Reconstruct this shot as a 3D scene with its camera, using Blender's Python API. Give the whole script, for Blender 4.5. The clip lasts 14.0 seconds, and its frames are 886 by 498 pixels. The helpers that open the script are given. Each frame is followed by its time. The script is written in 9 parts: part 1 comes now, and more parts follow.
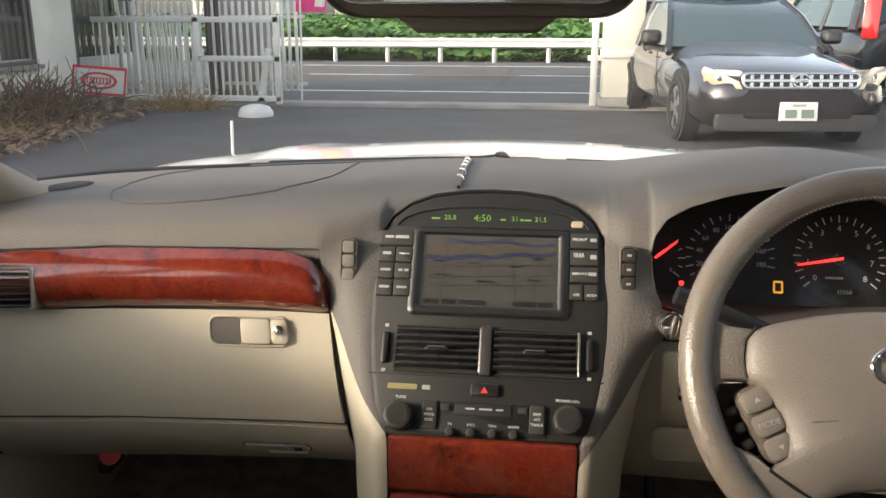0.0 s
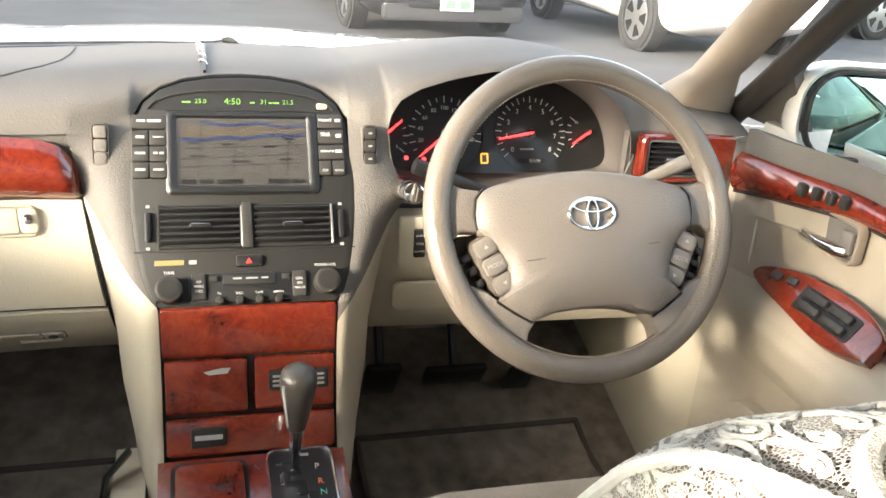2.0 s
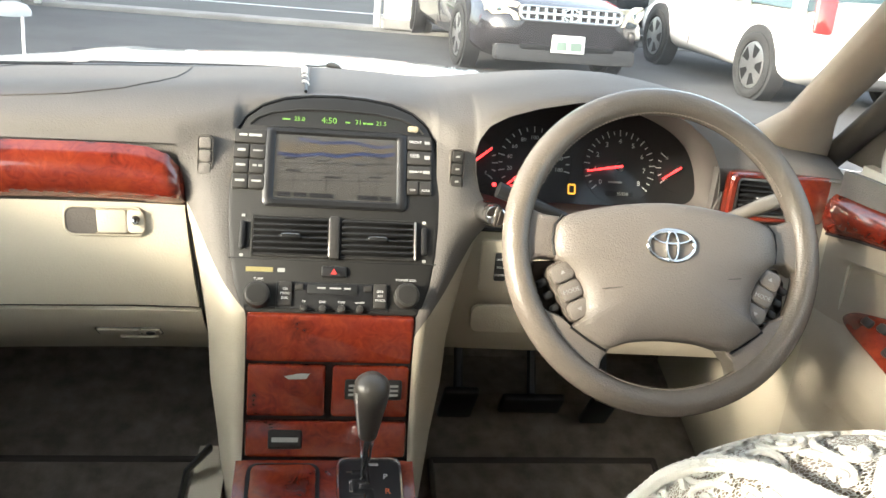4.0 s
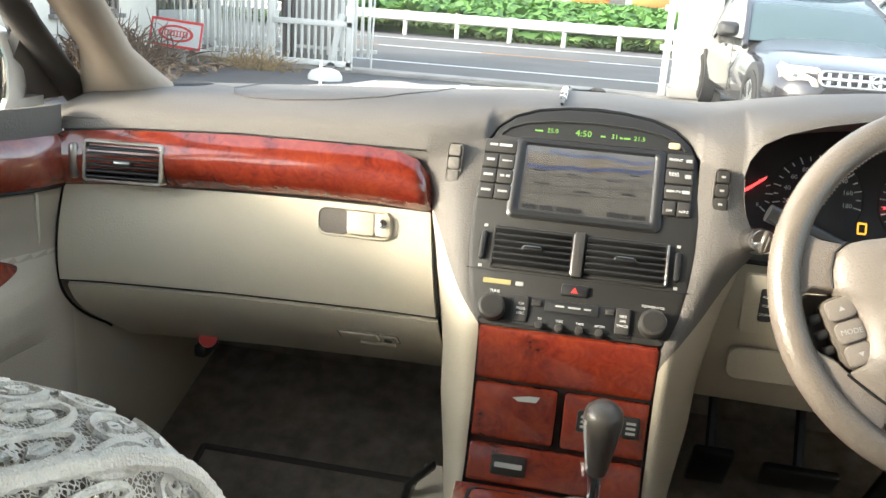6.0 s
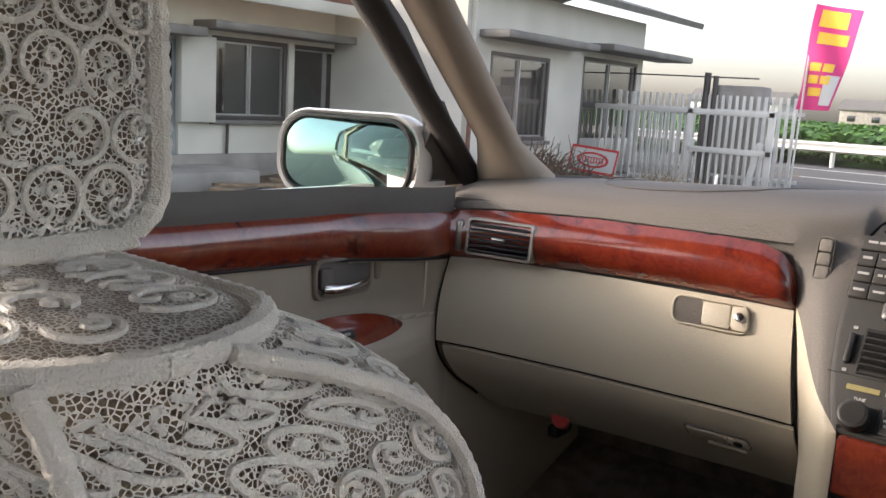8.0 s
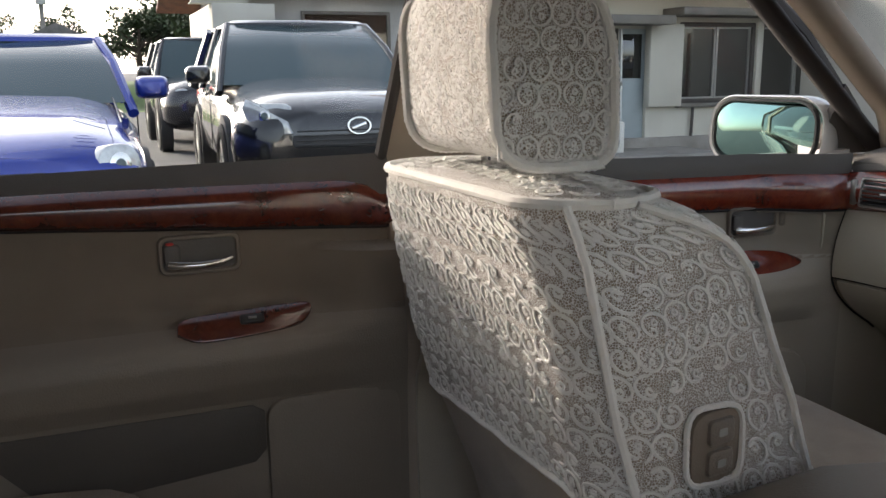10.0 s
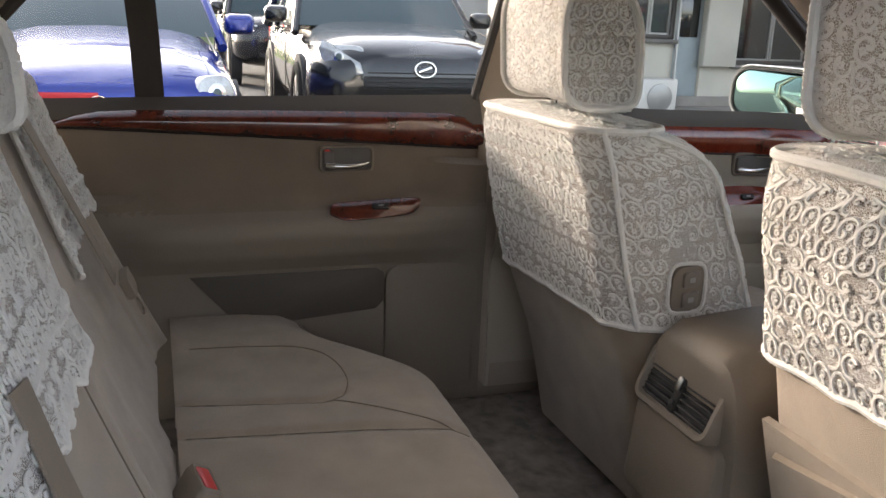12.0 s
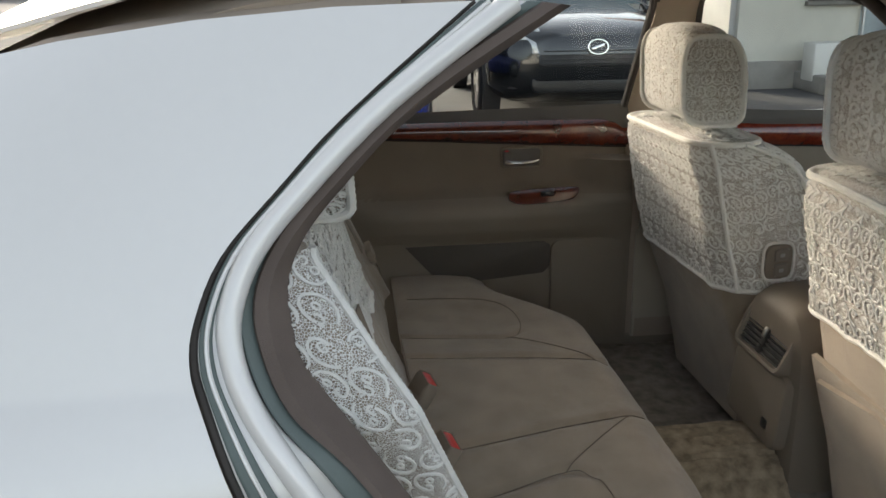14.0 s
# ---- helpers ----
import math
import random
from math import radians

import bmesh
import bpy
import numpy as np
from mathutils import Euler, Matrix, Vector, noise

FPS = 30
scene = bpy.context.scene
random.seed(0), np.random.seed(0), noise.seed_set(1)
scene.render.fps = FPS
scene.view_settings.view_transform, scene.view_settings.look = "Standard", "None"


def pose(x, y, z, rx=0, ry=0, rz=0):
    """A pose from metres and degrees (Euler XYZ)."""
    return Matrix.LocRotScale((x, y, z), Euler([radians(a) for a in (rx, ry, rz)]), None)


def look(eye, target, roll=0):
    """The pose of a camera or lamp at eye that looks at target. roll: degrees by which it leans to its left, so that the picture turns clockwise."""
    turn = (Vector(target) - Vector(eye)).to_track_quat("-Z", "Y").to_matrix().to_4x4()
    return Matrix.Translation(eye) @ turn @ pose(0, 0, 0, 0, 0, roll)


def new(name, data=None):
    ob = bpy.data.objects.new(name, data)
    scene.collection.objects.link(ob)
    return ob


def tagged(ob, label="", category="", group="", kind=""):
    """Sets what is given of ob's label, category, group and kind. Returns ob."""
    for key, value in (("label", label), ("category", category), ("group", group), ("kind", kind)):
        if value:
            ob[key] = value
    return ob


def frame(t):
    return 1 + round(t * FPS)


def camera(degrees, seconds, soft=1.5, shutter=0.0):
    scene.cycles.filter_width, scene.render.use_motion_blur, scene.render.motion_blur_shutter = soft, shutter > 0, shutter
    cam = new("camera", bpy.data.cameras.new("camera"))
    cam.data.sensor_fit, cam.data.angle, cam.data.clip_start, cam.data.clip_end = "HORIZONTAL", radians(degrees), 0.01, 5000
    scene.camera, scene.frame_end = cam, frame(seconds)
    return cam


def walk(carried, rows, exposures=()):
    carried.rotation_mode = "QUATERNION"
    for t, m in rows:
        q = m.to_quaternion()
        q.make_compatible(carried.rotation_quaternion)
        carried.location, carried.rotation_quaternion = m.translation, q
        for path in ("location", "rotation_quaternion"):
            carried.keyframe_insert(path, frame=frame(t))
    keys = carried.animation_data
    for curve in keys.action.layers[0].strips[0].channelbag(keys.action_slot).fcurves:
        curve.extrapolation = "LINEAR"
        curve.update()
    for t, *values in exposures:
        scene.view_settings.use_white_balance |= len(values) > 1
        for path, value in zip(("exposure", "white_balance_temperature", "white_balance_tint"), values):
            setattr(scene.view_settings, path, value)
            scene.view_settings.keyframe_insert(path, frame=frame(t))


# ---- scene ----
cam = camera(54.4, 14.0)
PATH = [
    (0, (0.057, 0.192, 1.215), (-0.182, 2.222, 0.653), -0.0),
    (0.5, (0.027, 0.180, 1.215), (0.155, 2.187, 0.543), -0.2),
    (1, (-0.004, 0.157, 1.213), (0.429, 2.117, 0.530), 3.8),
    (1.5, (-0.029, 0.117, 1.224), (0.457, 2.022, 0.432), 3.2),
    (2, (-0.045, 0.089, 1.229), (0.510, 1.978, 0.440), 4.5),
    (2.2, (-0.049, 0.080, 1.233), (0.511, 1.965, 0.441), 4.9),
    (4.3, (-0.013, 0.045, 1.211), (0.198, 2.031, 0.503), 4.8),
    (4.5, (-0.005, 0.039, 1.202), (0.131, 2.034, 0.498), 4.3),
    (5, (-0.001, 0.051, 1.186), (0.017, 2.051, 0.483), 3.9),
    (5.5, (0.010, 0.077, 1.161), (-0.133, 2.085, 0.496), 3.6),
    (6, (0.013, 0.099, 1.139), (-0.342, 2.099, 0.532), 4.0),
    (6.5, (0.032, 0.123, 1.125), (-0.572, 2.079, 0.572), 3.2),
    (7, (0.030, 0.178, 1.094), (-0.864, 2.030, 0.577), 2.7),
    (7.5, (0.010, 0.142, 1.094), (-0.977, 1.968, 0.668), 5.8),
    (8, (0.085, 0.086, 1.094), (-1.186, 1.743, 0.729), 3.4),
    (8.5, (0.171, 0.006, 1.049), (-1.379, 1.379, 0.593), 3.6),
    (8.7, (0.204, -0.021, 1.041), (-1.413, 1.261, 0.552), 4.0),
    (10.8, (0.739, -0.286, 1.163), (-1.293, 0.229, 0.843), -0.7),
    (11, (0.796, -0.315, 1.162), (-1.248, 0.145, 0.838), 0.2),
    (11.5, (0.869, -0.373, 1.149), (-1.152, 0.041, 0.661), 1.5),
    (12, (0.965, -0.421, 1.162), (-0.971, 0.240, 0.603), 2.3),
    (12.5, (1.073, -0.427, 1.132), (-0.866, 0.134, 0.483), 1.0),
    (13, (1.225, -0.440, 1.155), (-0.731, 0.001, 0.469), 1.1),
    (13.5, (1.362, -0.523, 1.250), (-0.623, -0.233, 0.563), 0.1),
    (14, (1.451, -0.523, 1.337), (-0.553, -0.286, 0.687), -0.7),
]
EXPO = [(0.0, 1.9, 6700, 12), (0.6, 2.65, 6600, 10), (1.0, 2.90, 6500, 9), (2.0, 3.22, 6550, 9), (5.0, 2.92, 6250, 5), (5.5, 2.98, 6250, 5), (6.5, 3.05, 6450, 9), (7.5, 2.50, 6500, 15), (8.5, 1.70, 6450, 19), (11.0, 1.60, 6330, 13), (11.5, 1.75, 6500, 13), (12.5, 2.4, 6700, 20), (13.0, 2.6, 6900, 15), (13.5, 2.18, 6900, 12), (14.0, 1.6, 6700, 9)]
walk(cam, [(t, look(e, g, r)) for t, e, g, r in PATH], EXPO)

# ---- light ----
SUN_TO = Vector((-0.86, -0.43, 0.262)).normalized()
world = bpy.data.worlds.new("sky")
scene.world = world
world.use_nodes = True
wn = world.node_tree
sky = wn.nodes.new("ShaderNodeTexSky")
sky.sky_type = 'NISHITA'
sky.sun_disc = False
sky.sun_elevation = math.asin(SUN_TO.z)
sky.sun_rotation = math.atan2(SUN_TO.x, SUN_TO.y)
sky.air_density, sky.dust_density = 1.0, 3.0
wn.nodes["Background"].inputs["Strength"].default_value = 0.15
haze = wn.nodes.new("ShaderNodeHueSaturation")
haze.inputs["Saturation"].default_value = 0.5
wn.links.new(sky.outputs[0], haze.inputs["Color"])
wn.links.new(haze.outputs[0], wn.nodes["Background"].inputs["Color"])
sun = new("sun", bpy.data.lights.new("sun", 'SUN'))
sun.data.energy, sun.data.angle, sun.data.color = 1.32, radians(6.0), (1.0, 0.88, 0.72)
sun.matrix_world = look(SUN_TO * 50, (0, 0, 0))

# ---- materials ----
def material(name, col, rough=0.5, metal=0.0, var=0.12, scale=6.0, bump=0.0, bscale=80.0, coat=0.0, spec=0.5, sheen=0.0, col2=None, detail=4.0):
    """A surface with colour that varies at two scales and a fine relief."""
    m = bpy.data.materials.new(name)
    m.use_nodes = True
    n, l = m.node_tree.nodes, m.node_tree.links
    b = n["Principled BSDF"]
    co = n.new("ShaderNodeTexCoord")
    n1 = n.new("ShaderNodeTexNoise")
    n1.inputs["Scale"].default_value, n1.inputs["Detail"].default_value = scale, detail
    l.new(co.outputs["Object"], n1.inputs["Vector"])
    n2 = n.new("ShaderNodeTexNoise")
    n2.inputs["Scale"].default_value, n2.inputs["Detail"].default_value = bscale, 2.0
    l.new(co.outputs["Object"], n2.inputs["Vector"])
    mx = n.new("ShaderNodeMix")
    mx.data_type = 'RGBA'
    c2 = col2 or tuple(c * (1 - 2.2 * var) for c in col)
    mx.inputs["A"].default_value = (*[min(1, c * (1 + var * 0.6)) for c in col], 1)
    mx.inputs["B"].default_value = (*c2, 1)
    add = n.new("ShaderNodeMath")
    add.operation = 'MULTIPLY_ADD'
    add.inputs[1].default_value = 0.35
    l.new(n2.outputs["Fac"], add.inputs[0])
    ramp = n.new("ShaderNodeMapRange")
    ramp.inputs["From Min"].default_value, ramp.inputs["From Max"].default_value = 0.3, 0.7
    ramp.inputs["To Max"].default_value = 0.65
    l.new(n1.outputs["Fac"], ramp.inputs["Value"])
    l.new(ramp.outputs[0], add.inputs[2])
    l.new(add.outputs[0], mx.inputs["Factor"])
    l.new(mx.outputs["Result"], b.inputs["Base Color"])
    b.inputs["Roughness"].default_value, b.inputs["Metallic"].default_value = rough, metal
    b.inputs["Specular IOR Level"].default_value = spec
    b.inputs["Coat Weight"].default_value = coat
    b.inputs["Coat Roughness"].default_value = 0.04
    b.inputs["Sheen Weight"].default_value = sheen
    if bump:
        bp = n.new("ShaderNodeBump")
        bp.inputs["Strength"].default_value, bp.inputs["Distance"].default_value = bump, 0.002
        l.new(n2.outputs["Fac"], bp.inputs["Height"])
        l.new(bp.outputs[0], b.inputs["Normal"])
    return m


def glass_material(name, tint=(0.85, 0.93, 0.9), gloss=0.06, rough=0.02):
    """A thin pane: mostly clear, with a mirror gloss that grows towards grazing."""
    m = bpy.data.materials.new(name)
    m.use_nodes = True
    n, l = m.node_tree.nodes, m.node_tree.links
    n.remove(n["Principled BSDF"])
    tr, gl, mx, fr = n.new("ShaderNodeBsdfTransparent"), n.new("ShaderNodeBsdfGlossy"), n.new("ShaderNodeMixShader"), n.new("ShaderNodeLayerWeight")
    tr.inputs[0].default_value = (*tint, 1)
    gl.inputs["Roughness"].default_value = rough
    pw = n.new("ShaderNodeMath")
    pw.operation = 'POWER'
    pw.inputs[1].default_value = 4.0
    l.new(fr.outputs["Facing"], pw.inputs[0])
    ma = n.new("ShaderNodeMath")
    ma.operation = 'MULTIPLY_ADD'
    ma.inputs[1].default_value, ma.inputs[2].default_value = 0.7, gloss
    l.new(pw.outputs[0], ma.inputs[0])
    l.new(ma.outputs[0], mx.inputs[0])
    l.new(tr.outputs[0], mx.inputs[1])
    l.new(gl.outputs[0], mx.inputs[2])
    l.new(mx.outputs[0], n["Material Output"].inputs[0])
    return m


def glow_material(name, col, strength):
    m = bpy.data.materials.new(name)
    m.use_nodes = True
    b = m.node_tree.nodes["Principled BSDF"]
    b.inputs["Base Color"].default_value = (*[c * 0.3 for c in col], 1)
    b.inputs["Emission Color"].default_value = (*col, 1)
    b.inputs["Emission Strength"].default_value = strength
    return m


def burl_material(name, light=(0.26, 0.036, 0.010), dark=(0.030, 0.008, 0.006), bright=(0.40, 0.085, 0.018)):
    """Lacquered reddish burl veneer: swirled figure, dark knots in rows, clear gloss coat."""
    m = bpy.data.materials.new(name)
    m.use_nodes = True
    n, l = m.node_tree.nodes, m.node_tree.links
    b = n["Principled BSDF"]
    co = n.new("ShaderNodeTexCoord")
    big = n.new("ShaderNodeTexNoise")
    big.inputs["Scale"].default_value, big.inputs["Detail"].default_value, big.inputs["Distortion"].default_value = 9.0, 5.0, 1.6
    fine = n.new("ShaderNodeTexNoise")
    fine.inputs["Scale"].default_value, fine.inputs["Detail"].default_value, fine.inputs["Distortion"].default_value = 46.0, 6.0, 2.5
    knots = n.new("ShaderNodeTexVoronoi")
    knots.inputs["Scale"].default_value = 13.0
    knots.inputs["Randomness"].default_value = 0.9
    for q in (big, fine, knots):
        l.new(co.outputs["Object"], q.inputs["Vector"])
    r1 = n.new("ShaderNodeValToRGB")
    e = r1.color_ramp.elements
    e[0].position, e[0].color = 0.30, (*dark, 1)
    e[1].position, e[1].color = 0.72, (*bright, 1)
    mid = e.new(0.47)
    mid.color = (*light, 1)
    mixv = n.new("ShaderNodeMath")
    mixv.operation = 'MULTIPLY_ADD'
    mixv.inputs[1].default_value = 0.42
    l.new(fine.outputs["Fac"], mixv.inputs[0])
    half = n.new("ShaderNodeMath")
    half.operation = 'MULTIPLY_ADD'
    half.inputs[1].default_value, half.inputs[2].default_value = 0.62, 0.02
    l.new(big.outputs["Fac"], half.inputs[0])
    l.new(half.outputs[0], mixv.inputs[2])
    l.new(mixv.outputs[0], r1.inputs["Fac"])
    kr = n.new("ShaderNodeMapRange")
    kr.inputs["From Min"].default_value, kr.inputs["From Max"].default_value = 0.10, 0.42
    l.new(knots.outputs["Distance"], kr.inputs["Value"])
    kn = n.new("ShaderNodeMath")
    kn.operation = 'ADD'
    kn.use_clamp = True
    l.new(kr.outputs[0], kn.inputs[0])
    l.new(fine.outputs["Fac"], kn.inputs[1])
    mk = n.new("ShaderNodeMix")
    mk.data_type = 'RGBA'
    mk.inputs["A"].default_value = (*dark, 1)
    l.new(kn.outputs[0], mk.inputs["Factor"])
    l.new(r1.outputs["Color"], mk.inputs["B"])
    l.new(mk.outputs["Result"], b.inputs["Base Color"])
    b.inputs["Roughness"].default_value = 0.22
    b.inputs["Coat Weight"].default_value, b.inputs["Coat Roughness"].default_value = 1.0, 0.03
    return m


def carpaint(name, col, flake=0.35, rough=0.32):
    m = material(name, col, rough, flake, 0.03, 2.0, coat=1.0)
    return m


CREAM = material("cream_vinyl", (0.455, 0.408, 0.315), 0.55, var=0.05, scale=3, bump=0.25, bscale=420)
TAUPE = material("taupe_vinyl", (0.122, 0.111, 0.100), 0.68, var=0.06, scale=4, bump=0.35, bscale=420, spec=0.35)
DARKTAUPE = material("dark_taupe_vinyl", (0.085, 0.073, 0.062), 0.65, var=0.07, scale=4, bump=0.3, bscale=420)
CHARCOAL = material("charcoal_plastic", (0.021, 0.020, 0.018), 0.5, var=0.05, scale=8, bump=0.1, bscale=600, spec=0.3)
BLACK = material("black_plastic", (0.012, 0.012, 0.012), 0.4, var=0.1, scale=8)
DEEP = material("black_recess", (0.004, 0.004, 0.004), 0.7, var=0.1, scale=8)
BUTTON = material("button_plastic", (0.032, 0.030, 0.027), 0.42, var=0.05, scale=9, spec=0.35)
LEATHER = material("taupe_leather", (0.212, 0.182, 0.153), 0.32, var=0.08, scale=7, bump=0.45, bscale=520)
RIMLEATHER = material("worn_rim_leather", (0.160, 0.136, 0.112), 0.26, var=0.10, scale=9, bump=0.35, bscale=420)
# white jamb paint reflecting its dark surroundings, put into a grey-green colour
JAMB_REFLECT = material("jamb_reflection_grey", (0.115, 0.145, 0.135), 0.45, var=0.1, scale=12, bump=0.15, bscale=300)
VELOUR = material("beige_velour", (0.350, 0.282, 0.210), 0.95, var=0.13, scale=16, bump=0.6, bscale=900, sheen=0.35, spec=0.1)
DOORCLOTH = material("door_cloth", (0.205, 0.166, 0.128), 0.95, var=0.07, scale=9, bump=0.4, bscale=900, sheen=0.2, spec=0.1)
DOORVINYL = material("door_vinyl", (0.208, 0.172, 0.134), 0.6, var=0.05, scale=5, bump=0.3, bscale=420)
BELT = material("belt_webbing", (0.25, 0.205, 0.160), 0.8, var=0.06, scale=30, bump=0.5, bscale=700)
# door vinyl and cloth again, lightened to put the front doors' daylight into colour
FRONTVINYL_LIT = material("front_door_vinyl_lit", (0.40, 0.35, 0.275), 0.6, var=0.05, scale=5, bump=0.3, bscale=420)
FRONTCLOTH_LIT = material("front_door_cloth_lit", (0.33, 0.285, 0.225), 0.95, var=0.09, scale=9, bump=0.4, bscale=900, sheen=0.2, spec=0.1)
LINING = material("roof_lining", (0.36, 0.30, 0.24), 0.95, var=0.06, scale=10, bump=0.4, bscale=900, spec=0.1)
CARPET = material("dark_carpet", (0.33, 0.29, 0.245), 1.0, var=0.25, scale=30, bump=0.9, bscale=700, spec=0.05)
MAT = material("floor_mat", (0.46, 0.375, 0.265), 1.0, var=0.3, scale=40, bump=1.0, bscale=600, spec=0.05)
CHROME = material("chrome", (0.75, 0.74, 0.72), 0.12, 1.0, 0.04, 10)
SILVER = material("satin_silver", (0.38, 0.37, 0.34), 0.3, 1.0, 0.04, 10)
RUBBER = material("rubber_seal", (0.055, 0.048, 0.043), 0.8, var=0.1, scale=12, bump=0.2, bscale=300)
SEAL = material("flocked_seal", (0.16, 0.128, 0.112), 0.95, var=0.1, scale=15, bump=0.4, bscale=700, spec=0.1)
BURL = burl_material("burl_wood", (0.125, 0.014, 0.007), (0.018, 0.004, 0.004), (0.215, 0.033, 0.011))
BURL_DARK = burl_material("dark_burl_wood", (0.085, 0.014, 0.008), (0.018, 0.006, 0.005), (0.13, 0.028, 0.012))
PEARL = carpaint("pearl_white_paint", (0.78, 0.76, 0.73), 0.08, 0.32)
GLASS = glass_material("clear_glass", (0.97, 0.985, 0.98), 0.02)
TINTGLASS = glass_material("green_glass", (0.93, 0.96, 0.94), 0.03)
CARGLASS = material("dark_car_glass", (0.060, 0.092, 0.100), 0.06, 0, 0.03, 3, coat=0.25, spec=0.5)
MIRRORGLASS = material("mirror_glass", (0.36, 0.57, 0.51), 0.02, 1.0, 0.01, 4)
REDNEEDLE = glow_material("red_needle", (1.0, 0.03, 0.03), 0.8)
AMBER = glow_material("amber_lamp", (1.0, 0.45, 0.05), 0.22)
GREENLED = glow_material("green_digits", (0.35, 0.75, 0.12), 0.075)
WHITEMARK = material("white_print", (0.62, 0.62, 0.60), 0.6, var=0.03)
GREYMARK = material("grey_print", (0.32, 0.32, 0.30), 0.6, var=0.03)
GOLDMARK = material("gold_print", (0.42, 0.36, 0.16), 0.4, 0.5, var=0.03)
REDPLASTIC = material("red_plastic", (0.62, 0.045, 0.04), 0.4, var=0.05)
ORANGEMARK = material("orange_print", (0.75, 0.16, 0.05), 0.5, var=0.03)
GREENMARK = material("green_print", (0.10, 0.50, 0.30), 0.5, var=0.03)

# ---- shaping tools ----
def part(name, bm, mat, parent=None, label="", smooth=True, recalc=True):
    me = bpy.data.meshes.new(name)
    if recalc:
        bmesh.ops.recalc_face_normals(bm, faces=bm.faces)
    if smooth:
        for f in bm.faces:
            f.smooth = True
    bm.to_mesh(me)
    bm.free()
    ob = new(name, me)
    if mat:
        me.materials.append(mat)
    if parent:
        ob.parent = parent
    if label:
        ob["label"] = label
    if smooth:
        me.set_sharp_from_angle(angle=radians(42))
    return ob


def thing(name, label, category, group="", kind="", at=(0, 0, 0)):
    ob = tagged(new(name), label, category, group, kind)
    ob.empty_display_size = 0.1
    ob.location = at
    return ob


def lerp(a, b, t):
    return a + (b - a) * t


def interp(x, table):
    """A smooth value from rows of (x, value)."""
    if x <= table[0][0]:
        return table[0][1]
    for (x0, v0), (x1, v1) in zip(table, table[1:]):
        if x <= x1:
            t = (x - x0) / (x1 - x0)
            return lerp(v0, v1, t)
    return table[-1][1]


def sm(t):
    t = min(1.0, max(0.0, t))
    return t * t * (3 - 2 * t)


def loft(rings, closed=True, cap=True, bm=None):
    bm = bm or bmesh.new()
    rows = [[bm.verts.new(p) for p in r] for r in rings]
    k = len(rows[0])
    for a, b in zip(rows, rows[1:]):
        for i in range(k if closed else k - 1):
            j = (i + 1) % k
            bm.faces.new((a[i], a[j], b[j], b[i]))
    if cap and closed:
        bm.faces.new(list(reversed(rows[0])))
        bm.faces.new(rows[-1])
    return bm


def sheet(fn, us, vs, thick=0.0, bm=None):
    """A surface from fn(u, v), with a back side thick behind it along its normals."""
    bm = bm or bmesh.new()
    g = [[bm.verts.new(fn(u, v)) for v in vs] for u in us]
    fs = []
    for i in range(len(us) - 1):
        for j in range(len(vs) - 1):
            fs.append(bm.faces.new((g[i][j], g[i + 1][j], g[i + 1][j + 1], g[i][j + 1])))
    if thick:
        bm.normal_update()
        away = sum((v.co - Vector((0, 0.35, 0.9))).dot(v.normal) for r in g for v in r)
        thick = thick if away < 0 else -thick
        back = [[bm.verts.new(v.co - v.normal * thick) for v in r] for r in g]
        n, k = len(us), len(vs)
        for i in range(n - 1):
            for j in range(k - 1):
                bm.faces.new((back[i][j], back[i][j + 1], back[i + 1][j + 1], back[i + 1][j]))
        edge = [(i, 0) for i in range(n)] + [(n - 1, j) for j in range(1, k)] + [(i, k - 1) for i in range(n - 2, -1, -1)] + [(0, j) for j in range(k - 2, 0, -1)]
        for (a, b), (c, d) in zip(edge, edge[1:] + edge[:1]):
            bm.faces.new((g[a][b], back[a][b], back[c][d], g[c][d]))
    return bm


def steps(a, b, n):
    return [a + (b - a) * i / n for i in range(n + 1)]


def rr(w, h, r, n=4, cx=0.0, cy=0.0):
    """A rounded rectangle's outline."""
    r = min(r, w / 2 - 1e-5, h / 2 - 1e-5)
    out = []
    for sx, sy, a0 in ((1, 1, 0), (-1, 1, 90), (-1, -1, 180), (1, -1, 270)):
        for i in range(n + 1):
            a = radians(a0 + 90 * i / n)
            out.append((cx + sx * (w / 2 - r) + r * math.cos(a), cy + sy * (h / 2 - r) + r * math.sin(a)))
    return out


def slab(outline, m, d0, d1, bev=0.0, bm=None):
    """An outline in the plane m, raised from d0 to d1 along its normal, its front edge rounded by bev."""
    cx = sum(p[0] for p in outline) / len(outline)
    cy = sum(p[1] for p in outline) / len(outline)
    w = max(abs(p[0] - cx) for p in outline)
    h = max(abs(p[1] - cy) for p in outline)
    def ring(ins, d):
        return [m @ Vector((cx + (p[0] - cx) * (1 - ins / w), cy + (p[1] - cy) * (1 - ins / h), d)) for p in outline]
    rings = [ring(0, d0)]
    s = 1 if d1 > d0 else -1
    if bev:
        rings += [ring(0, d1 - s * bev), ring(bev * 0.3, d1 - s * bev * 0.3), ring(bev, d1)]
    else:
        rings += [ring(0, d1)]
    return loft(rings, bm=bm)


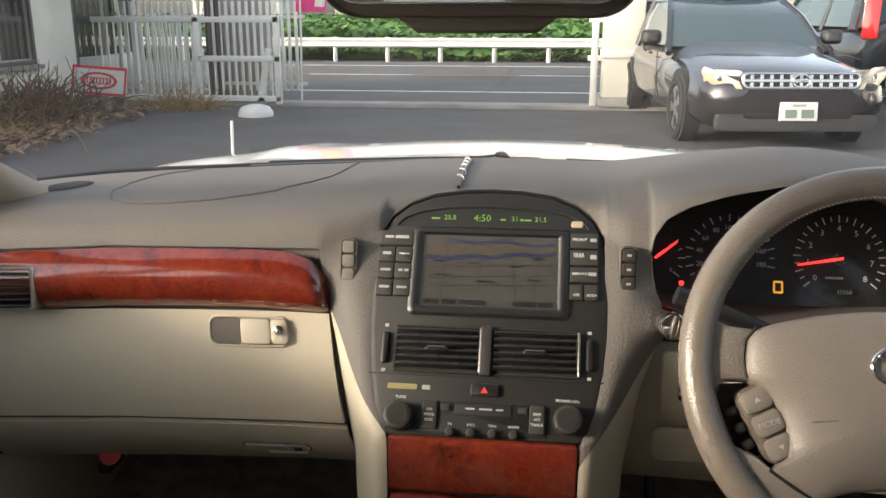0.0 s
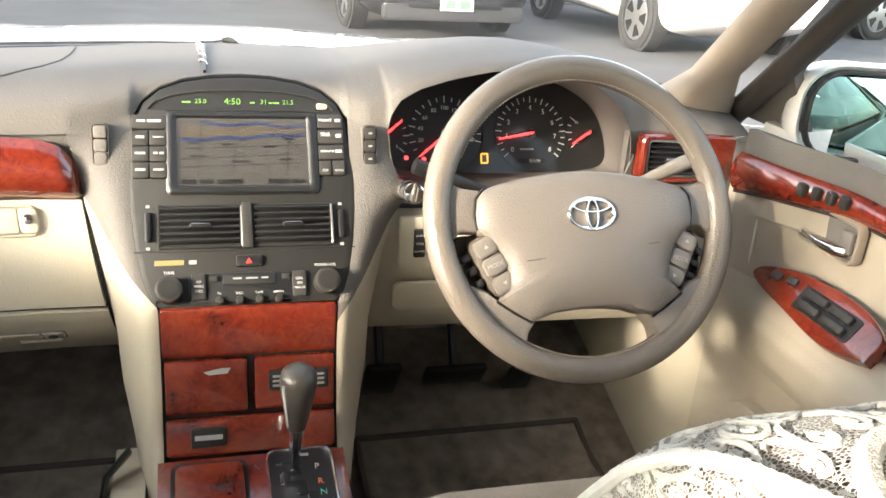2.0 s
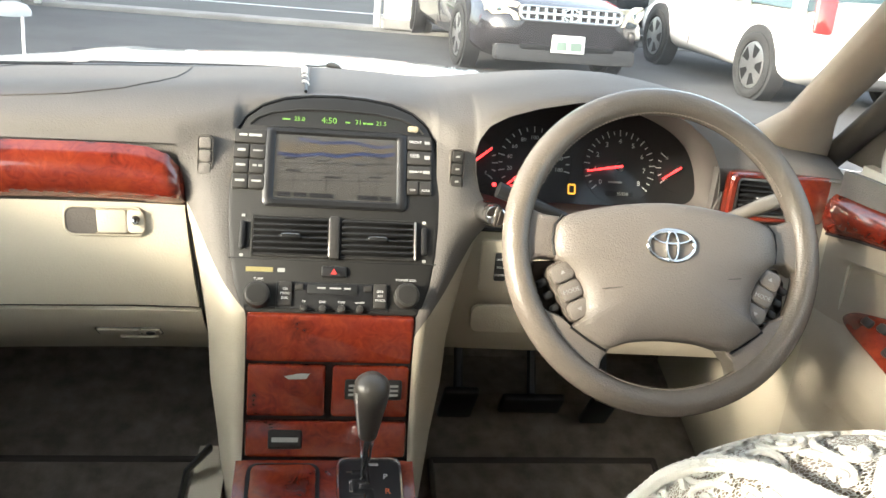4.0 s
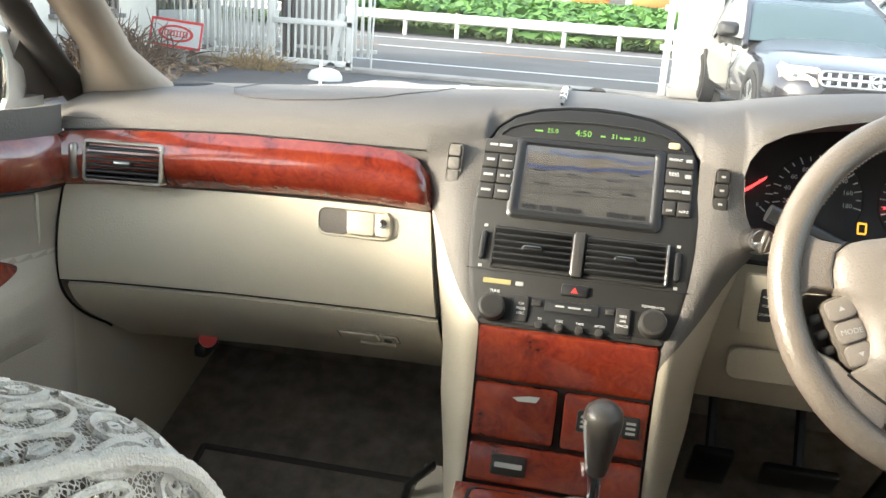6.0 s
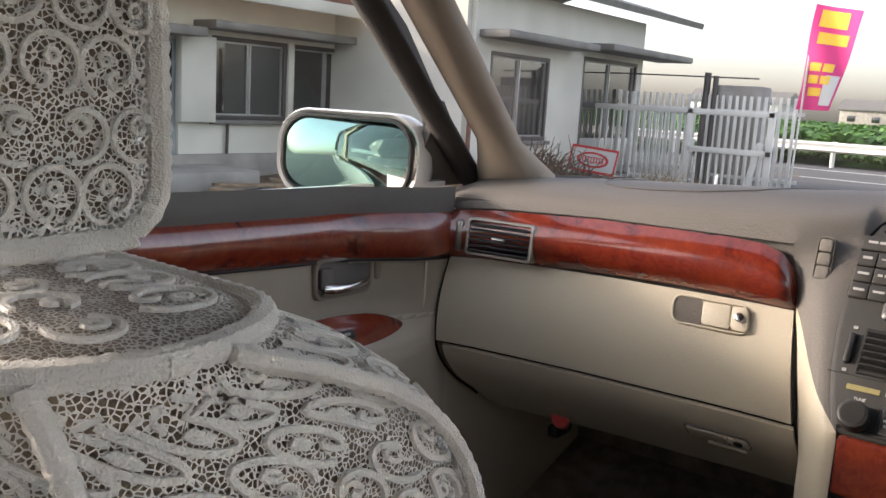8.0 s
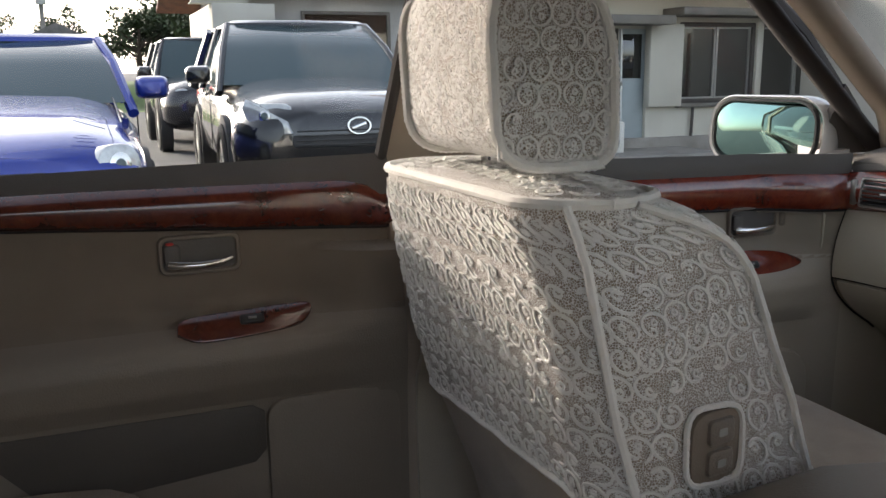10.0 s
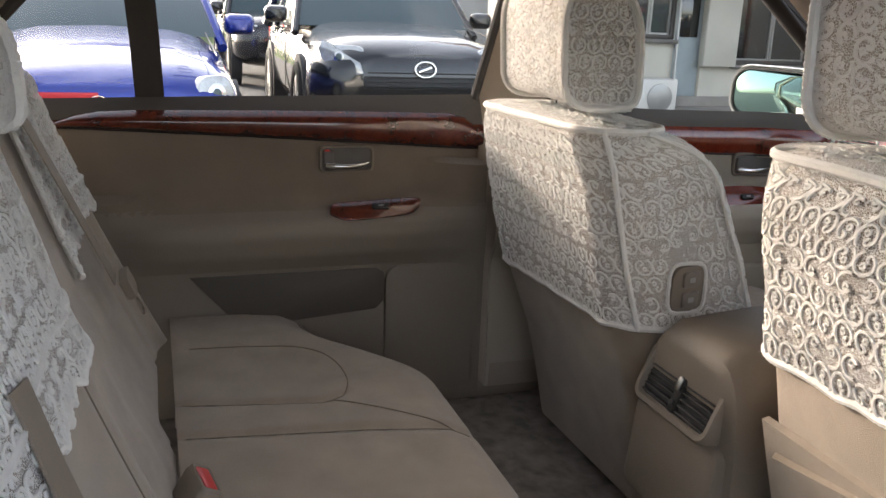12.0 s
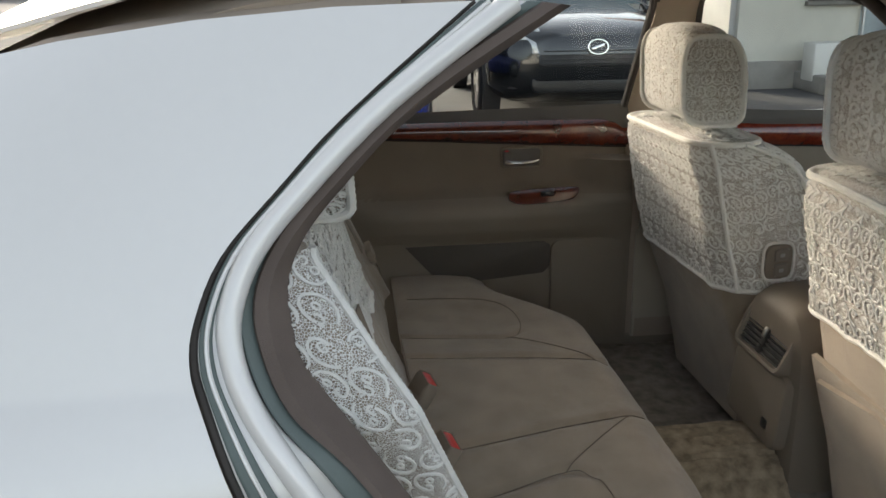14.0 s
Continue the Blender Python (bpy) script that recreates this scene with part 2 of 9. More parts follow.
def frame_ring(outer, inner, m, d0, d1, bev=0.0, bm=None):
    """A frame between two outlines of as many points, from d0 to d1."""
    def ring(o, d):
        return [m @ Vector((p[0], p[1], d)) for p in o]
    mix = lambda t: [(lerp(a[0], b[0], t), lerp(a[1], b[1], t)) for a, b in zip(outer, inner)]
    rings = [ring(inner, d0), ring(outer, d0), ring(outer, d1 - bev), ring(mix(0.25), d1), ring(mix(0.75), d1), ring(inner, d1 - bev), ring(inner, d0)]
    return loft(rings, cap=False, bm=bm)


def box(w, d, h, m=None, r=0.004, bm=None):
    """A box with rounded upright and top edges, centred on m."""
    m = m or Matrix()
    r = min(r, w / 2.2, d / 2.2, h / 2.2)
    rings = []
    for z, ins in ((-h / 2, r), (-h / 2 + r * 0.3, r * 0.3), (-h / 2 + r, 0), (h / 2 - r, 0), (h / 2 - r * 0.3, r * 0.3), (h / 2, r)):
        rings.append([m @ Vector((x, y, z)) for x, y in rr(w - 2 * ins, d - 2 * ins, r, 2)])
    return loft(rings, bm=bm)


def tube(pts, r, n=8, closed=False, bm=None, flat=1.0, up=None):
    """A round or flattened bar along points; r may be a list."""
    pts = [Vector(p) for p in pts]
    rs = r if isinstance(r, (list, tuple)) else [r] * len(pts)
    rings = []
    prev = None
    for i, p in enumerate(pts):
        if closed:
            d = (pts[(i + 1) % len(pts)] - pts[i - 1]).normalized()
        else:
            d = (pts[min(i + 1, len(pts) - 1)] - pts[max(i - 1, 0)]).normalized()
        ref = Vector(up) if up else (prev if prev is not None else (Vector((0, 0, 1)) if abs(d.z) < 0.9 else Vector((1, 0, 0))))
        side = d.cross(ref).normalized()
        nor = side.cross(d).normalized()
        prev = nor
        rings.append([p + (side * math.cos(2 * math.pi * k / n) + nor * math.sin(2 * math.pi * k / n) * flat) * rs[i] for k in range(n)])
    if closed:
        rings.append(rings[0])
        bm = loft(rings, cap=False, bm=bm)
        bmesh.ops.remove_doubles(bm, verts=bm.verts, dist=1e-6)
        return bm
    return loft(rings, bm=bm)


def disc(c, nrm, r, h, n=24, bev=0.0, bm=None):
    """A short round plug standing on c along nrm."""
    m = Matrix.Translation(c) @ Vector(nrm).to_track_quat('Z', 'Y').to_matrix().to_4x4()
    out = [(r * math.cos(2 * math.pi * i / n), r * math.sin(2 * math.pi * i / n)) for i in range(n)]
    return slab(out, m, 0, h, bev, bm=bm)


def joined(boxes):
    """Several finished bmeshes in one."""
    out = bmesh.new()
    for b in boxes:
        me = bpy.data.meshes.new("join")
        b.to_mesh(me)
        b.free()
        out.from_mesh(me)
        bpy.data.meshes.remove(me)
    return out


def lettering(text, m, size, mat, parent, name="lettering", align='CENTER'):
    """Letters of the built-in font, lying in the plane m."""
    cu = bpy.data.curves.new(name, 'FONT')
    cu.body, cu.size, cu.align_x, cu.align_y, cu.extrude, cu.resolution_u = text, size, align, 'CENTER', 0.0003, 2
    ob = new("temporary", cu)
    me = bpy.data.meshes.new_from_object(ob.evaluated_get(bpy.context.evaluated_depsgraph_get()))
    bpy.data.objects.remove(ob)
    me.transform(m)
    out = new(name, me)
    me.materials.clear()
    me.materials.append(mat)
    out.parent = parent
    return out


def plane(o, u, v):
    """A frame with origin o and axes u, v; its normal is u x v."""
    u, v = Vector(u).normalized(), Vector(v).normalized()
    n = u.cross(v)
    return Matrix(((u.x, v.x, n.x, o[0]), (u.y, v.y, n.y, o[1]), (u.z, v.z, n.z, o[2]), (0, 0, 0, 1)))


# ---- the sedan: dashboard ----
A35 = radians(35)
MP = plane((0, 1.06, 0.816), (1, 0, 0), (0, math.sin(A35), math.cos(A35)))

GRILLE = material("speaker_mesh", (0.030, 0.027, 0.026), 0.85, var=0.3, scale=700, bump=0.6, bscale=900)
dash = thing("dashboard", "taupe and cream car dashboard with burl wood trim", "dashboard")


def spline_at(pts, v):
    """A rounded line through (y, z) points; v runs from 0 to 1."""
    k = len(pts) - 1
    i = min(int(v * k), k - 1)
    t = v * k - i
    p0, p1, p2, p3 = (Vector(pts[max(0, min(k, q))]) for q in (i - 1, i, i + 1, i + 2))
    return 0.5 * ((2 * p1) + (p2 - p0) * t + (2 * p0 - 5 * p1 + 4 * p2 - p3) * t * t + (3 * p1 - p0 - 3 * p2 + p3) * t ** 3)


HOOD_LIP = [(0.181, 0.952), (0.184, 0.972), (0.196, 0.992), (0.221, 1.007), (0.261, 1.020), (0.313, 1.031), (0.36, 1.035), (0.415, 1.033), (0.467, 1.014), (0.505, 0.986), (0.523, 0.954)]


def pad_crown(x):
    """Height of the pad's ridge from door to door."""
    return interp(x, [(-0.765, 0.962), (-0.70, 0.975), (-0.60, 0.984), (-0.45, 0.992), (-0.30, 1.000), (-0.15, 1.010), (0.0, 1.016), (0.12, 1.014), (0.153, 1.017), (0.22, 1.032), (0.284, 1.044), (0.35, 1.052), (0.40, 1.053), (0.45, 1.047), (0.52, 1.033), (0.57, 1.012), (0.62, 0.992), (0.70, 0.976), (0.765, 0.962)])


def pad_edge(x):
    """Where the pad ends at the cabin side: over the wood strip, the centre panel, the instruments."""
    ax = abs(x)
    if ax <= 0.129:
        e = MP @ Vector((ax, interp(ax, [(0, 0.237), (0.035, 0.2355), (0.070, 0.230), (0.098, 0.219), (0.118, 0.202), (0.129, 0.180)]) + 0.004, -0.004))
        return e.y, e.z
    if x < 0:
        return interp(ax, [(0.129, 1.163), (0.16, 1.150), (0.20, 1.139), (0.45, 1.128), (0.62, 1.110), (0.70, 1.092), (0.765, 1.30)]), interp(ax, [(0.129, 0.966), (0.16, 0.956), (0.20, 0.949), (0.45, 0.948), (0.60, 0.942), (0.70, 0.934), (0.765, 0.94)])
    if x < 0.181:
        return interp(x, [(0.129, 1.163), (0.155, 1.152), (0.181, 1.150)]), interp(x, [(0.129, 0.966), (0.155, 0.956), (0.181, 0.952)])
    if x < 0.523:
        return 1.150, interp(x, HOOD_LIP)
    return interp(x, [(0.523, 1.150), (0.56, 1.162), (0.62, 1.150), (0.70, 1.12), (0.765, 1.30)]), interp(x, [(0.523, 0.954), (0.56, 0.953), (0.70, 0.948)])


def screen_base(x):
    """Where pad and windscreen meet, swept back towards the sides."""
    return interp(abs(x), [(0, 1.785), (0.13, 1.775), (0.35, 1.722), (0.50, 1.668), (0.60, 1.632), (0.68, 1.590), (0.73, 1.550), (0.77, 1.500)])


def dash_top_point(x, v):
    """The upper pad: v runs from the windscreen (0) over the crown to its rear edge (1)."""
    yb = screen_base(x)
    ye, ze = pad_edge(x)
    near = [pad_edge(x + k * 0.011) for k in range(-4, 5)]
    ys, zs = sum(p[0] for p in near) / 9, sum(p[1] for p in near) / 9
    if 0.14 < x < 0.60:
        ys, zs = ye, ze
    c = pad_crown(x)
    d = max(c - ze, 0.012)
    ds = max(c - zs, 0.012)
    mid = 1 - sm((abs(x) - 0.10) / 0.06)
    y1 = ys + lerp(0.052, 0.040, mid)
    pts = ((yb, 0.946), (lerp(yb, y1, 0.30), lerp(0.946, c, 0.50)), (lerp(yb, y1, 0.58), lerp(0.946, c, 0.84)), (lerp(yb, y1, 0.80), c - 0.002), (y1 + 0.045, c), (y1, c - 0.16 * ds), (lerp(ye, ys, 0.4) + 0.012, c - 0.48 * lerp(d, ds, 0.4)), (ye, ze))
    p = spline_at(pts, v)
    return Vector((x, p.x, p.y))


def stack_xi(z):
    return interp(z, [(0.46, 0.106), (0.77, 0.104), (0.80, 0.118), (0.83, 0.126), (0.86, 0.130), (0.985, 0.131)])


def stack_xo(sx, z):
    if sx > 0 and z > 0.80:
        return interp(z, [(0.80, 0.176), (0.845, 0.190), (0.868, 0.206), (0.880, 0.206), (0.892, 0.197), (0.91, 0.188), (0.93, 0.183), (0.955, 0.181)])
    return interp(z, [(0.46, 0.122), (0.55, 0.142), (0.64, 0.156), (0.70, 0.160), (0.80, 0.176), (0.875, 0.188), (0.93, 0.197), (0.955, 0.200)])


CHEEK = {-1: (0.772, 0.877), 1: (0.745, 0.850)}


def cheek_share(sx, z):
    lo, hi = CHEEK[sx]
    return min(1.0, max(0.0, (z - lo) / (hi - lo)))


def stack_point(sx, z, t):
    """The face beside the centre stack: t runs from the panel's edge outwards."""
    xi, xo = stack_xi(z), stack_xo(sx, z)
    yi = 1.06 + (z - 0.816) * 0.70 + 0.004 if z > 0.775 else interp(z, [(0.46, 0.96), (0.565, 0.998), (0.60, 1.018), (0.70, 1.032), (0.775, 1.031)])
    yo = interp(z, [(0.46, 1.02), (0.56, 1.09), (0.70, 1.122), (0.80, 1.125), (0.90, 1.138), (0.955, 1.145)])
    return Vector((sx * lerp(xi, xo, t), lerp(yi, yo, 1 - math.cos(t * math.pi / 2)) - 0.006 * math.sin(math.pi * t), z))


def pad_skin():
    """Pad and both cheeks in one smooth skin that rolls over beside the centre panel."""
    cols = {sx: [sx * x for x in steps(0.1295, 0.200 if sx < 0 else 0.181, 12)] for sx in (-1, 1)}
    xs = sorted(set([round(x, 5) for x in steps(-0.765, -0.205, 50) + cols[-1] + steps(-0.127, 0.127, 40) + cols[1] + [0.1815, 0.1825, 0.184, 0.187, 0.191, 0.196, 0.203, 0.212, 0.221] + steps(0.23, 0.50, 40) + [0.505, 0.510, 0.515, 0.519, 0.5225, 0.5235, 0.53] + steps(0.54, 0.765, 24)]))
    vs = steps(0, 1, 42)
    bm = bmesh.new()
    grid = {x: [bm.verts.new(dash_top_point(x, v)) for v in vs] for x in xs}
    for a, b in zip(xs, xs[1:]):
        for j in range(len(vs) - 1):
            bm.faces.new((grid[a][j], grid[b][j], grid[b][j + 1], grid[a][j + 1]))
    for sx in (-1, 1):
        lo = CHEEK[sx][0]
        last = None
        for k, x in enumerate(cols[sx]):
            t = k / 12
            top = grid[round(x, 5)][-1]
            base = stack_point(sx, top.co.z, t)
            col = [top]
            for f in steps(0, 1, 30)[1:]:
                z = lerp(top.co.z, lo, f)
                col.append(bm.verts.new(stack_point(sx, z, t * cheek_share(sx, z)) + (top.co - base) * (1 - sm(f / 0.35))))
            if last:
                for j in range(30):
                    bm.faces.new((last[j], col[j], col[j + 1], last[j + 1]))
            last = col
    return bm


def spline_loop(pts, n):
    """More points on a closed outline, rounded through."""
    out, k = [], len(pts)
    for i in range(k):
        p0, p1, p2, p3 = (Vector(pts[(i + q) % k]) for q in (-1, 0, 1, 2))
        for j in range(n):
            t = j / n
            out.append(0.5 * ((2 * p1) + (p2 - p0) * t + (2 * p0 - 5 * p1 + 4 * p2 - p3) * t * t + (3 * p1 - p0 - 3 * p2 + p3) * t ** 3))
    return out


pad_ = part("upper_pad", pad_skin(), TAUPE, dash, "taupe grained upper pad")
pad_.data.set_sharp_from_angle(angle=radians(150))

def on_pad(x, y, lift=0.0):
    """The pad's top at a place of the plan."""
    lo, hi = 0.0, 0.9
    for _ in range(24):
        m_ = (lo + hi) / 2
        if dash_top_point(x, m_).y > y:
            lo = m_
        else:
            hi = m_
    return dash_top_point(x, lo) + Vector((0, 0, lift))


# airbag lid outline and demister grille
lid = [on_pad(x, y, 0.0002) for x, y in ((-0.245, 1.58), (-0.226, 1.46), (-0.220, 1.37), (-0.224, 1.30), (-0.240, 1.250), (-0.275, 1.215), (-0.34, 1.193), (-0.41, 1.183), (-0.455, 1.184), (-0.482, 1.196), (-0.502, 1.24), (-0.512, 1.31), (-0.510, 1.42), (-0.495, 1.56))]
fine = []
for a, b in zip(lid, lid[1:]):
    fine += [on_pad(*a.lerp(b, k / 6).xy, 0.0002) for k in range(6)]
part("airbag_seam", tube(fine, 0.0014, 5), DARKTAUPE, dash, "thin airbag lid seam")
part("pad_scuff", tube([on_pad(x, 1.20, -0.0014) for x in steps(-0.455, -0.375, 8)], 0.003, 6, flat=0.4), DARKTAUPE, dash, "faint dark scuff")
for sx in (-1, 1):
    part("speaker_grille", sheet(lambda a, r: on_pad(sx * 0.603 + 0.034 * r * math.cos(a), 1.305 + 0.044 * r * math.sin(a), 0.0034 - 0.0030 * r ** 8), steps(0, 2 * math.pi, 36), steps(0.02, 1, 8)), GRILLE, dash, "oval dark speaker grille")
vent_slot = [dash_top_point(x, 0.06) + Vector((0, 0, 0.001)) for x in steps(-0.45, 0.45, 30)]
part("demister_slot", tube(vent_slot, 0.008, 6, flat=0.3), BLACK, dash)


def strip(points_top, points_bot, y0, bulge, name, mat, parent, thick=0.01, n=8, label=""):
    """A veneer strip between an upper and a lower edge line (x, z), bulging to the cabin."""
    k = len(points_top)
    def fn(u, v):
        i = min(int(u * (k - 1)), k - 2)
        t = u * (k - 1) - i
        a = Vector((lerp(points_top[i][0], points_top[i + 1][0], t), lerp(points_top[i][1], points_top[i + 1][1], t)))
        b = Vector((lerp(points_bot[i][0], points_bot[i + 1][0], t), lerp(points_bot[i][1], points_bot[i + 1][1], t)))
        p = a.lerp(b, v)
        roll = math.sqrt(max(0.0, 1 - (max(0.0, u - 0.72) / 0.28) ** 2))
        return Vector((p.x, y0(p.x) + 0.010 * (1 - roll) - bulge * math.sin(math.pi * v) ** 0.7 * (0.12 + 0.88 * roll), p.y))
    bm = sheet(fn, steps(0, 1, (k - 1) * 4), steps(0, 1, n), thick)
    return part(name, bm, mat, parent, label)


def face_y(x):
    """How far forward the dashboard's face stands."""
    return interp(x, [(-0.70, 1.090), (-0.62, 1.108), (-0.45, 1.128), (-0.25, 1.140), (-0.18, 1.140), (0.18, 1.14), (0.55, 1.13), (0.70, 1.10)])


strip([(-0.670, 0.934), (-0.60, 0.940), (-0.455, 0.946), (-0.34, 0.947), (-0.27, 0.947), (-0.232, 0.944), (-0.210, 0.936), (-0.196, 0.920), (-0.1885, 0.895)],
      [(-0.670, 0.864), (-0.60, 0.868), (-0.455, 0.874), (-0.34, 0.876), (-0.27, 0.875), (-0.232, 0.873), (-0.210, 0.872), (-0.196, 0.871), (-0.1875, 0.870)],
      lambda x: face_y(x) - 0.006, 0.020, "wood_strip", BURL, dash, label="glossy reddish burl wood strip")
part("shadow_gap", tube([(x, face_y(x) - 0.002, z) for x, z in ((-0.67, 0.866), (-0.60, 0.870), (-0.455, 0.877), (-0.34, 0.880), (-0.27, 0.878), (-0.19, 0.871))], 0.0014, 6), DEEP, dash)
part("wood_backing", sheet(lambda x, z: Vector((x, face_y(x) + 0.006, z)), steps(-0.675, -0.17, 20), steps(0.86, 0.952, 4), 0.004), TAUPE, dash)


def vent(cx, cz, w, h, y, parent, slats=6, tilt=0.0, wheel_side=-1):
    """An air outlet: satin frame, dark throat, flat slats and a small steering tab."""
    m = plane((cx, y, cz), (math.cos(tilt), math.sin(tilt), 0), (0, 0.12, 1))
    v = part("air_vent", frame_ring(rr(w, h, 0.006), rr(w - 0.012, h - 0.010, 0.004), m, -0.02, 0.004, 0.002), SILVER, parent, "dark slatted air vent in satin frame")
    part("throat", slab(rr(w - 0.010, h - 0.008, 0.004), m, -0.012, -0.003), DEEP, v)
    for i in range(slats):
        zz = -h / 2 + 0.009 + (h - 0.018) * i / (slats - 1)
        part("slat", box(w - 0.012, 0.0022, 0.014, m @ pose(0, zz, 0.0, 18), 0.0008), BLACK, v)
    part("tab", box(0.022, 0.006, 0.012, m @ pose(0, -0.001, 0.003), 0.0025), SILVER, v)
    return v


for sx in (-1, 1):
    xx = 0.584 if sx < 0 else 0.587
    vent(sx * xx, 0.902 if sx < 0 else 0.919, 0.106 if sx < 0 else 0.080, 0.054, face_y(-xx) - 0.024 if sx < 0 else 1.136, dash, 6, 0.12 * -sx)
part("vent_wheel", box(0.011, 0.012, 0.046, pose(-0.648, 1.080, 0.900), 0.004), SILVER, dash)


def glove_point(u, v):
    """The glove box lid and the lower panel: u across, v down."""
    z = lerp(0.866, 0.738, v) + 0.005 * math.sin(math.pi * u * 0.7) * (1 - min(1, v))
    if v > 1:
        k = v - 1
        z = lerp(0.735, 0.616, k)
    x = lerp(-0.672, -interp(z, [(0.60, 0.152), (0.64, 0.158), (0.727, 0.167), (0.80, 0.178), (0.875, 0.190)]), u)
    y = face_y(x) + 0.006 - 0.036 * math.sin(math.pi * max(0, min(1, v * 0.5 + 0.1))) + (0.015 * (v - 1) + 0.085 * (v - 1) ** 2 if v > 1 else 0)
    return Vector((x, y, z))


part("glove_box_lid", sheet(glove_point, steps(0.002, 0.998, 36), steps(0.0, 0.985, 12), 0.012), CREAM, dash, "cream vinyl glove box lid")
part("lower_panel", sheet(glove_point, steps(0.02, 1.0, 36), steps(1.02, 2.15, 12), 0.012), CREAM, dash, "cream lower dash panel")
part("panel_seam", tube([glove_point(u, 1.0) + Vector((0, 0.006, 0)) for u in steps(0, 1, 24)], 0.0022, 6), DEEP, dash)
part("end_seam", tube([glove_point(-0.004, v) + Vector((0, 0.004, 0)) for v in steps(-0.45, 1.9, 24)], 0.0020, 6), DEEP, dash)
part("end_seam", tube([glove_point(1.004, v) + Vector((0, 0.004, 0)) for v in steps(0, 2, 24)], 0.0018, 6), DEEP, dash)

mg = plane(glove_point(0.795, 0.17) + Vector((0, -0.001, 0)), glove_point(0.85, 0.17) - glove_point(0.74, 0.17), glove_point(0.795, 0.06) - glove_point(0.795, 0.28))
latch = part("glove_latch", frame_ring(rr(0.098, 0.038, 0.012), rr(0.092, 0.032, 0.010), mg, -0.006, 0.0025, 0.001), CREAM, dash, "cream push latch with chrome key lock")
part("finger_recess", slab(rr(0.040, 0.033, 0.010, cx=-0.027), mg, -0.004, 0.0012), DARKTAUPE, latch)
part("paddle", slab(rr(0.036, 0.030, 0.004, cx=0.009), mg, -0.002, 0.006, 0.002), CREAM, latch)
part("lock_plate", slab(rr(0.021, 0.030, 0.006, cx=0.0375), mg, -0.002, 0.006, 0.002), CREAM, latch)
part("lock", disc(mg @ Vector((0.0375, 0.002, 0.006)), mg.col[2].to_3d(), 0.006, 0.003, 16, 0.001), CHROME, latch)
part("keyhole", box(0.0016, 0.0068, 0.001, mg @ pose(0.0375, 0.002, 0.0092), 0.0003), DEEP, latch)

ml = plane(glove_point(0.80, 1.40) + Vector((0, -0.001, 0)), glove_point(0.85, 1.4) - glove_point(0.75, 1.4), glove_point(0.80, 1.28) - glove_point(0.80, 1.52))
low = part("coin_box", frame_ring(rr(0.084, 0.028, 0.005), rr(0.081, 0.025, 0.004), ml, -0.003, 0.0008, 0.0003), TAUPE, dash, "small lower drawer with lock")
part("drawer_face", slab(rr(0.052, 0.022, 0.003, cx=-0.013), ml, -0.002, 0.0025, 0.001), CREAM, low)
part("lock_plate", slab(rr(0.024, 0.022, 0.003, cx=0.027), ml, -0.002, 0.0025, 0.001), CREAM, low)
part("lock", disc(ml @ Vector((0.027, 0, 0.0025)), ml.col[2].to_3d(), 0.006, 0.002, 14, 0.001), BLACK, low)
part("pull_lip", box(0.05, 0.006, 0.005, ml @ pose(0.008, -0.022, 0.001), 0.002), CREAM, low)

# ---- centre stack ----
for sx in (-1, 1):
    hi_z = CHEEK[sx][1]
    rows = []
    for z in steps(hi_z - 0.001, 0.46, 40):
        row = [stack_point(sx, z, lerp(cheek_share(sx, z), 1, k / 12)) for k in range(13)]
        row.append(row[-1] + Vector((-sx * 0.004, 0.05, 0)))
        rows.append(row)
    part("stack_flank", loft(rows, closed=False), CREAM, dash, "cream flank running down to the console")
    part("cheek_return", loft([[stack_point(sx, z, 1.0), stack_point(sx, z, 1.0) + Vector((-sx * 0.003, 0.05, 0))] for z in steps(0.95, hi_z, 10)], closed=False), TAUPE, dash)

panel_outline = [(0, 0.237), (0.035, 0.2355), (0.070, 0.230), (0.098, 0.219), (0.118, 0.202), (0.129, 0.180), (0.1345, 0.150), (0.136, 0.110), (0.1345, 0.065), (0.130, 0.022), (0.122, -0.020), (0.113, -0.046), (0.104, -0.054)]
panel_outline = panel_outline[::-1] + [(-x, y) for x, y in panel_outline[1:]]
stack = thing("centre_stack", "charcoal centre stack with navigation screen, vents and radio", "control panel")
part("panel", slab(panel_outline, MP, -0.05, 0.0, 0.008), CHARCOAL, stack)
rim = [MP @ Vector((x * 1.012, 0.09 + (y - 0.09) * 1.012, -0.006)) for x, y in panel_outline]
part("panel_seam", tube(rim, 0.0022, 5), DEEP, stack)

arch = [(-0.112, 0.190), (-0.104, 0.199), (-0.085, 0.2075), (-0.05, 0.2135), (0, 0.2155), (0.05, 0.2135), (0.085, 0.2075), (0.104, 0.199), (0.112, 0.190), (0.085, 0.1895), (0, 0.1905), (-0.085, 0.1895)]
clock = part("clock_display", slab(arch, MP, -0.002, 0.0006), DEEP, stack, "dark arched clock and temperature display")
part("lip", tube([MP @ Vector((x, y + 0.001, 0.001)) for x, y in arch[:9]], 0.0016, 6), CHARCOAL, clock)
for text, u, s in (("25.0", -0.050, 0.0082), ("4:50", -0.012, 0.0118), ("31", 0.026, 0.0088), ("21.5", 0.056, 0.0082)):
    lettering(text, MP @ Matrix.Translation((u, 0.2015, 0.0010)), s, GREENLED, clock, "digits")
for u, w in ((-0.067, 0.010), (0.012, 0.006), (0.034, 0.004), (0.041, 0.008)):
    part("mark", slab(rr(w, 0.002, 0.0005, cx=u, cy=0.2005), MP, 0.0006, 0.0012), GREENLED, clock)
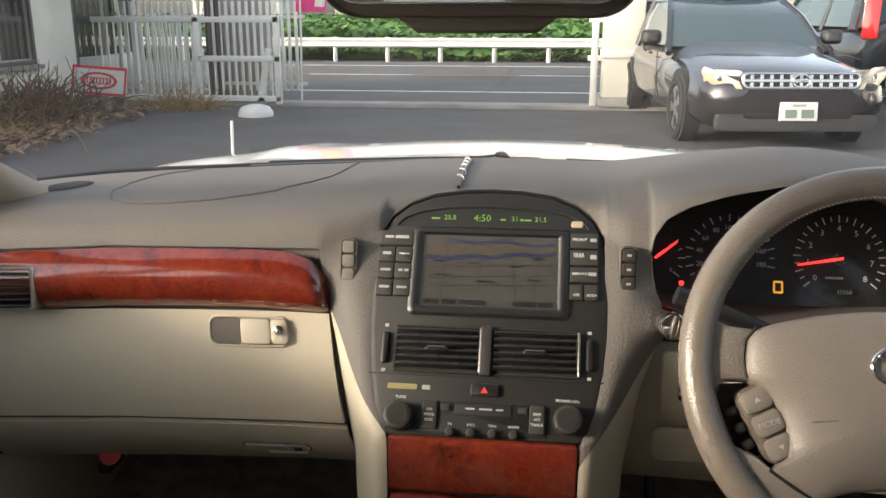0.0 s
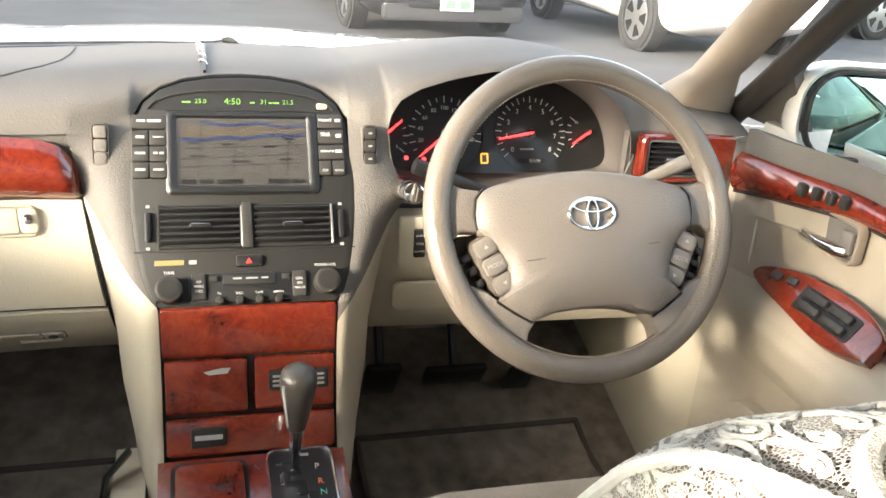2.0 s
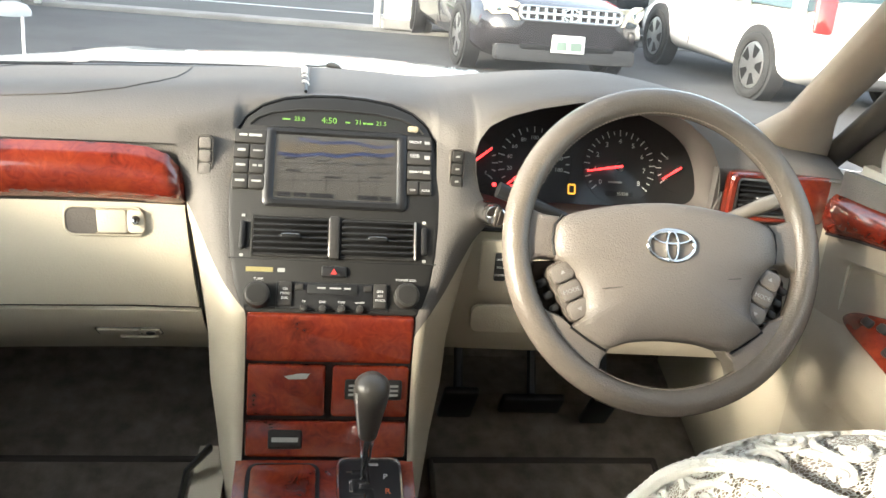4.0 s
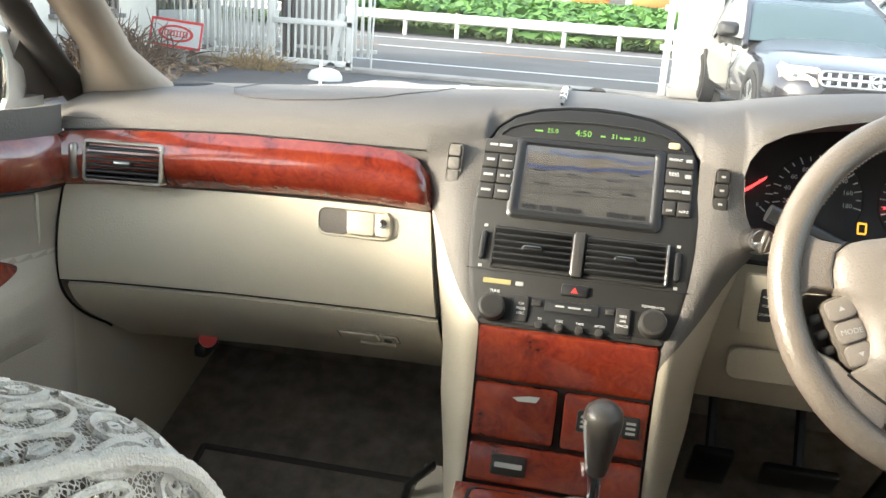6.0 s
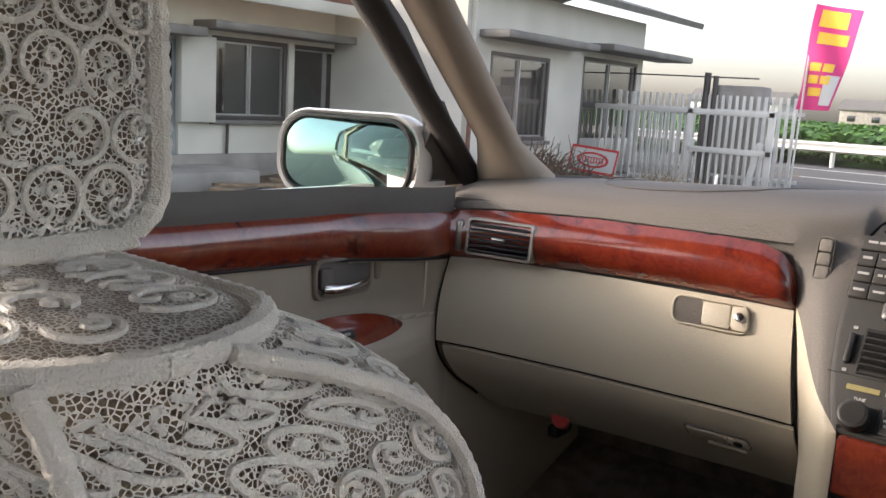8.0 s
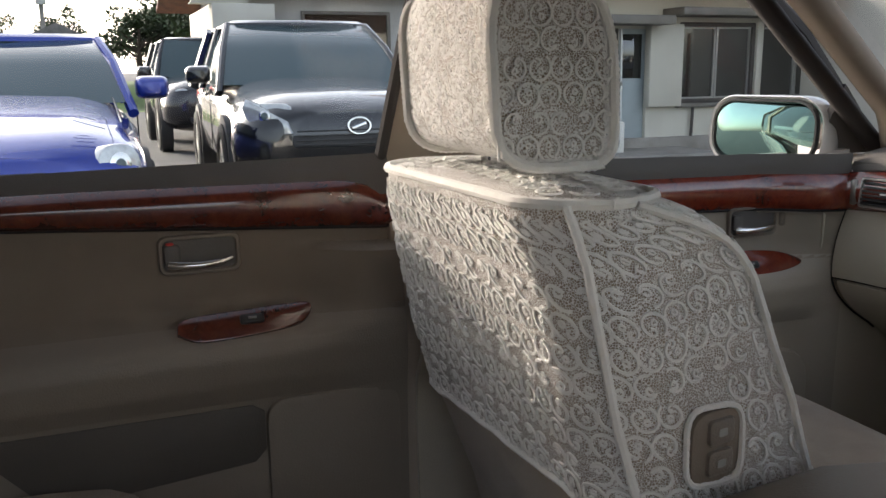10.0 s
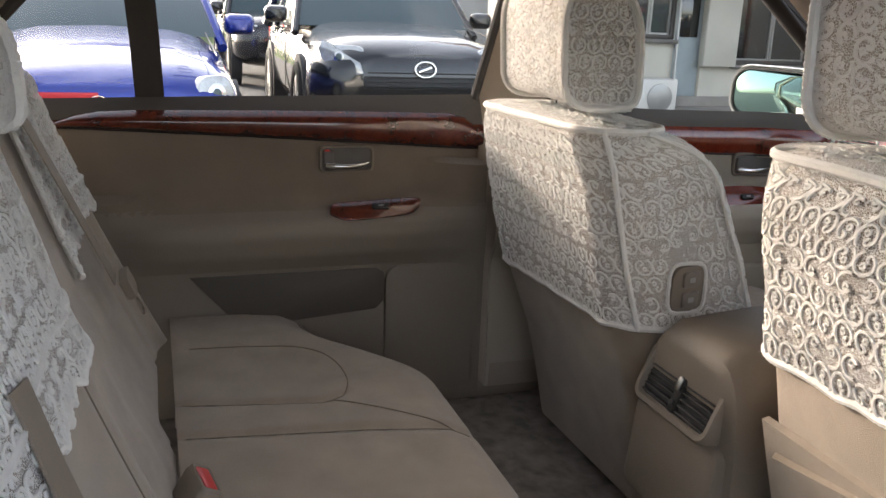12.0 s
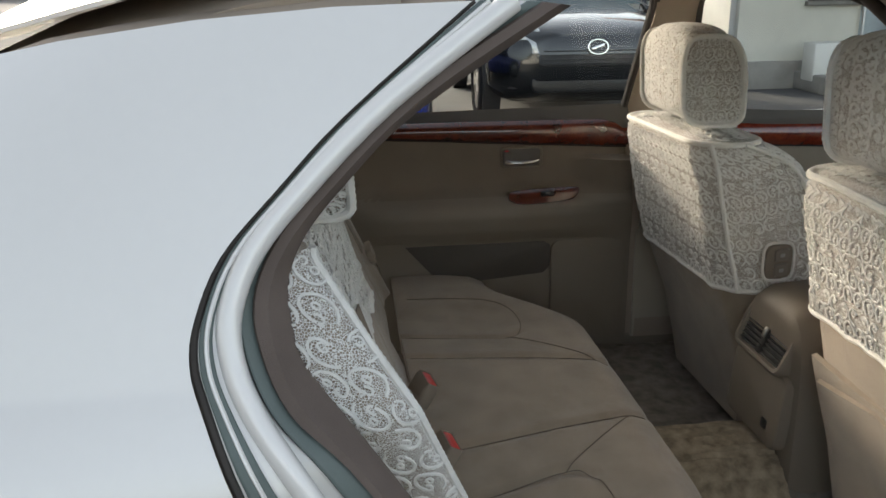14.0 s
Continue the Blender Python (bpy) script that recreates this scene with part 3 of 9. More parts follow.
part("lamp", slab(rr(0.014, 0.008, 0.003, cx=0.098, cy=0.1965), MP, 0.0006, 0.003, 0.001), material("display_end_cap", (0.45, 0.38, 0.25), 0.4), clock)

screen = part("navigation_screen", frame_ring(rr(0.183, 0.107, 0.008, cx=-0.001, cy=0.1355), rr(0.156, 0.086, 0.003, cx=-0.001, cy=0.1365), MP, -0.004, 0.0045, 0.003), BLACK, stack, "navigation screen with a dim road map")
part("display", slab(rr(0.157, 0.087, 0.003, cx=-0.001, cy=0.1365), MP, -0.004, 0.0003), glow_material("map_ground", (0.105, 0.095, 0.078), 0.12), screen)
def on_screen(pts, w, mat, name="map_line", lift=0.0006):
    rows = []
    for i, (u, v) in enumerate(pts):
        a, b = pts[max(i - 1, 0)], pts[min(i + 1, len(pts) - 1)]
        d = Vector((b[0] - a[0], b[1] - a[1])).normalized()
        nn = Vector((-d.y, d.x)) * w / 2
        rows.append([MP @ Vector((u + nn.x, v + nn.y, lift)), MP @ Vector((u - nn.x, v - nn.y, lift))])
    part(name, loft(rows, closed=False), mat, screen, smooth=False)
MAPBLUE, MAPTAN = glow_material("map_river", (0.03, 0.045, 0.12), 0.10), glow_material("map_town", (0.13, 0.10, 0.06), 0.12)
MAPDARK = glow_material("map_road", (0.012, 0.012, 0.012), 0.2)
on_screen([(-0.075, 0.160), (-0.045, 0.158), (-0.02, 0.163), (0.01, 0.160), (0.04, 0.165), (0.074, 0.163)], 0.020, MAPTAN, "map_town")
on_screen([(-0.076, 0.153), (-0.05, 0.151), (-0.02, 0.155), (0.0, 0.153), (0.03, 0.158), (0.06, 0.157), (0.074, 0.160)], 0.005, MAPBLUE, "map_river", 0.0009)
on_screen([(-0.05, 0.174), (-0.02, 0.170), (0.02, 0.173), (0.05, 0.168), (0.074, 0.171)], 0.004, MAPBLUE, "map_river", 0.0009)
for pts in (((-0.076, 0.140), (0.074, 0.146)), ((-0.076, 0.127), (0.074, 0.134)), ((-0.076, 0.117), (0.074, 0.122)), ((-0.05, 0.178), (-0.056, 0.104)), ((-0.01, 0.15), (-0.014, 0.104)), ((0.025, 0.15), (0.030, 0.104)), ((0.03, 0.17), (0.074, 0.135)), ((0.055, 0.16), (0.05, 0.104))):
    on_screen(pts, 0.0007, MAPDARK, "map_road", 0.0012)
for u, v, w in ((-0.060, 0.1475, 0.014), (-0.020, 0.146, 0.012), (0.030, 0.143, 0.014), (0.055, 0.153, 0.012), (-0.055, 0.131, 0.018), (-0.005, 0.124, 0.022), (0.05, 0.127, 0.016)):
    part("map_label", slab(rr(w, 0.0022, 0.0005, cx=u, cy=v), MP, 0, 0.0014), MAPDARK, screen)
for u, w in ((-0.066, 0.017), (-0.045, 0.016), (-0.018, 0.030), (0.040, 0.026), (0.064, 0.016)):
    part("soft_key", slab(rr(w, 0.006, 0.001, cx=u, cy=0.0985), MP, 0, 0.0014), MAPDARK, screen)
part("glass", slab(rr(0.156, 0.086, 0.003, cx=-0.001, cy=0.1365), MP, 0.0016, 0.0022), glass_material("screen_glass", (0.97, 0.97, 0.97), 0.07, 0.15), screen)

def key(u, v, w, h, marks, parent, text=None):
    k = part("button", slab(rr(w, h, 0.002, cx=u, cy=v), MP, -0.002, 0.004, 0.0014), BUTTON, parent)
    if text:
        lettering(text, MP @ Matrix.Translation((u, v, 0.0042)), 0.0048 if len(text) > 3 else 0.0044, WHITEMARK, k)
    for du, ww, hh in marks:
        part("mark", slab(rr(ww, hh, 0.0004, cx=u + du, cy=v + 0.001), MP, 0.0035, 0.0043), GREYMARK, k)
key(-0.1105, 0.1735, 0.040, 0.0185, [(-0.009, 0.010, 0.003), (0.006, 0.016, 0.0036)], stack)
key(-0.1208, 0.1530, 0.0195, 0.0185, [(0, 0.010, 0.0034)], stack)
key(-0.1005, 0.1530, 0.0195, 0.0185, [(-0.002, 0.008, 0.002), (0.004, 0.005, 0.0012)], stack)
key(-0.1208, 0.1328, 0.0195, 0.0185, [(0, 0.012, 0.003)], stack)
key(-0.1005, 0.1328, 0.0195, 0.0185, [(-0.003, 0.005, 0.003), (0.004, 0.005, 0.003)], stack)
key(-0.1208, 0.1122, 0.0195, 0.0185, [(0, 0.012, 0.003)], stack)
key(-0.1005, 0.1122, 0.0195, 0.0185, [(0, 0.012, 0.0026)], stack)
key(0.1065, 0.1760, 0.032, 0.0185, [(0.010, 0.007, 0.004)], stack)
lettering("FRONT", MP @ Matrix.Translation((0.101, 0.177, 0.0043)), 0.0050, WHITEMARK, stack)
key(0.1065, 0.1555, 0.032, 0.0185, [(0.010, 0.007, 0.005), (-0.006, 0.012, 0.0012)], stack)
lettering("REAR", MP @ Matrix.Translation((0.100, 0.159, 0.0043)), 0.0050, WHITEMARK, stack)
key(0.1065, 0.1352, 0.032, 0.0185, [(-0.010, 0.007, 0.003), (0.009, 0.009, 0.004)], stack)
lettering("AUTO", MP @ Matrix.Translation((0.105, 0.1362, 0.0043)), 0.0036, WHITEMARK, stack)
key(0.0980, 0.1145, 0.0155, 0.0185, [], stack)
lettering("OFF", MP @ Matrix.Translation((0.098, 0.1110, 0.0043)), 0.0042, WHITEMARK, stack)
key(0.1148, 0.1145, 0.0155, 0.0185, [], stack)
lettering("AUTO", MP @ Matrix.Translation((0.1148, 0.1110, 0.0043)), 0.0040, WHITEMARK, stack)

def stack_vent(u0, u1, v0, v1, bright):
    cu, cv, w, h = (u0 + u1) / 2, (v0 + v1) / 2, u1 - u0, v1 - v0
    m = MP @ Matrix.Translation((cu, cv, 0))
    v = part("air_vent", frame_ring(rr(w + 0.004, h + 0.004, 0.003), rr(w - 0.002, h - 0.002, 0.002), m, -0.004, 0.002, 0.001), CHARCOAL, stack, "black slatted centre vent")
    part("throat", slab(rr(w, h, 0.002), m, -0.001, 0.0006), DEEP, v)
    for i in range(6):
        part("slat", box(w - 0.002, 0.0022, 0.008, m @ pose(0, -h / 2 + 0.006 + (h - 0.011) * i / 5, 0.004, -25), 0.0007), BLACK, v)
    for i in range(3):
        part("vane", box(0.0012, h - 0.008, 0.002, m @ pose(-w / 4 + w / 4 * i, 0, 0.0015), 0.0004), CHARCOAL, v)
    part("tab", box(0.026, 0.006, 0.007, m @ pose(0, -0.001, 0.007), 0.0025), BLACK, v)
    part("tab_trim", box(0.020, 0.0016, 0.002, m @ pose(0, 0.001, 0.0108), 0.0006), CHROME, v)
    part("edge_trim", box(0.003, h, 0.004, m @ pose(bright * (w / 2 + 0.002), 0, 0.003), 0.001), SILVER, v)
stack_vent(-0.101, -0.008, 0.018, 0.068, 1)
stack_vent(0.008, 0.100, 0.018, 0.068, 1)
part("vent_divider", slab(rr(0.0125, 0.056, 0.002, cy=0.043), MP, 0, 0.007, 0.002), BUTTON, stack)
for sx in (-1, 1):
    wv = part("thumb_wheel", slab(rr(0.007, 0.036, 0.003, cx=sx * 0.1135, cy=0.043), MP, 0, 0.005, 0.002), BLACK, stack)
    part("mark", slab(rr(0.0045, 0.0035, 0.0005, cx=sx * 0.1135, cy=0.0685), MP, 0, 0.0008), GREYMARK, wv)
    part("mark", slab(rr(0.0045, 0.0035, 0.0005, cx=sx * 0.1135, cy=0.0175), MP, 0, 0.0008), GREYMARK, wv)
part("radio_seam", box(0.258, 0.0016, 0.001, MP @ pose(0, 0.0135, 0.0002), 0.0004), DEEP, stack)
part("badge_bar", slab(rr(0.033, 0.006, 0.001, cx=-0.0905, cy=0.000), MP, 0, 0.0008), GOLDMARK, stack)
part("badge_bar", slab(rr(0.009, 0.005, 0.001, cx=-0.064, cy=0.000), MP, 0, 0.0008), GREYMARK, stack)
hz = part("hazard_switch", slab(rr(0.031, 0.014, 0.003, cx=0.0008, cy=-0.0005), MP, 0, 0.004, 0.0015), BLACK, stack, "hazard switch with red triangle")
part("triangle", slab([(-0.0035, -0.004), (0.0045, -0.004), (0.0005, 0.003)], MP, 0.004, 0.0045), REDPLASTIC, hz)
for sx, tx, dv in ((-1, "TUNE", -0.0335), (1, "POWER-VOL", -0.0295)):
    c = MP @ Vector((sx * 0.0912, dv, 0))
    kb = part("knob", disc(c, MP.col[2].to_3d(), 0.0155, 0.017, 28, 0.003), BUTTON, stack, "round dark radio knob")
    part("cap", disc(MP @ Vector((sx * 0.0912, dv, 0.017)), MP.col[2].to_3d(), 0.0115, 0.0006, 24), CHARCOAL, kb)
    lettering(tx, MP @ Matrix.Translation((sx * 0.0912, dv + 0.0215, 0.0003)), 0.0046, WHITEMARK, stack)
deck = part("cassette_deck", slab(rr(0.138, 0.0345, 0.002, cy=-0.0315), MP, 0, 0.0012, 0.0006), BLACK, stack, "cassette radio with small keys")
part("cassette_slot", slab(rr(0.062, 0.0125, 0.002, cx=0.0, cy=-0.0225), MP, 0.001, 0.0025, 0.0008), DEEP, deck)
for u, w in ((-0.014, 0.010), (0.003, 0.014), (0.018, 0.008)):
    part("mark", slab(rr(w, 0.002, 0.0004, cx=u, cy=-0.0215), MP, 0.0025, 0.003), GREYMARK, deck)
for u in (-0.041, 0.043):
    part("button", slab(rr(0.010, 0.007, 0.001, cx=u, cy=-0.021), MP, 0.001, 0.004, 0.001), BUTTON, deck)
for u, words in ((-0.058, ("CH", "PROG", "DISC")), (0.0585, ("SEEK", "APS", "TRACK"))):
    rk = part("rocker", slab(rr(0.0165, 0.031, 0.002, cx=u, cy=-0.030), MP, 0.001, 0.0045, 0.0015), BUTTON, deck)
    for i, wd in enumerate(words):
        lettering(wd, MP @ Matrix.Translation((u, -0.0245 - 0.0056 * i, 0.0047)), 0.0042, WHITEMARK, rk)
for u, wd in ((-0.035, "TV"), (-0.012, "DISC"), (0.011, "TAPE"), (0.0335, "AM/FM")):
    kb = part("button", disc(MP @ Vector((u, -0.0475, 0.001)), MP.col[2].to_3d(), 0.0046, 0.006, 16, 0.0015), BUTTON, deck)
    lettering(wd, MP @ Matrix.Translation((u, -0.0390, 0.0016)), 0.0040, WHITEMARK, deck)

for sx in (-1, 1):
    p = stack_point(sx, 0.936, 0.5 if sx < 0 else 0.48)
    ms = plane((-0.1645 if sx < 0 else 0.1555, p.y - 0.003, 0.936), (1, 0.04 * sx, 0), (0, 0.22, 1))
    sw = part("switch_bank", frame_ring(rr(0.0195, 0.052, 0.006), rr(0.0165, 0.049, 0.005), ms, -0.014, 0.0025, 0.001), DARKTAUPE, dash, "small bank of three rocker keys")
    part("bed", slab(rr(0.0175, 0.050, 0.005), ms, -0.006, 0.0002), DEEP, sw)
    for i in range(3):
        k = part("button", slab(rr(0.0150, 0.0148, 0.003, cy=-0.0161 + 0.0161 * i), ms, -0.002, 0.0042, 0.0016), BUTTON if sx > 0 else TAUPE, sw)
        if sx > 0:
            part("mark", slab(rr(0.005, 0.0025, 0.0005, cy=-0.0161 + 0.0161 * i), ms, 0.0041, 0.0045), GREYMARK, k)

# ---- console: wood drawers, gear selector ----
console = thing("centre_console", "centre console with reddish burl wood drawers and cream sides", "console")
def wood_face(x0, x1, z0, z1, y0, y1, name, bev=0.004, label=""):
    m = plane(((x0 + x1) / 2, (y0 + y1) / 2, (z0 + z1) / 2), (1, 0, 0), (0, y1 - y0, z1 - z0))
    return part(name, slab(rr(x1 - x0, math.hypot(y1 - y0, z1 - z0), 0.004), m, -0.02, 0.003, bev), BURL, console, label), m
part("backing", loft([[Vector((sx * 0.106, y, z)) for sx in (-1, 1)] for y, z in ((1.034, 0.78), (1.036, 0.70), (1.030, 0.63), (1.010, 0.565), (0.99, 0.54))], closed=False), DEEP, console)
wood_face(-0.1035, 0.1035, 0.704, 0.770, 1.033, 1.031, "ashtray_lid", label="wide burl wood lid")
wood_face(-0.102, -0.0035, 0.632, 0.700, 1.022, 1.033, "drawer", label="burl wood drawer front with shiny chip")
d2, md = wood_face(0.0035, 0.102, 0.632, 0.700, 1.022, 1.033, "drawer", label="burl wood panel with two dark switches")
part("chip", slab([(-0.016, 0.002), (0.004, 0.006), (0.016, 0.006), (0.012, -0.001), (-0.010, -0.002)], plane((-0.040, 1.0235, 0.686), (1, 0, 0), (0, 0.16, 1)), 0.0, 0.0004), GREYMARK, console, "worn pale spot in the lacquer")
d3, mb = wood_face(-0.102, 0.102, 0.583, 0.627, 1.004, 1.020, "lower_drawer", label="low burl wood panel with dark badge")
for u in (-0.022, 0.030):
    sw = part("switch", slab(rr(0.020, 0.026, 0.003, cx=u, cy=0.004), md, 0, 0.007, 0.002), CHARCOAL, d2)
    for k in (-1, 0, 1):
        part("mark", slab(rr(0.011, 0.003, 0.0004, cx=u, cy=0.004 + k * 0.006), md, 0.007, 0.0075), GREYMARK, sw)
bd = part("badge", slab(rr(0.042, 0.024, 0.003, cx=-0.052), mb, 0, 0.006, 0.0015), CHARCOAL, d3, "dark grey rectangular badge")
part("bar", slab(rr(0.033, 0.006, 0.001, cx=-0.052), mb, 0.006, 0.0065), GREYMARK, bd)

def top_z(y):
    return interp(y, [(0.30, 0.72), (0.55, 0.70), (0.62, 0.60), (0.75, 0.545), (0.90, 0.552), (1.0, 0.580)])
part("console_top", sheet(lambda x, y: Vector((x, y, top_z(y) - 0.10 * max(0, abs(x) - 0.1))), steps(-0.112, 0.112, 12), steps(0.60, 1.002, 16), 0.012), BURL, console, "burl wood console top")
mt = plane((-0.052, 0.935, top_z(0.935) + 0.001), (1, 0, 0), (0, 1, 0.25))
part("cup_holder_lid", slab(rr(0.082, 0.118, 0.012), mt, -0.004, 0.007, 0.004), BURL, console, "raised burl wood cup holder lid")
part("lid_gap", slab(rr(0.090, 0.126, 0.014), mt, -0.004, 0.0022), DEEP, console)
gear = thing("gear_selector", "automatic gear selector with dark leather knob and chrome stem", "gear lever")
mgp = plane((0.055, 0.925, top_z(0.925) + 0.003), (1, 0, 0), (0, 1, 0.20))
part("bezel", frame_ring(rr(0.083, 0.165, 0.016), rr(0.074, 0.156, 0.012), mgp, -0.004, 0.007, 0.002), CHROME, gear, "bright chrome bezel")
part("plate", slab(rr(0.076, 0.158, 0.012), mgp, -0.004, 0.003), BLACK, gear)
zig = [(-0.022, 0.058), (-0.004, 0.058), (-0.004, 0.042), (-0.018, 0.042), (-0.018, 0.026), (0.0, 0.026), (0.0, 0.010), (0.012, 0.010), (0.012, -0.012), (-0.004, -0.012), (-0.004, -0.04), (0.01, -0.04), (0.01, -0.065)]
part("gate", tube([mgp @ Vector((a, b, 0.003)) for a, b in zig], 0.0065, 6, flat=0.3), DEEP, gear)
part("gate_edge", tube([mgp @ Vector((a - 0.007, b, 0.0035)) for a, b in zig], 0.0008, 5), CHROME, gear)
for t, u, v, mt_ in (("P", 0.020, 0.050, WHITEMARK), ("R", 0.022, 0.026, ORANGEMARK), ("N", 0.024, 0.009, GREENMARK), ("D 4", 0.026, -0.007, WHITEMARK), ("3", 0.030, -0.024, WHITEMARK), ("2", 0.030, -0.040, WHITEMARK)):
    lettering(t, mgp @ Matrix.Translation((u, v, 0.0035)), 0.012, mt_, gear)
part("mark", slab(rr(0.016, 0.004, 0.001, cx=0.004, cy=0.071), mgp, 0.003, 0.0036), GREYMARK, gear)
base = Vector((0.048, 0.975, 0.572))
top = Vector((0.047, 0.928, 0.738))
ax = (top - base)
part("stem", tube([base + ax * t for t in (-0.05, 0.12, 0.32, 0.48)], [0.0055, 0.0055, 0.0075, 0.0115], 14), CHROME, gear, "tapered chrome stem")
prof = [(0.47, 0.0115), (0.53, 0.0130), (0.66, 0.0158), (0.79, 0.0190), (0.90, 0.0212), (0.96, 0.0200), (1.0, 0.0145), (1.013, 0.005)]
part("knob", tube([base + ax * t for t, _ in prof], [r for _, r in prof], 20), material("dark_leather_knob", (0.055, 0.05, 0.043), 0.35, var=0.08, scale=40, bump=0.3, bscale=500), gear, "dark grey stitched leather knob")
for sx in (-1,):
    st = []
    for i in range(60):
        t = 0.50 + 0.42 * i / 59
        r = interp(t, prof) + 0.0008
        a = radians(215 + (6 if i % 2 else -6))
        st.append(base + ax * t + Vector((math.cos(a) * r, math.sin(a) * r, 0)))
    part("stitching", tube(st, 0.0006, 4), GREYMARK, gear)

# console body between the seats, its rear end with air outlets
def con_ring(y, w, zt, zb):
    pts = []
    for a in steps(0, 180, 14):
        c, s = math.cos(radians(a)), math.sin(radians(a))
        pts.append(Vector((w * math.copysign(abs(c) ** 0.45, c), y, zb + (zt - zb) * s ** 0.35)))
    return pts
part("armrest_box", loft([con_ring(0.285, 0.100, 0.705, 0.40), con_ring(0.292, 0.113, 0.728, 0.39), con_ring(0.32, 0.120, 0.745, 0.38), con_ring(0.45, 0.120, 0.755, 0.38), con_ring(0.60, 0.118, 0.735, 0.38), con_ring(0.63, 0.112, 0.66, 0.38)]), DOORVINYL, console, "beige padded armrest box")
part("side_wall", loft([con_ring(0.60, 0.122, 0.60, 0.36), con_ring(0.80, 0.122, 0.552, 0.36), con_ring(1.0, 0.118, 0.56, 0.36), con_ring(1.2, 0.118, 0.60, 0.36)], cap=True), CREAM, console)
mv = plane((-0.008, 0.281, 0.653), (1, 0.0, 0), (0, 0.42, 1))
rv = part("rear_outlet", frame_ring(rr(0.188, 0.098, 0.022), rr(0.160, 0.072, 0.010), mv, -0.02, 0.006, 0.004), DOORVINYL, console, "rear twin air outlet with dark slats")
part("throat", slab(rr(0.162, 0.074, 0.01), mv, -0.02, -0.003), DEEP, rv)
part("bar", slab(rr(0.016, 0.072, 0.003), mv, -0.004, 0.003, 0.001), CHARCOAL, rv)
part("tab", box(0.010, 0.022, 0.008, mv @ pose(0, 0.008, 0.006), 0.003), SILVER, rv)
part("tab", disc(mv @ Vector((0, -0.022, 0.003)), mv.col[2].to_3d(), 0.005, 0.004, 12, 0.001), BLACK, rv)
for sx in (-1, 1):
    for i in range(7):
        part("slat", box(0.068, 0.0022, 0.010, mv @ pose(sx * 0.043, -0.030 + 0.010 * i, -0.002, 20), 0.0008), BLACK, rv)
ml2 = plane((0.0, 0.268, 0.535), (1, 0, 0), (0, 0.10, 1))
part("rear_cover", slab(rr(0.205, 0.150, 0.02), ml2, -0.02, 0.004, 0.006), DOORVINYL, console, "beige lower rear cover")
part("socket", slab(rr(0.022, 0.020, 0.004, cx=0.055, cy=-0.035), ml2, 0, 0.006, 0.002), BLACK, console)

# ---- driver's side: binnacle, instruments, lower panels ----
mc = plane((0.377, 1.295, 0.910), (1, 0, 0), (0, 0.42, 1))
inst = thing("instrument_cluster", "black instrument cluster with lit red needles", "instruments")
lip = [(x, z) for x, z in HOOD_LIP] + [(0.530, 0.915), (0.527, 0.887), (0.505, 0.874), (0.44, 0.869), (0.34, 0.868), (0.26, 0.871), (0.222, 0.879), (0.196, 0.892), (0.184, 0.918), (0.1815, 0.938)]
lip = [(p.x, p.y) for p in spline_loop(lip, 3)]


def ring_at(k):
    """From the hood's lip (0) to the dial face (1)."""
    out = []
    for x, z in lip:
        a = Vector((x, 1.150, z))
        u, v = (x - 0.362) * 1.10 - 0.006, (z - 0.945) * 0.92 + 0.012
        out.append(a.lerp(mc @ Vector((u, v, 0.002)), k))
    return out


part("face", slab([(u * 1.25, v * 1.3) for u, v in rr(0.36, 0.145, 0.05, 6, cy=0.006)], mc, -0.012, 0.0), BLACK, inst, "black dial face")
part("shroud", loft([ring_at(k) for k in (0.0, 0.12, 0.4, 0.7, 1.02)], cap=False), TAUPE, inst, "taupe shroud round the dials")
def gauge(cx, cy, r, a0, a1, marks, numbers, needle, name, nlen=0.8, size=0.011):
    g = part(name, frame_ring([(cx + r * 1.06 * math.cos(2 * math.pi * i / 36), cy + r * 1.06 * math.sin(2 * math.pi * i / 36)) for i in range(36)], [(cx + r * 1.03 * math.cos(2 * math.pi * i / 36), cy + r * 1.03 * math.sin(2 * math.pi * i / 36)) for i in range(36)], mc, 0, 0.001), DEEP, inst)
    for i in range(marks):
        a = radians(lerp(a0, a1, i / (marks - 1)))
        big = i % 2 == 0
        part("tick", box(0.010 if big else 0.006, 0.0016, 0.0008, mc @ pose(cx + math.cos(a) * r * 0.93, cy + math.sin(a) * r * 0.93, 0.0012, 0, 0, math.degrees(a)), 0.0003), WHITEMARK, g, smooth=False)
    for i, t in enumerate(numbers):
        if t:
            a = radians(lerp(a0, a1, i / (len(numbers) - 1)))
            lettering(t, mc @ Matrix.Translation((cx + math.cos(a) * r * 0.70, cy + math.sin(a) * r * 0.70, 0.0012)), size, WHITEMARK, g)
    a = radians(needle)
    part("needle", tube([mc @ Vector((cx + math.cos(a) * r * k, cy + math.sin(a) * r * k, 0.006)) for k in (-0.05, nlen)], [0.0022, 0.0012], 6), REDNEEDLE, g)
    part("hub", disc(mc @ Vector((cx, cy, 0.001)), mc.col[2].to_3d(), r * 0.13, 0.006, 16, 0.002), BLACK, g)
gauge(-0.078, 0.000, 0.056, 219, -12, 19, ["0", "20", "40", "60", "80", "100", "120", "140", "160", "180"], 219, "speed_dial", 0.95, 0.0088)
gauge(0.057, 0.002, 0.056, 219, -39, 25, ["0", "1", "2", "3", "4", "5", "6", "7", "8"], 190, "rev_dial", 0.95, 0.0105)
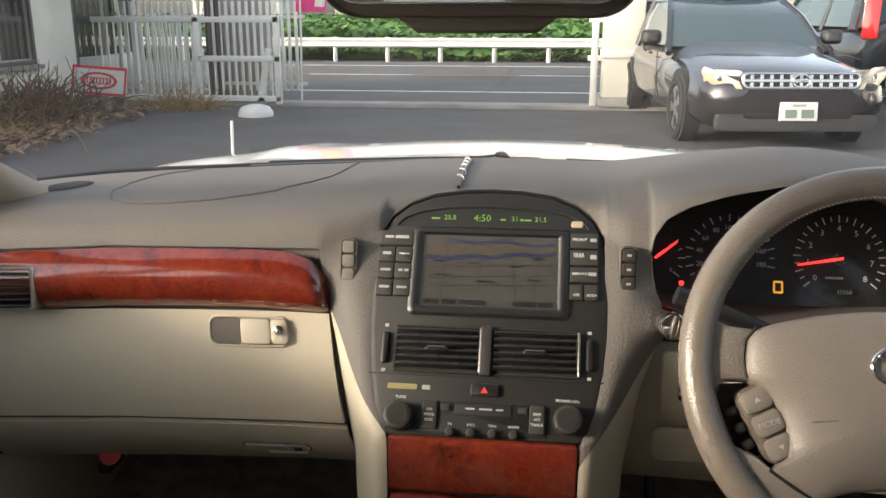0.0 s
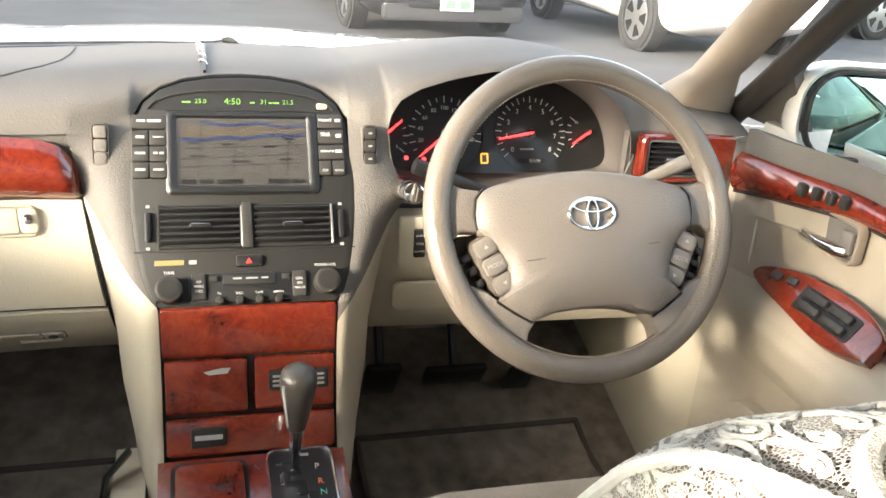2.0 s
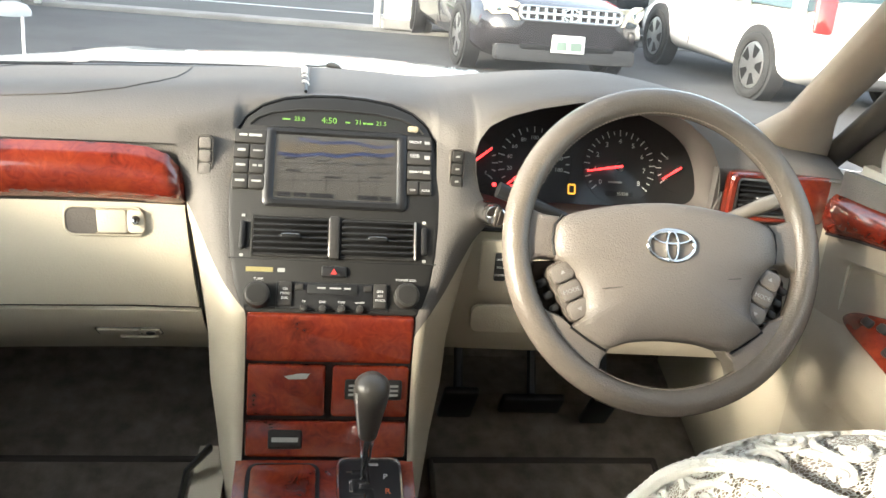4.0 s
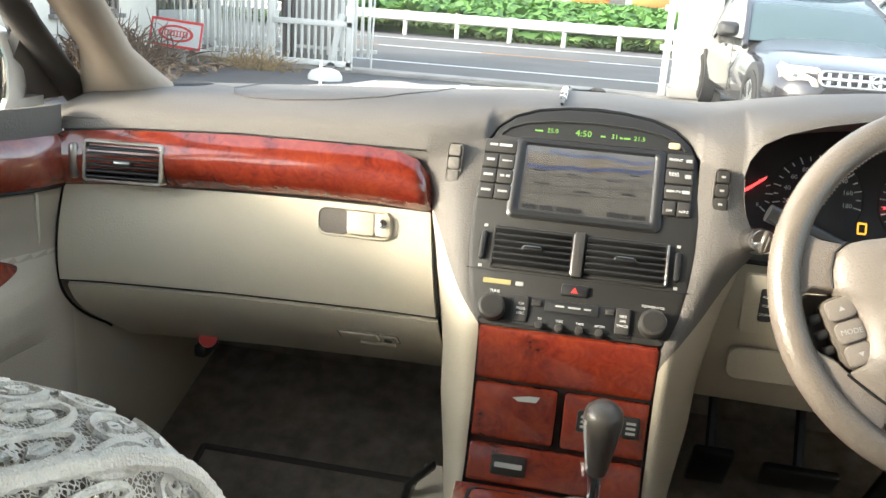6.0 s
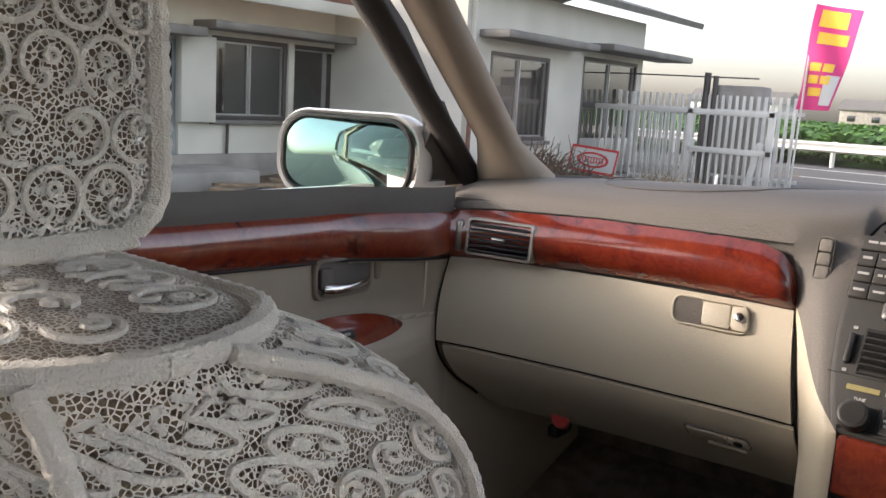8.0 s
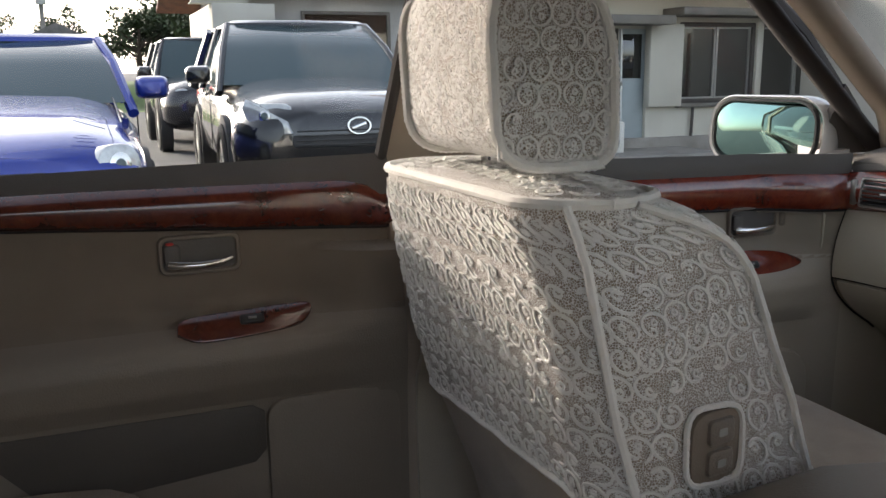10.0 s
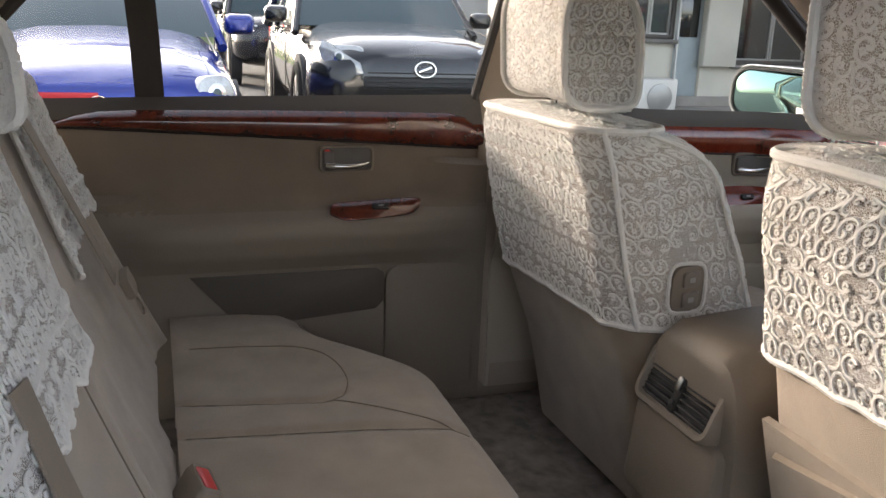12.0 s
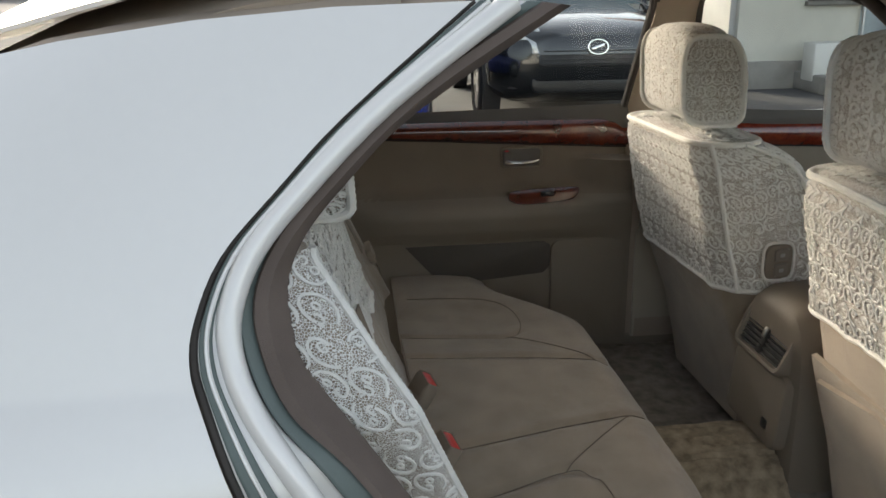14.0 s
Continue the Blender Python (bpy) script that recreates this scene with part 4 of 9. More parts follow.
gauge(-0.172, -0.003, 0.036, -38, 40, 5, ["E", "", "F"], 38, "fuel_dial", 0.95, 0.007)
gauge(0.153, 0.004, 0.036, 218, 142, 5, ["C", "", "H"], 212, "heat_dial", 0.95, 0.007)
part("warning_lamp", frame_ring(rr(0.012, 0.016, 0.002, cx=-0.0184, cy=-0.036), rr(0.008, 0.011, 0.001, cx=-0.0184, cy=-0.036), mc, 0.0, 0.0015), AMBER, inst, "amber car shaped warning lamp")
part("warning_lamp", slab(rr(0.006, 0.006, 0.002, cx=-0.1387, cy=-0.035), mc, 0, 0.001), REDNEEDLE, inst)
part("warning_lamp", slab(rr(0.006, 0.006, 0.002, cx=-0.112, cy=-0.037), mc, 0, 0.001), REDNEEDLE, inst)
part("warning_lamp", slab(rr(0.016, 0.004, 0.001, cx=-0.095, cy=-0.052), mc, 0, 0.001), AMBER, inst)
part("odometer", slab(rr(0.045, 0.008, 0.002, cx=0.0568, cy=-0.040), mc, 0, 0.001), DEEP, inst)
lettering("35558", mc @ Matrix.Translation((0.062, -0.040, 0.0014)), 0.0075, GREYMARK, inst, "digits")
part("digits_bar", slab(rr(0.022, 0.003, 0.001, cx=0.050, cy=-0.022), mc, 0.001, 0.0014), GREYMARK, inst)
part("glass", sheet(lambda x, y: mc @ Vector((x, y, 0.012)), steps(-0.19, 0.17, 4), steps(-0.06, 0.085, 4)), glass_material("dial_glass", (0.98, 0.98, 0.98), 0.02), inst)

def knee_point(u, v):
    x = lerp(0.155, 0.70, u)
    z = lerp(0.850, 0.654, v)
    return Vector((x, 1.152 - 0.012 * math.sin(math.pi * v) + 0.10 * max(0, v - 0.6) ** 2 * 2 - 0.02 * u, z))
part("knee_panel", sheet(knee_point, steps(0, 1, 30), steps(0, 1, 16), 0.012), CREAM, dash, "cream lower panel under the instruments")
part("knee_seam", tube([knee_point(u, 0.0) + Vector((0, -0.002, 0.001)) for u in steps(0, 1, 20)], 0.003, 6), DEEP, dash)
def under_lip(u, v):
    """The band between the dials and the knee panel."""
    x = lerp(0.195, 0.535, u)
    zt = interp(x, [(0.195, 0.893), (0.222, 0.880), (0.26, 0.872), (0.34, 0.869), (0.44, 0.870), (0.505, 0.875), (0.527, 0.888), (0.535, 0.92)])
    return Vector((x, 1.150 + 0.004 * v, lerp(zt, 0.846, v)))


part("binnacle_base", sheet(under_lip, steps(0, 1, 30), steps(0, 1, 5), 0.008), TAUPE, dash, "taupe band under the dials")
part("binnacle_side", sheet(lambda u, v: Vector((lerp(0.524, 0.70, u), pad_edge(lerp(0.524, 0.70, u))[0] + 0.002, lerp(0.846, 0.954, v))), steps(0, 1, 10), steps(0, 1, 8), 0.01), TAUPE, dash, "taupe face beside the dials")
mfs = plane((0.222, 1.128, 0.806), (1, 0, 0), (0, 0.05, 1))
fs = part("tilt_switch_plate", slab(rr(0.046, 0.072, 0.005), mfs, -0.004, 0.003, 0.001), CREAM, dash, "cream switch plate with black rocker")
part("rocker", slab(rr(0.016, 0.040, 0.003, cx=0.004), mfs, 0.002, 0.007, 0.002), BLACK, fs)
for i, wd in enumerate(("AUTO", "POLE", "DOWN")):
    lettering(wd, mfs @ Matrix.Translation((0.004, 0.011 - 0.011 * i, 0.0073)), 0.0045, WHITEMARK, fs)
mcd = plane((0.245, 1.127, 0.728), (1, 0, 0), (0, 0.02, 1))
part("card_tray", slab(rr(0.105, 0.040, 0.012), mcd, -0.004, 0.004, 0.002), CREAM, dash, "cream pull-out tray")
part("wood_surround", frame_ring(rr(0.156, 0.068, 0.010, cx=0.614, cy=0.919), rr(0.080, 0.054, 0.006, cx=0.587, cy=0.919), plane((0, 1.150, 0), (1, -0.02, 0), (0, 0, 1)), -0.01, 0.008, 0.003), BURL, dash, "burl wood surround of the vent")

# ---- steering wheel and column ----
WT = radians(28)
MW = plane((0.391, 0.985, 0.891), (1, 0, 0), (0, math.sin(WT), math.cos(WT)))
wheel = thing("steering_wheel", "taupe leather steering wheel with chrome emblem", "steering wheel")
R = 0.183
rimpts, rimr = [], []
for i in range(96):
    a = 2 * math.pi * i / 96
    rimpts.append(MW @ Vector((R * math.cos(a), R * math.sin(a), 0.0)))
    rimr.append(0.0165 if math.sin(a) > -0.5 else 0.0165)
part("rim", tube(rimpts, 0.0165, 14, closed=True, up=MW.col[2].to_3d()), RIMLEATHER, wheel, "worn glossy taupe leather rim")
for seg, sg in (((25, 155), -1), ((230, 310), -1)):
    st = []
    for i in range(170):
        a = radians(lerp(seg[0], seg[1], i / 169))
        rr_ = R - 0.0155 + (0.0012 if i % 2 else -0.0012)
        st.append(MW @ Vector((rr_ * math.cos(a), rr_ * math.sin(a), 0.006)))
    part("stitching", tube(st, 0.0007, 4), material("stitch_thread", (0.33, 0.27, 0.22), 0.8), wheel)
half_hub = [(0, 0.055), (0.05, 0.051), (0.09, 0.044), (0.122, 0.035), (0.136, 0.024), (0.139, 0.004), (0.137, -0.014), (0.124, -0.024), (0.110, -0.043), (0.103, -0.066), (0.105, -0.086), (0.117, -0.097), (0.098, -0.110), (0.077, -0.122), (0.050, -0.114), (0, -0.110)]
hub = [(p.x, p.y) for p in spline_loop(half_hub + [(-x, y) for x, y in half_hub[-2:0:-1]], 2)]
def hub_ring(s, d):
    return [MW @ Vector((x * s, y * s - 0.030 * (1 - s), d)) for x, y in hub]
COVER = material("taupe_airbag_cover", (0.164, 0.144, 0.123), 0.42, var=0.06, scale=5, bump=0.4, bscale=480)
part("hub", loft([hub_ring(0.93, -0.050), hub_ring(1.0, -0.02), hub_ring(1.0, 0.006), hub_ring(0.985, 0.013), hub_ring(0.94, 0.018), hub_ring(0.80, 0.023), hub_ring(0.5, 0.028), hub_ring(0.2, 0.029)]), COVER, wheel, "padded taupe airbag cover")
part("seam", tube([MW @ Vector((x, -0.044 + 0.10 * x, 0.0272 - 0.35 * x * x)) for x in steps(-0.085, 0.085, 12)], 0.0007, 5), DARKTAUPE, wheel)
part("print_bar", slab(rr(0.036, 0.0035, 0.0008, cx=0, cy=-0.068), MW, 0.022, 0.0262), DARKTAUPE, wheel)
for sx in (-1, 1):
    part("pad_seam", tube([MW @ Vector((sx * x, y, d)) for x, y, d in ((0.128, 0.034, 0.010), (0.1385, 0.022, 0.009), (0.1405, 0.004, 0.008), (0.138, -0.014, 0.008))], 0.0016, 5), DEEP, wheel)
    part("pad_seam", tube([MW @ Vector((sx * x, y, 0.0085)) for x, y in ((0.119, -0.097), (0.098, -0.1115), (0.077, -0.1235))], 0.0016, 5), DEEP, wheel)
    arm = [(0.130, 0.034), (0.150, 0.036), (0.170, 0.044), (0.182, 0.045), (0.186, 0.0), (0.180, -0.030), (0.168, -0.026), (0.155, -0.016), (0.135, -0.016)]
    part("spoke", slab([(sx * x, y) for x, y in arm][::sx], MW, -0.022, 0.006, 0.007), LEATHER, wheel, "taupe leather spoke")
    low = [(0.070, -0.121), (0.096, -0.108), (0.118, -0.094), (0.132, -0.083), (0.146, -0.078), (0.160, -0.070), (0.172, -0.062), (0.170, -0.085), (0.150, -0.115), (0.120, -0.145), (0.096, -0.160), (0.084, -0.158), (0.083, -0.146), (0.080, -0.134)]
    part("spoke", slab([(sx * x, y) for x, y in low][::sx], MW, -0.022, 0.007, 0.006), LEATHER, wheel, "taupe leather spoke")
    mk = MW @ pose(sx * 0.119, -0.055, 0.002, 0, 0, -sx * 27)
    pod = part("key_pod", slab(rr(0.034, 0.074, 0.012), mk, -0.03, 0.006, 0.004), material("pod_plastic_%d" % (sx + 1), (0.10, 0.085, 0.07), 0.45), wheel, "thumb switch pod")
    for i in range(3):
        k = part("button", slab(rr(0.028, 0.0215, 0.006, cy=-0.0235 + 0.0235 * i), mk, 0.002, 0.0105, 0.003), COVER, pod)
        if i == 1:
            lettering("MODE", mk @ Matrix.Translation((0, -0.0005, 0.0108)) @ pose(0, 0, 0, 0, 0, sx * 8), 0.0075, GREYMARK, k)
        else:
            part("mark", slab([(-0.003, -0.002), (0.003, -0.002), (0, 0.0025)] if i else [(-0.003, 0.002), (0, -0.0025), (0.003, 0.002)], mk @ pose(0, -0.0235 + 0.0235 * i, 0), 0.010, 0.0109), GREYMARK, k)
    for i in range(4):
        part("rib_key", box(0.013, 0.0095, 0.010, mk @ pose(sx * 0.0245, -0.027 + 0.0165 * i, -0.004), 0.003), CHARCOAL, pod)
    part("side_trim", slab([(sx * x, y) for x, y in ((0.128, -0.016), (0.156, -0.018), (0.164, -0.034), (0.160, -0.068), (0.138, -0.088), (0.118, -0.098), (0.106, -0.086))][::sx], MW, -0.034, -0.016, 0.004), DARKTAUPE, wheel, "dark trim behind the thumb switches")
def oval(cx, cy, a, b, w, d):
    n = 40
    o = [(cx + a * math.cos(2 * math.pi * i / n), cy + b * math.sin(2 * math.pi * i / n)) for i in range(n)]
    i_ = [(cx + (a - w) * math.cos(2 * math.pi * i / n), cy + (b - w) * math.sin(2 * math.pi * i / n)) for i in range(n)]
    return frame_ring(o, i_, MW, d - 0.003, d + 0.003, 0.001)
part("emblem", joined([oval(-0.003, 0.0, 0.0305, 0.0205, 0.0042, 0.029), oval(-0.003, 0.009, 0.024, 0.0085, 0.003, 0.030), oval(-0.003, -0.001, 0.0085, 0.0185, 0.003, 0.0305)]), CHROME, wheel, "plain chrome oval emblem")
col = thing("steering_column", "taupe steering column shroud with control stalks", "steering column")
part("shroud", loft([[MW @ Vector((x * s, y * s - 0.01, d)) for x, y in rr(0.15, 0.10, 0.035, 5)] for d, s in ((-0.055, 0.85), (-0.075, 1.0), (-0.13, 1.05), (-0.21, 1.1))]), TAUPE, col)
for sx in (-1, 1):
    p0, p1 = MW @ Vector((sx * 0.07, 0.035, -0.075)), MW @ Vector((sx * 0.192, 0.075 if sx < 0 else 0.083, -0.058))
    part("stalk", tube([p0.lerp(p1, t) for t in (0, 0.4, 0.8, 1)], [0.006, 0.0075, 0.0105, 0.010], 10), BLACK if sx < 0 else material("taupe_stalk", (0.22, 0.2, 0.17), 0.4), col)
part("ignition_key", joined([disc(Vector((0.196, 1.155, 0.876)), (0, -1, 0.25), 0.015, 0.090, 20, 0.003), disc(Vector((0.194, 1.062, 0.899)), (0, -1, 0.25), 0.0135, 0.022, 20, 0.004)]), CHROME, col, "round chrome switch knob")

# ---- loose cable on the pad ----
cable = thing("coiled_cable", "black cable with white coiled wrap lying on the dashboard", "cable")
def pad_height(y):
    return on_pad(-0.04, y).z
part("core", tube([(-0.044, y, pad_height(y) + 0.003) for y in steps(1.21, 1.42, 8)], 0.0022, 8), BLACK, cable)
wrap = []
for i in range(81):
    k = i / 80
    a, y = 2 * math.pi * 4.5 * k, lerp(1.24, 1.42, k)
    wrap.append((-0.045 - 0.006 * k + 0.0045 * math.cos(a), y, pad_height(y) + 0.0025 + 0.0030 * math.sin(a)))
part("wrap", tube(wrap, 0.0009, 6), WHITEMARK, cable, "white spiral wrap")
part("wire", tube([(x, y, pad_height(y) + dz) for x, y, dz in ((-0.046, 1.41, 0.006), (-0.052, 1.435, 0.005), (-0.050, 1.455, 0.004), (-0.042, 1.465, 0.003), (-0.032, 1.485, 0.003), (-0.022, 1.505, 0.004), (-0.014, 1.51, 0.005))], 0.0016, 6), BLACK, cable)
part("plug", tube([(x, y, pad_height(y) + dz) for x, y, dz in ((-0.016, 1.512, 0.005), (-0.010, 1.508, 0.006), (-0.004, 1.495, 0.006), (0.002, 1.475, 0.005), (0.007, 1.462, 0.003))], [0.003, 0.005, 0.005, 0.003, 0.001], 8), CHARCOAL, cable, "dark plug end")

# ---- lace ----
def lace_material(name, col, hole=0.42, scale=150.0):
    """White cotton net: threads round small open meshes, fluffy relief."""
    m = bpy.data.materials.new(name)
    m.use_nodes = True
    n, l = m.node_tree.nodes, m.node_tree.links
    b = n["Principled BSDF"]
    b.inputs["Base Color"].default_value = (*col, 1)
    b.inputs["Roughness"].default_value = 0.95
    b.inputs["Specular IOR Level"].default_value = 0.1
    b.inputs["Sheen Weight"].default_value = 0.3
    co = n.new("ShaderNodeTexCoord")
    vo = n.new("ShaderNodeTexVoronoi")
    vo.feature = 'DISTANCE_TO_EDGE'
    vo.inputs["Scale"].default_value = scale
    no = n.new("ShaderNodeTexNoise")
    no.inputs["Scale"].default_value, no.inputs["Detail"].default_value = 26.0, 1.0
    for q in (vo, no):
        l.new(co.outputs["Object"], q.inputs["Vector"])
    th = n.new("ShaderNodeMapRange")
    th.inputs["From Min"].default_value, th.inputs["From Max"].default_value = 0.40, 0.62
    th.inputs["To Min"].default_value, th.inputs["To Max"].default_value = hole * 0.8, hole
    l.new(no.outputs["Fac"], th.inputs["Value"])
    cmp_ = n.new("ShaderNodeMath")
    cmp_.operation = 'LESS_THAN'
    l.new(vo.outputs["Distance"], cmp_.inputs[0])
    l.new(th.outputs[0], cmp_.inputs[1])
    tr, mx = n.new("ShaderNodeBsdfTransparent"), n.new("ShaderNodeMixShader")
    l.new(cmp_.outputs[0], mx.inputs[0])
    l.new(tr.outputs[0], mx.inputs[1])
    l.new(b.outputs[0], mx.inputs[2])
    l.new(mx.outputs[0], n["Material Output"].inputs[0])
    bp = n.new("ShaderNodeBump")
    bp.inputs["Strength"].default_value, bp.inputs["Distance"].default_value = 0.6, 0.002
    l.new(vo.outputs["Distance"], bp.inputs["Height"])
    bp.invert = True
    l.new(bp.outputs[0], b.inputs["Normal"])
    return m


NET = lace_material("lace_net", (0.80, 0.78, 0.74), 0.122, 400.0)
CORD = material("lace_cord", (0.85, 0.83, 0.78), 0.95, var=0.06, scale=60, bump=0.8, bscale=900, spec=0.1, sheen=0.3)
HEM = material("lace_hem", (0.84, 0.82, 0.77), 0.95, var=0.05, scale=60, bump=0.8, bscale=900, spec=0.1, sheen=0.3)


def scroll(size, flip, kind):
    """One motif of the lace pattern in its own small plane: lists of (x, y, thickness)."""
    s = size / 2
    c, r0 = 0.00125, radians
    lines = []
    def arc(cx, cy, r_a, r_b, a_a, a_b, n, w):
        return [(flip * (cx + lerp(r_a, r_b, k / n) * math.cos(r0(lerp(a_a, a_b, k / n)))) * s, (cy + lerp(r_a, r_b, k / n) * math.sin(r0(lerp(a_a, a_b, k / n)))) * s, w) for k in range(n + 1)]
    if kind == 0:
        lines.append(arc(0.0, 0.0, 1.02, 0.74, -60, 235, 14, c * 1.15))
        lines.append(arc(-0.22, -0.42, 0.30, 0.22, 235, 470, 7, c))
        lines.append(arc(0.12, 0.20, 0.22, 0.20, 0, 360, 6, c * 0.95))
    else:
        lines.append(arc(0.05, 0.05, 0.98, 0.60, 110, -150, 13, c * 1.15))
        lines.append(arc(-0.02, -0.12, 0.34, 0.16, -150, 190, 8, c))
    return lines


def lace_patch(bm, f, width, height, seed, cell=0.0275, keep=None, lift=0.001, thick=1.0):
    """Cover a surface f(x, y) of that many metres with rows of raised curls."""
    rnd = random.Random(seed)
    rows = max(1, round(height / (cell * 1.02)))
    cols = max(1, round(width / cell))
    for j in range(rows):
        for i in range(cols):
            cx = (i + 0.5 + (0.25 if j % 2 else -0.25)) * width / cols
            cy = (j + 0.5) * height / rows
            if keep and not keep(cx, cy):
                continue
            ang = rnd.uniform(-0.06, 0.06) + (math.pi if (j % 2) else 0)
            flip = 1 if (i + j) % 2 else -1
            c, s = math.cos(ang), math.sin(ang)
            for line in scroll(cell * 1.02, flip, j % 3 == 1):
                rings = []
                pts = []
                for x, y, r in line:
                    px, py = cx + x * c - y * s, cy + x * s + y * c
                    px, py = min(max(px, 0.001), width - 0.001), min(max(py, 0.001), height - 0.001)
                    p, px1, py1 = f(px, py), f(px + 0.001, py), f(px, py + 0.001)
                    nn = (px1 - p).cross(py1 - p).normalized()
                    pts.append((p + nn * lift, nn, r * thick))
                for k, (p, nn, r) in enumerate(pts):
                    d = (pts[min(k + 1, len(pts) - 1)][0] - pts[max(k - 1, 0)][0])
                    d = d.normalized() if d.length > 1e-7 else Vector((1, 0, 0))
                    side = nn.cross(d).normalized()
                    rings.append([bm.verts.new(p + side * r * math.cos(a) + nn * r * math.sin(a) * 0.9) for a in (-0.5, 0.78, 2.36, 3.64)])
                for a, b in zip(rings, rings[1:]):
                    for q in range(3):
                        bm.faces.new((a[q], a[q + 1], b[q + 1], b[q]))
    return bm


def beads(pts, r, parent, name="hem", n=6, mat=None):
    """A corded hem: a rope with small turns."""
    fine = []
    for a, b in zip(pts, pts[1:]):
        a, b = Vector(a), Vector(b)
        k = max(1, int((b - a).length / 0.0032))
        fine += [a.lerp(b, i / k) for i in range(k)]
    fine.append(Vector(pts[-1]))
    return part(name, tube(fine, [r * (1.0 if i % 2 else 0.84) for i in range(len(fine))], n), mat or HEM, parent)


# ---- front seats ----
def seat_section(z):
    """Rear and front of the back rest, half width and corner radius, by height."""
    rear = interp(z, [(0.36, 0.335), (0.55, 0.30), (0.70, 0.250), (0.80, 0.222), (0.90, 0.202), (0.97, 0.192), (1.03, 0.192)])
    front = interp(z, [(0.36, 0.60), (0.55, 0.57), (0.70, 0.508), (0.75, 0.490), (0.80, 0.474), (0.88, 0.438), (0.93, 0.402), (0.96, 0.370), (0.985, 0.330), (1.0, 0.296), (1.02, 0.275)])
    hw = interp(z, [(0.36, 0.21), (0.55, 0.225), (0.72, 0.222), (0.90, 0.216), (0.95, 0.212), (0.98, 0.204), (1.0, 0.194), (1.03, 0.180)])
    return rear, front, hw


def seat_ring(z, grow=0.0, n=9, inset=0.0):
    """An outline that starts at the front and runs round; x is measured from the seat's middle."""
    rear, front, hw = seat_section(z)
    rear, front, hw = rear - grow + inset, front + grow - inset, hw + grow - inset
    cy, h = (rear + front) / 2, front - rear
    o = rr(2 * hw, h, min(interp(z, [(0.90, 0.050), (1.0, 0.066)]), h * 0.46), n)
    return [Vector((x, cy + y + ((1.15 * x * x - 0.036 - 0.018 * sm(-x / 0.12)) * interp(z, [(0.45, 0.3), (0.70, 1.0)]) if y < 0 else -0.15 * x * x), z)) for x, y in o]


def arc_point(ring, s):
    """The point at length s along a closed outline."""
    tot = 0.0
    k = len(ring)
    for i in range(k):
        a, b = ring[i], ring[(i + 1) % k]
        d = (b - a).length
        if tot + d >= s:
            return a.lerp(b, (s - tot) / d if d > 1e-9 else 0)
        tot += d
    return ring[0].copy()


def length(ring):
    return sum((ring[(i + 1) % len(ring)] - ring[i]).length for i in range(len(ring)))


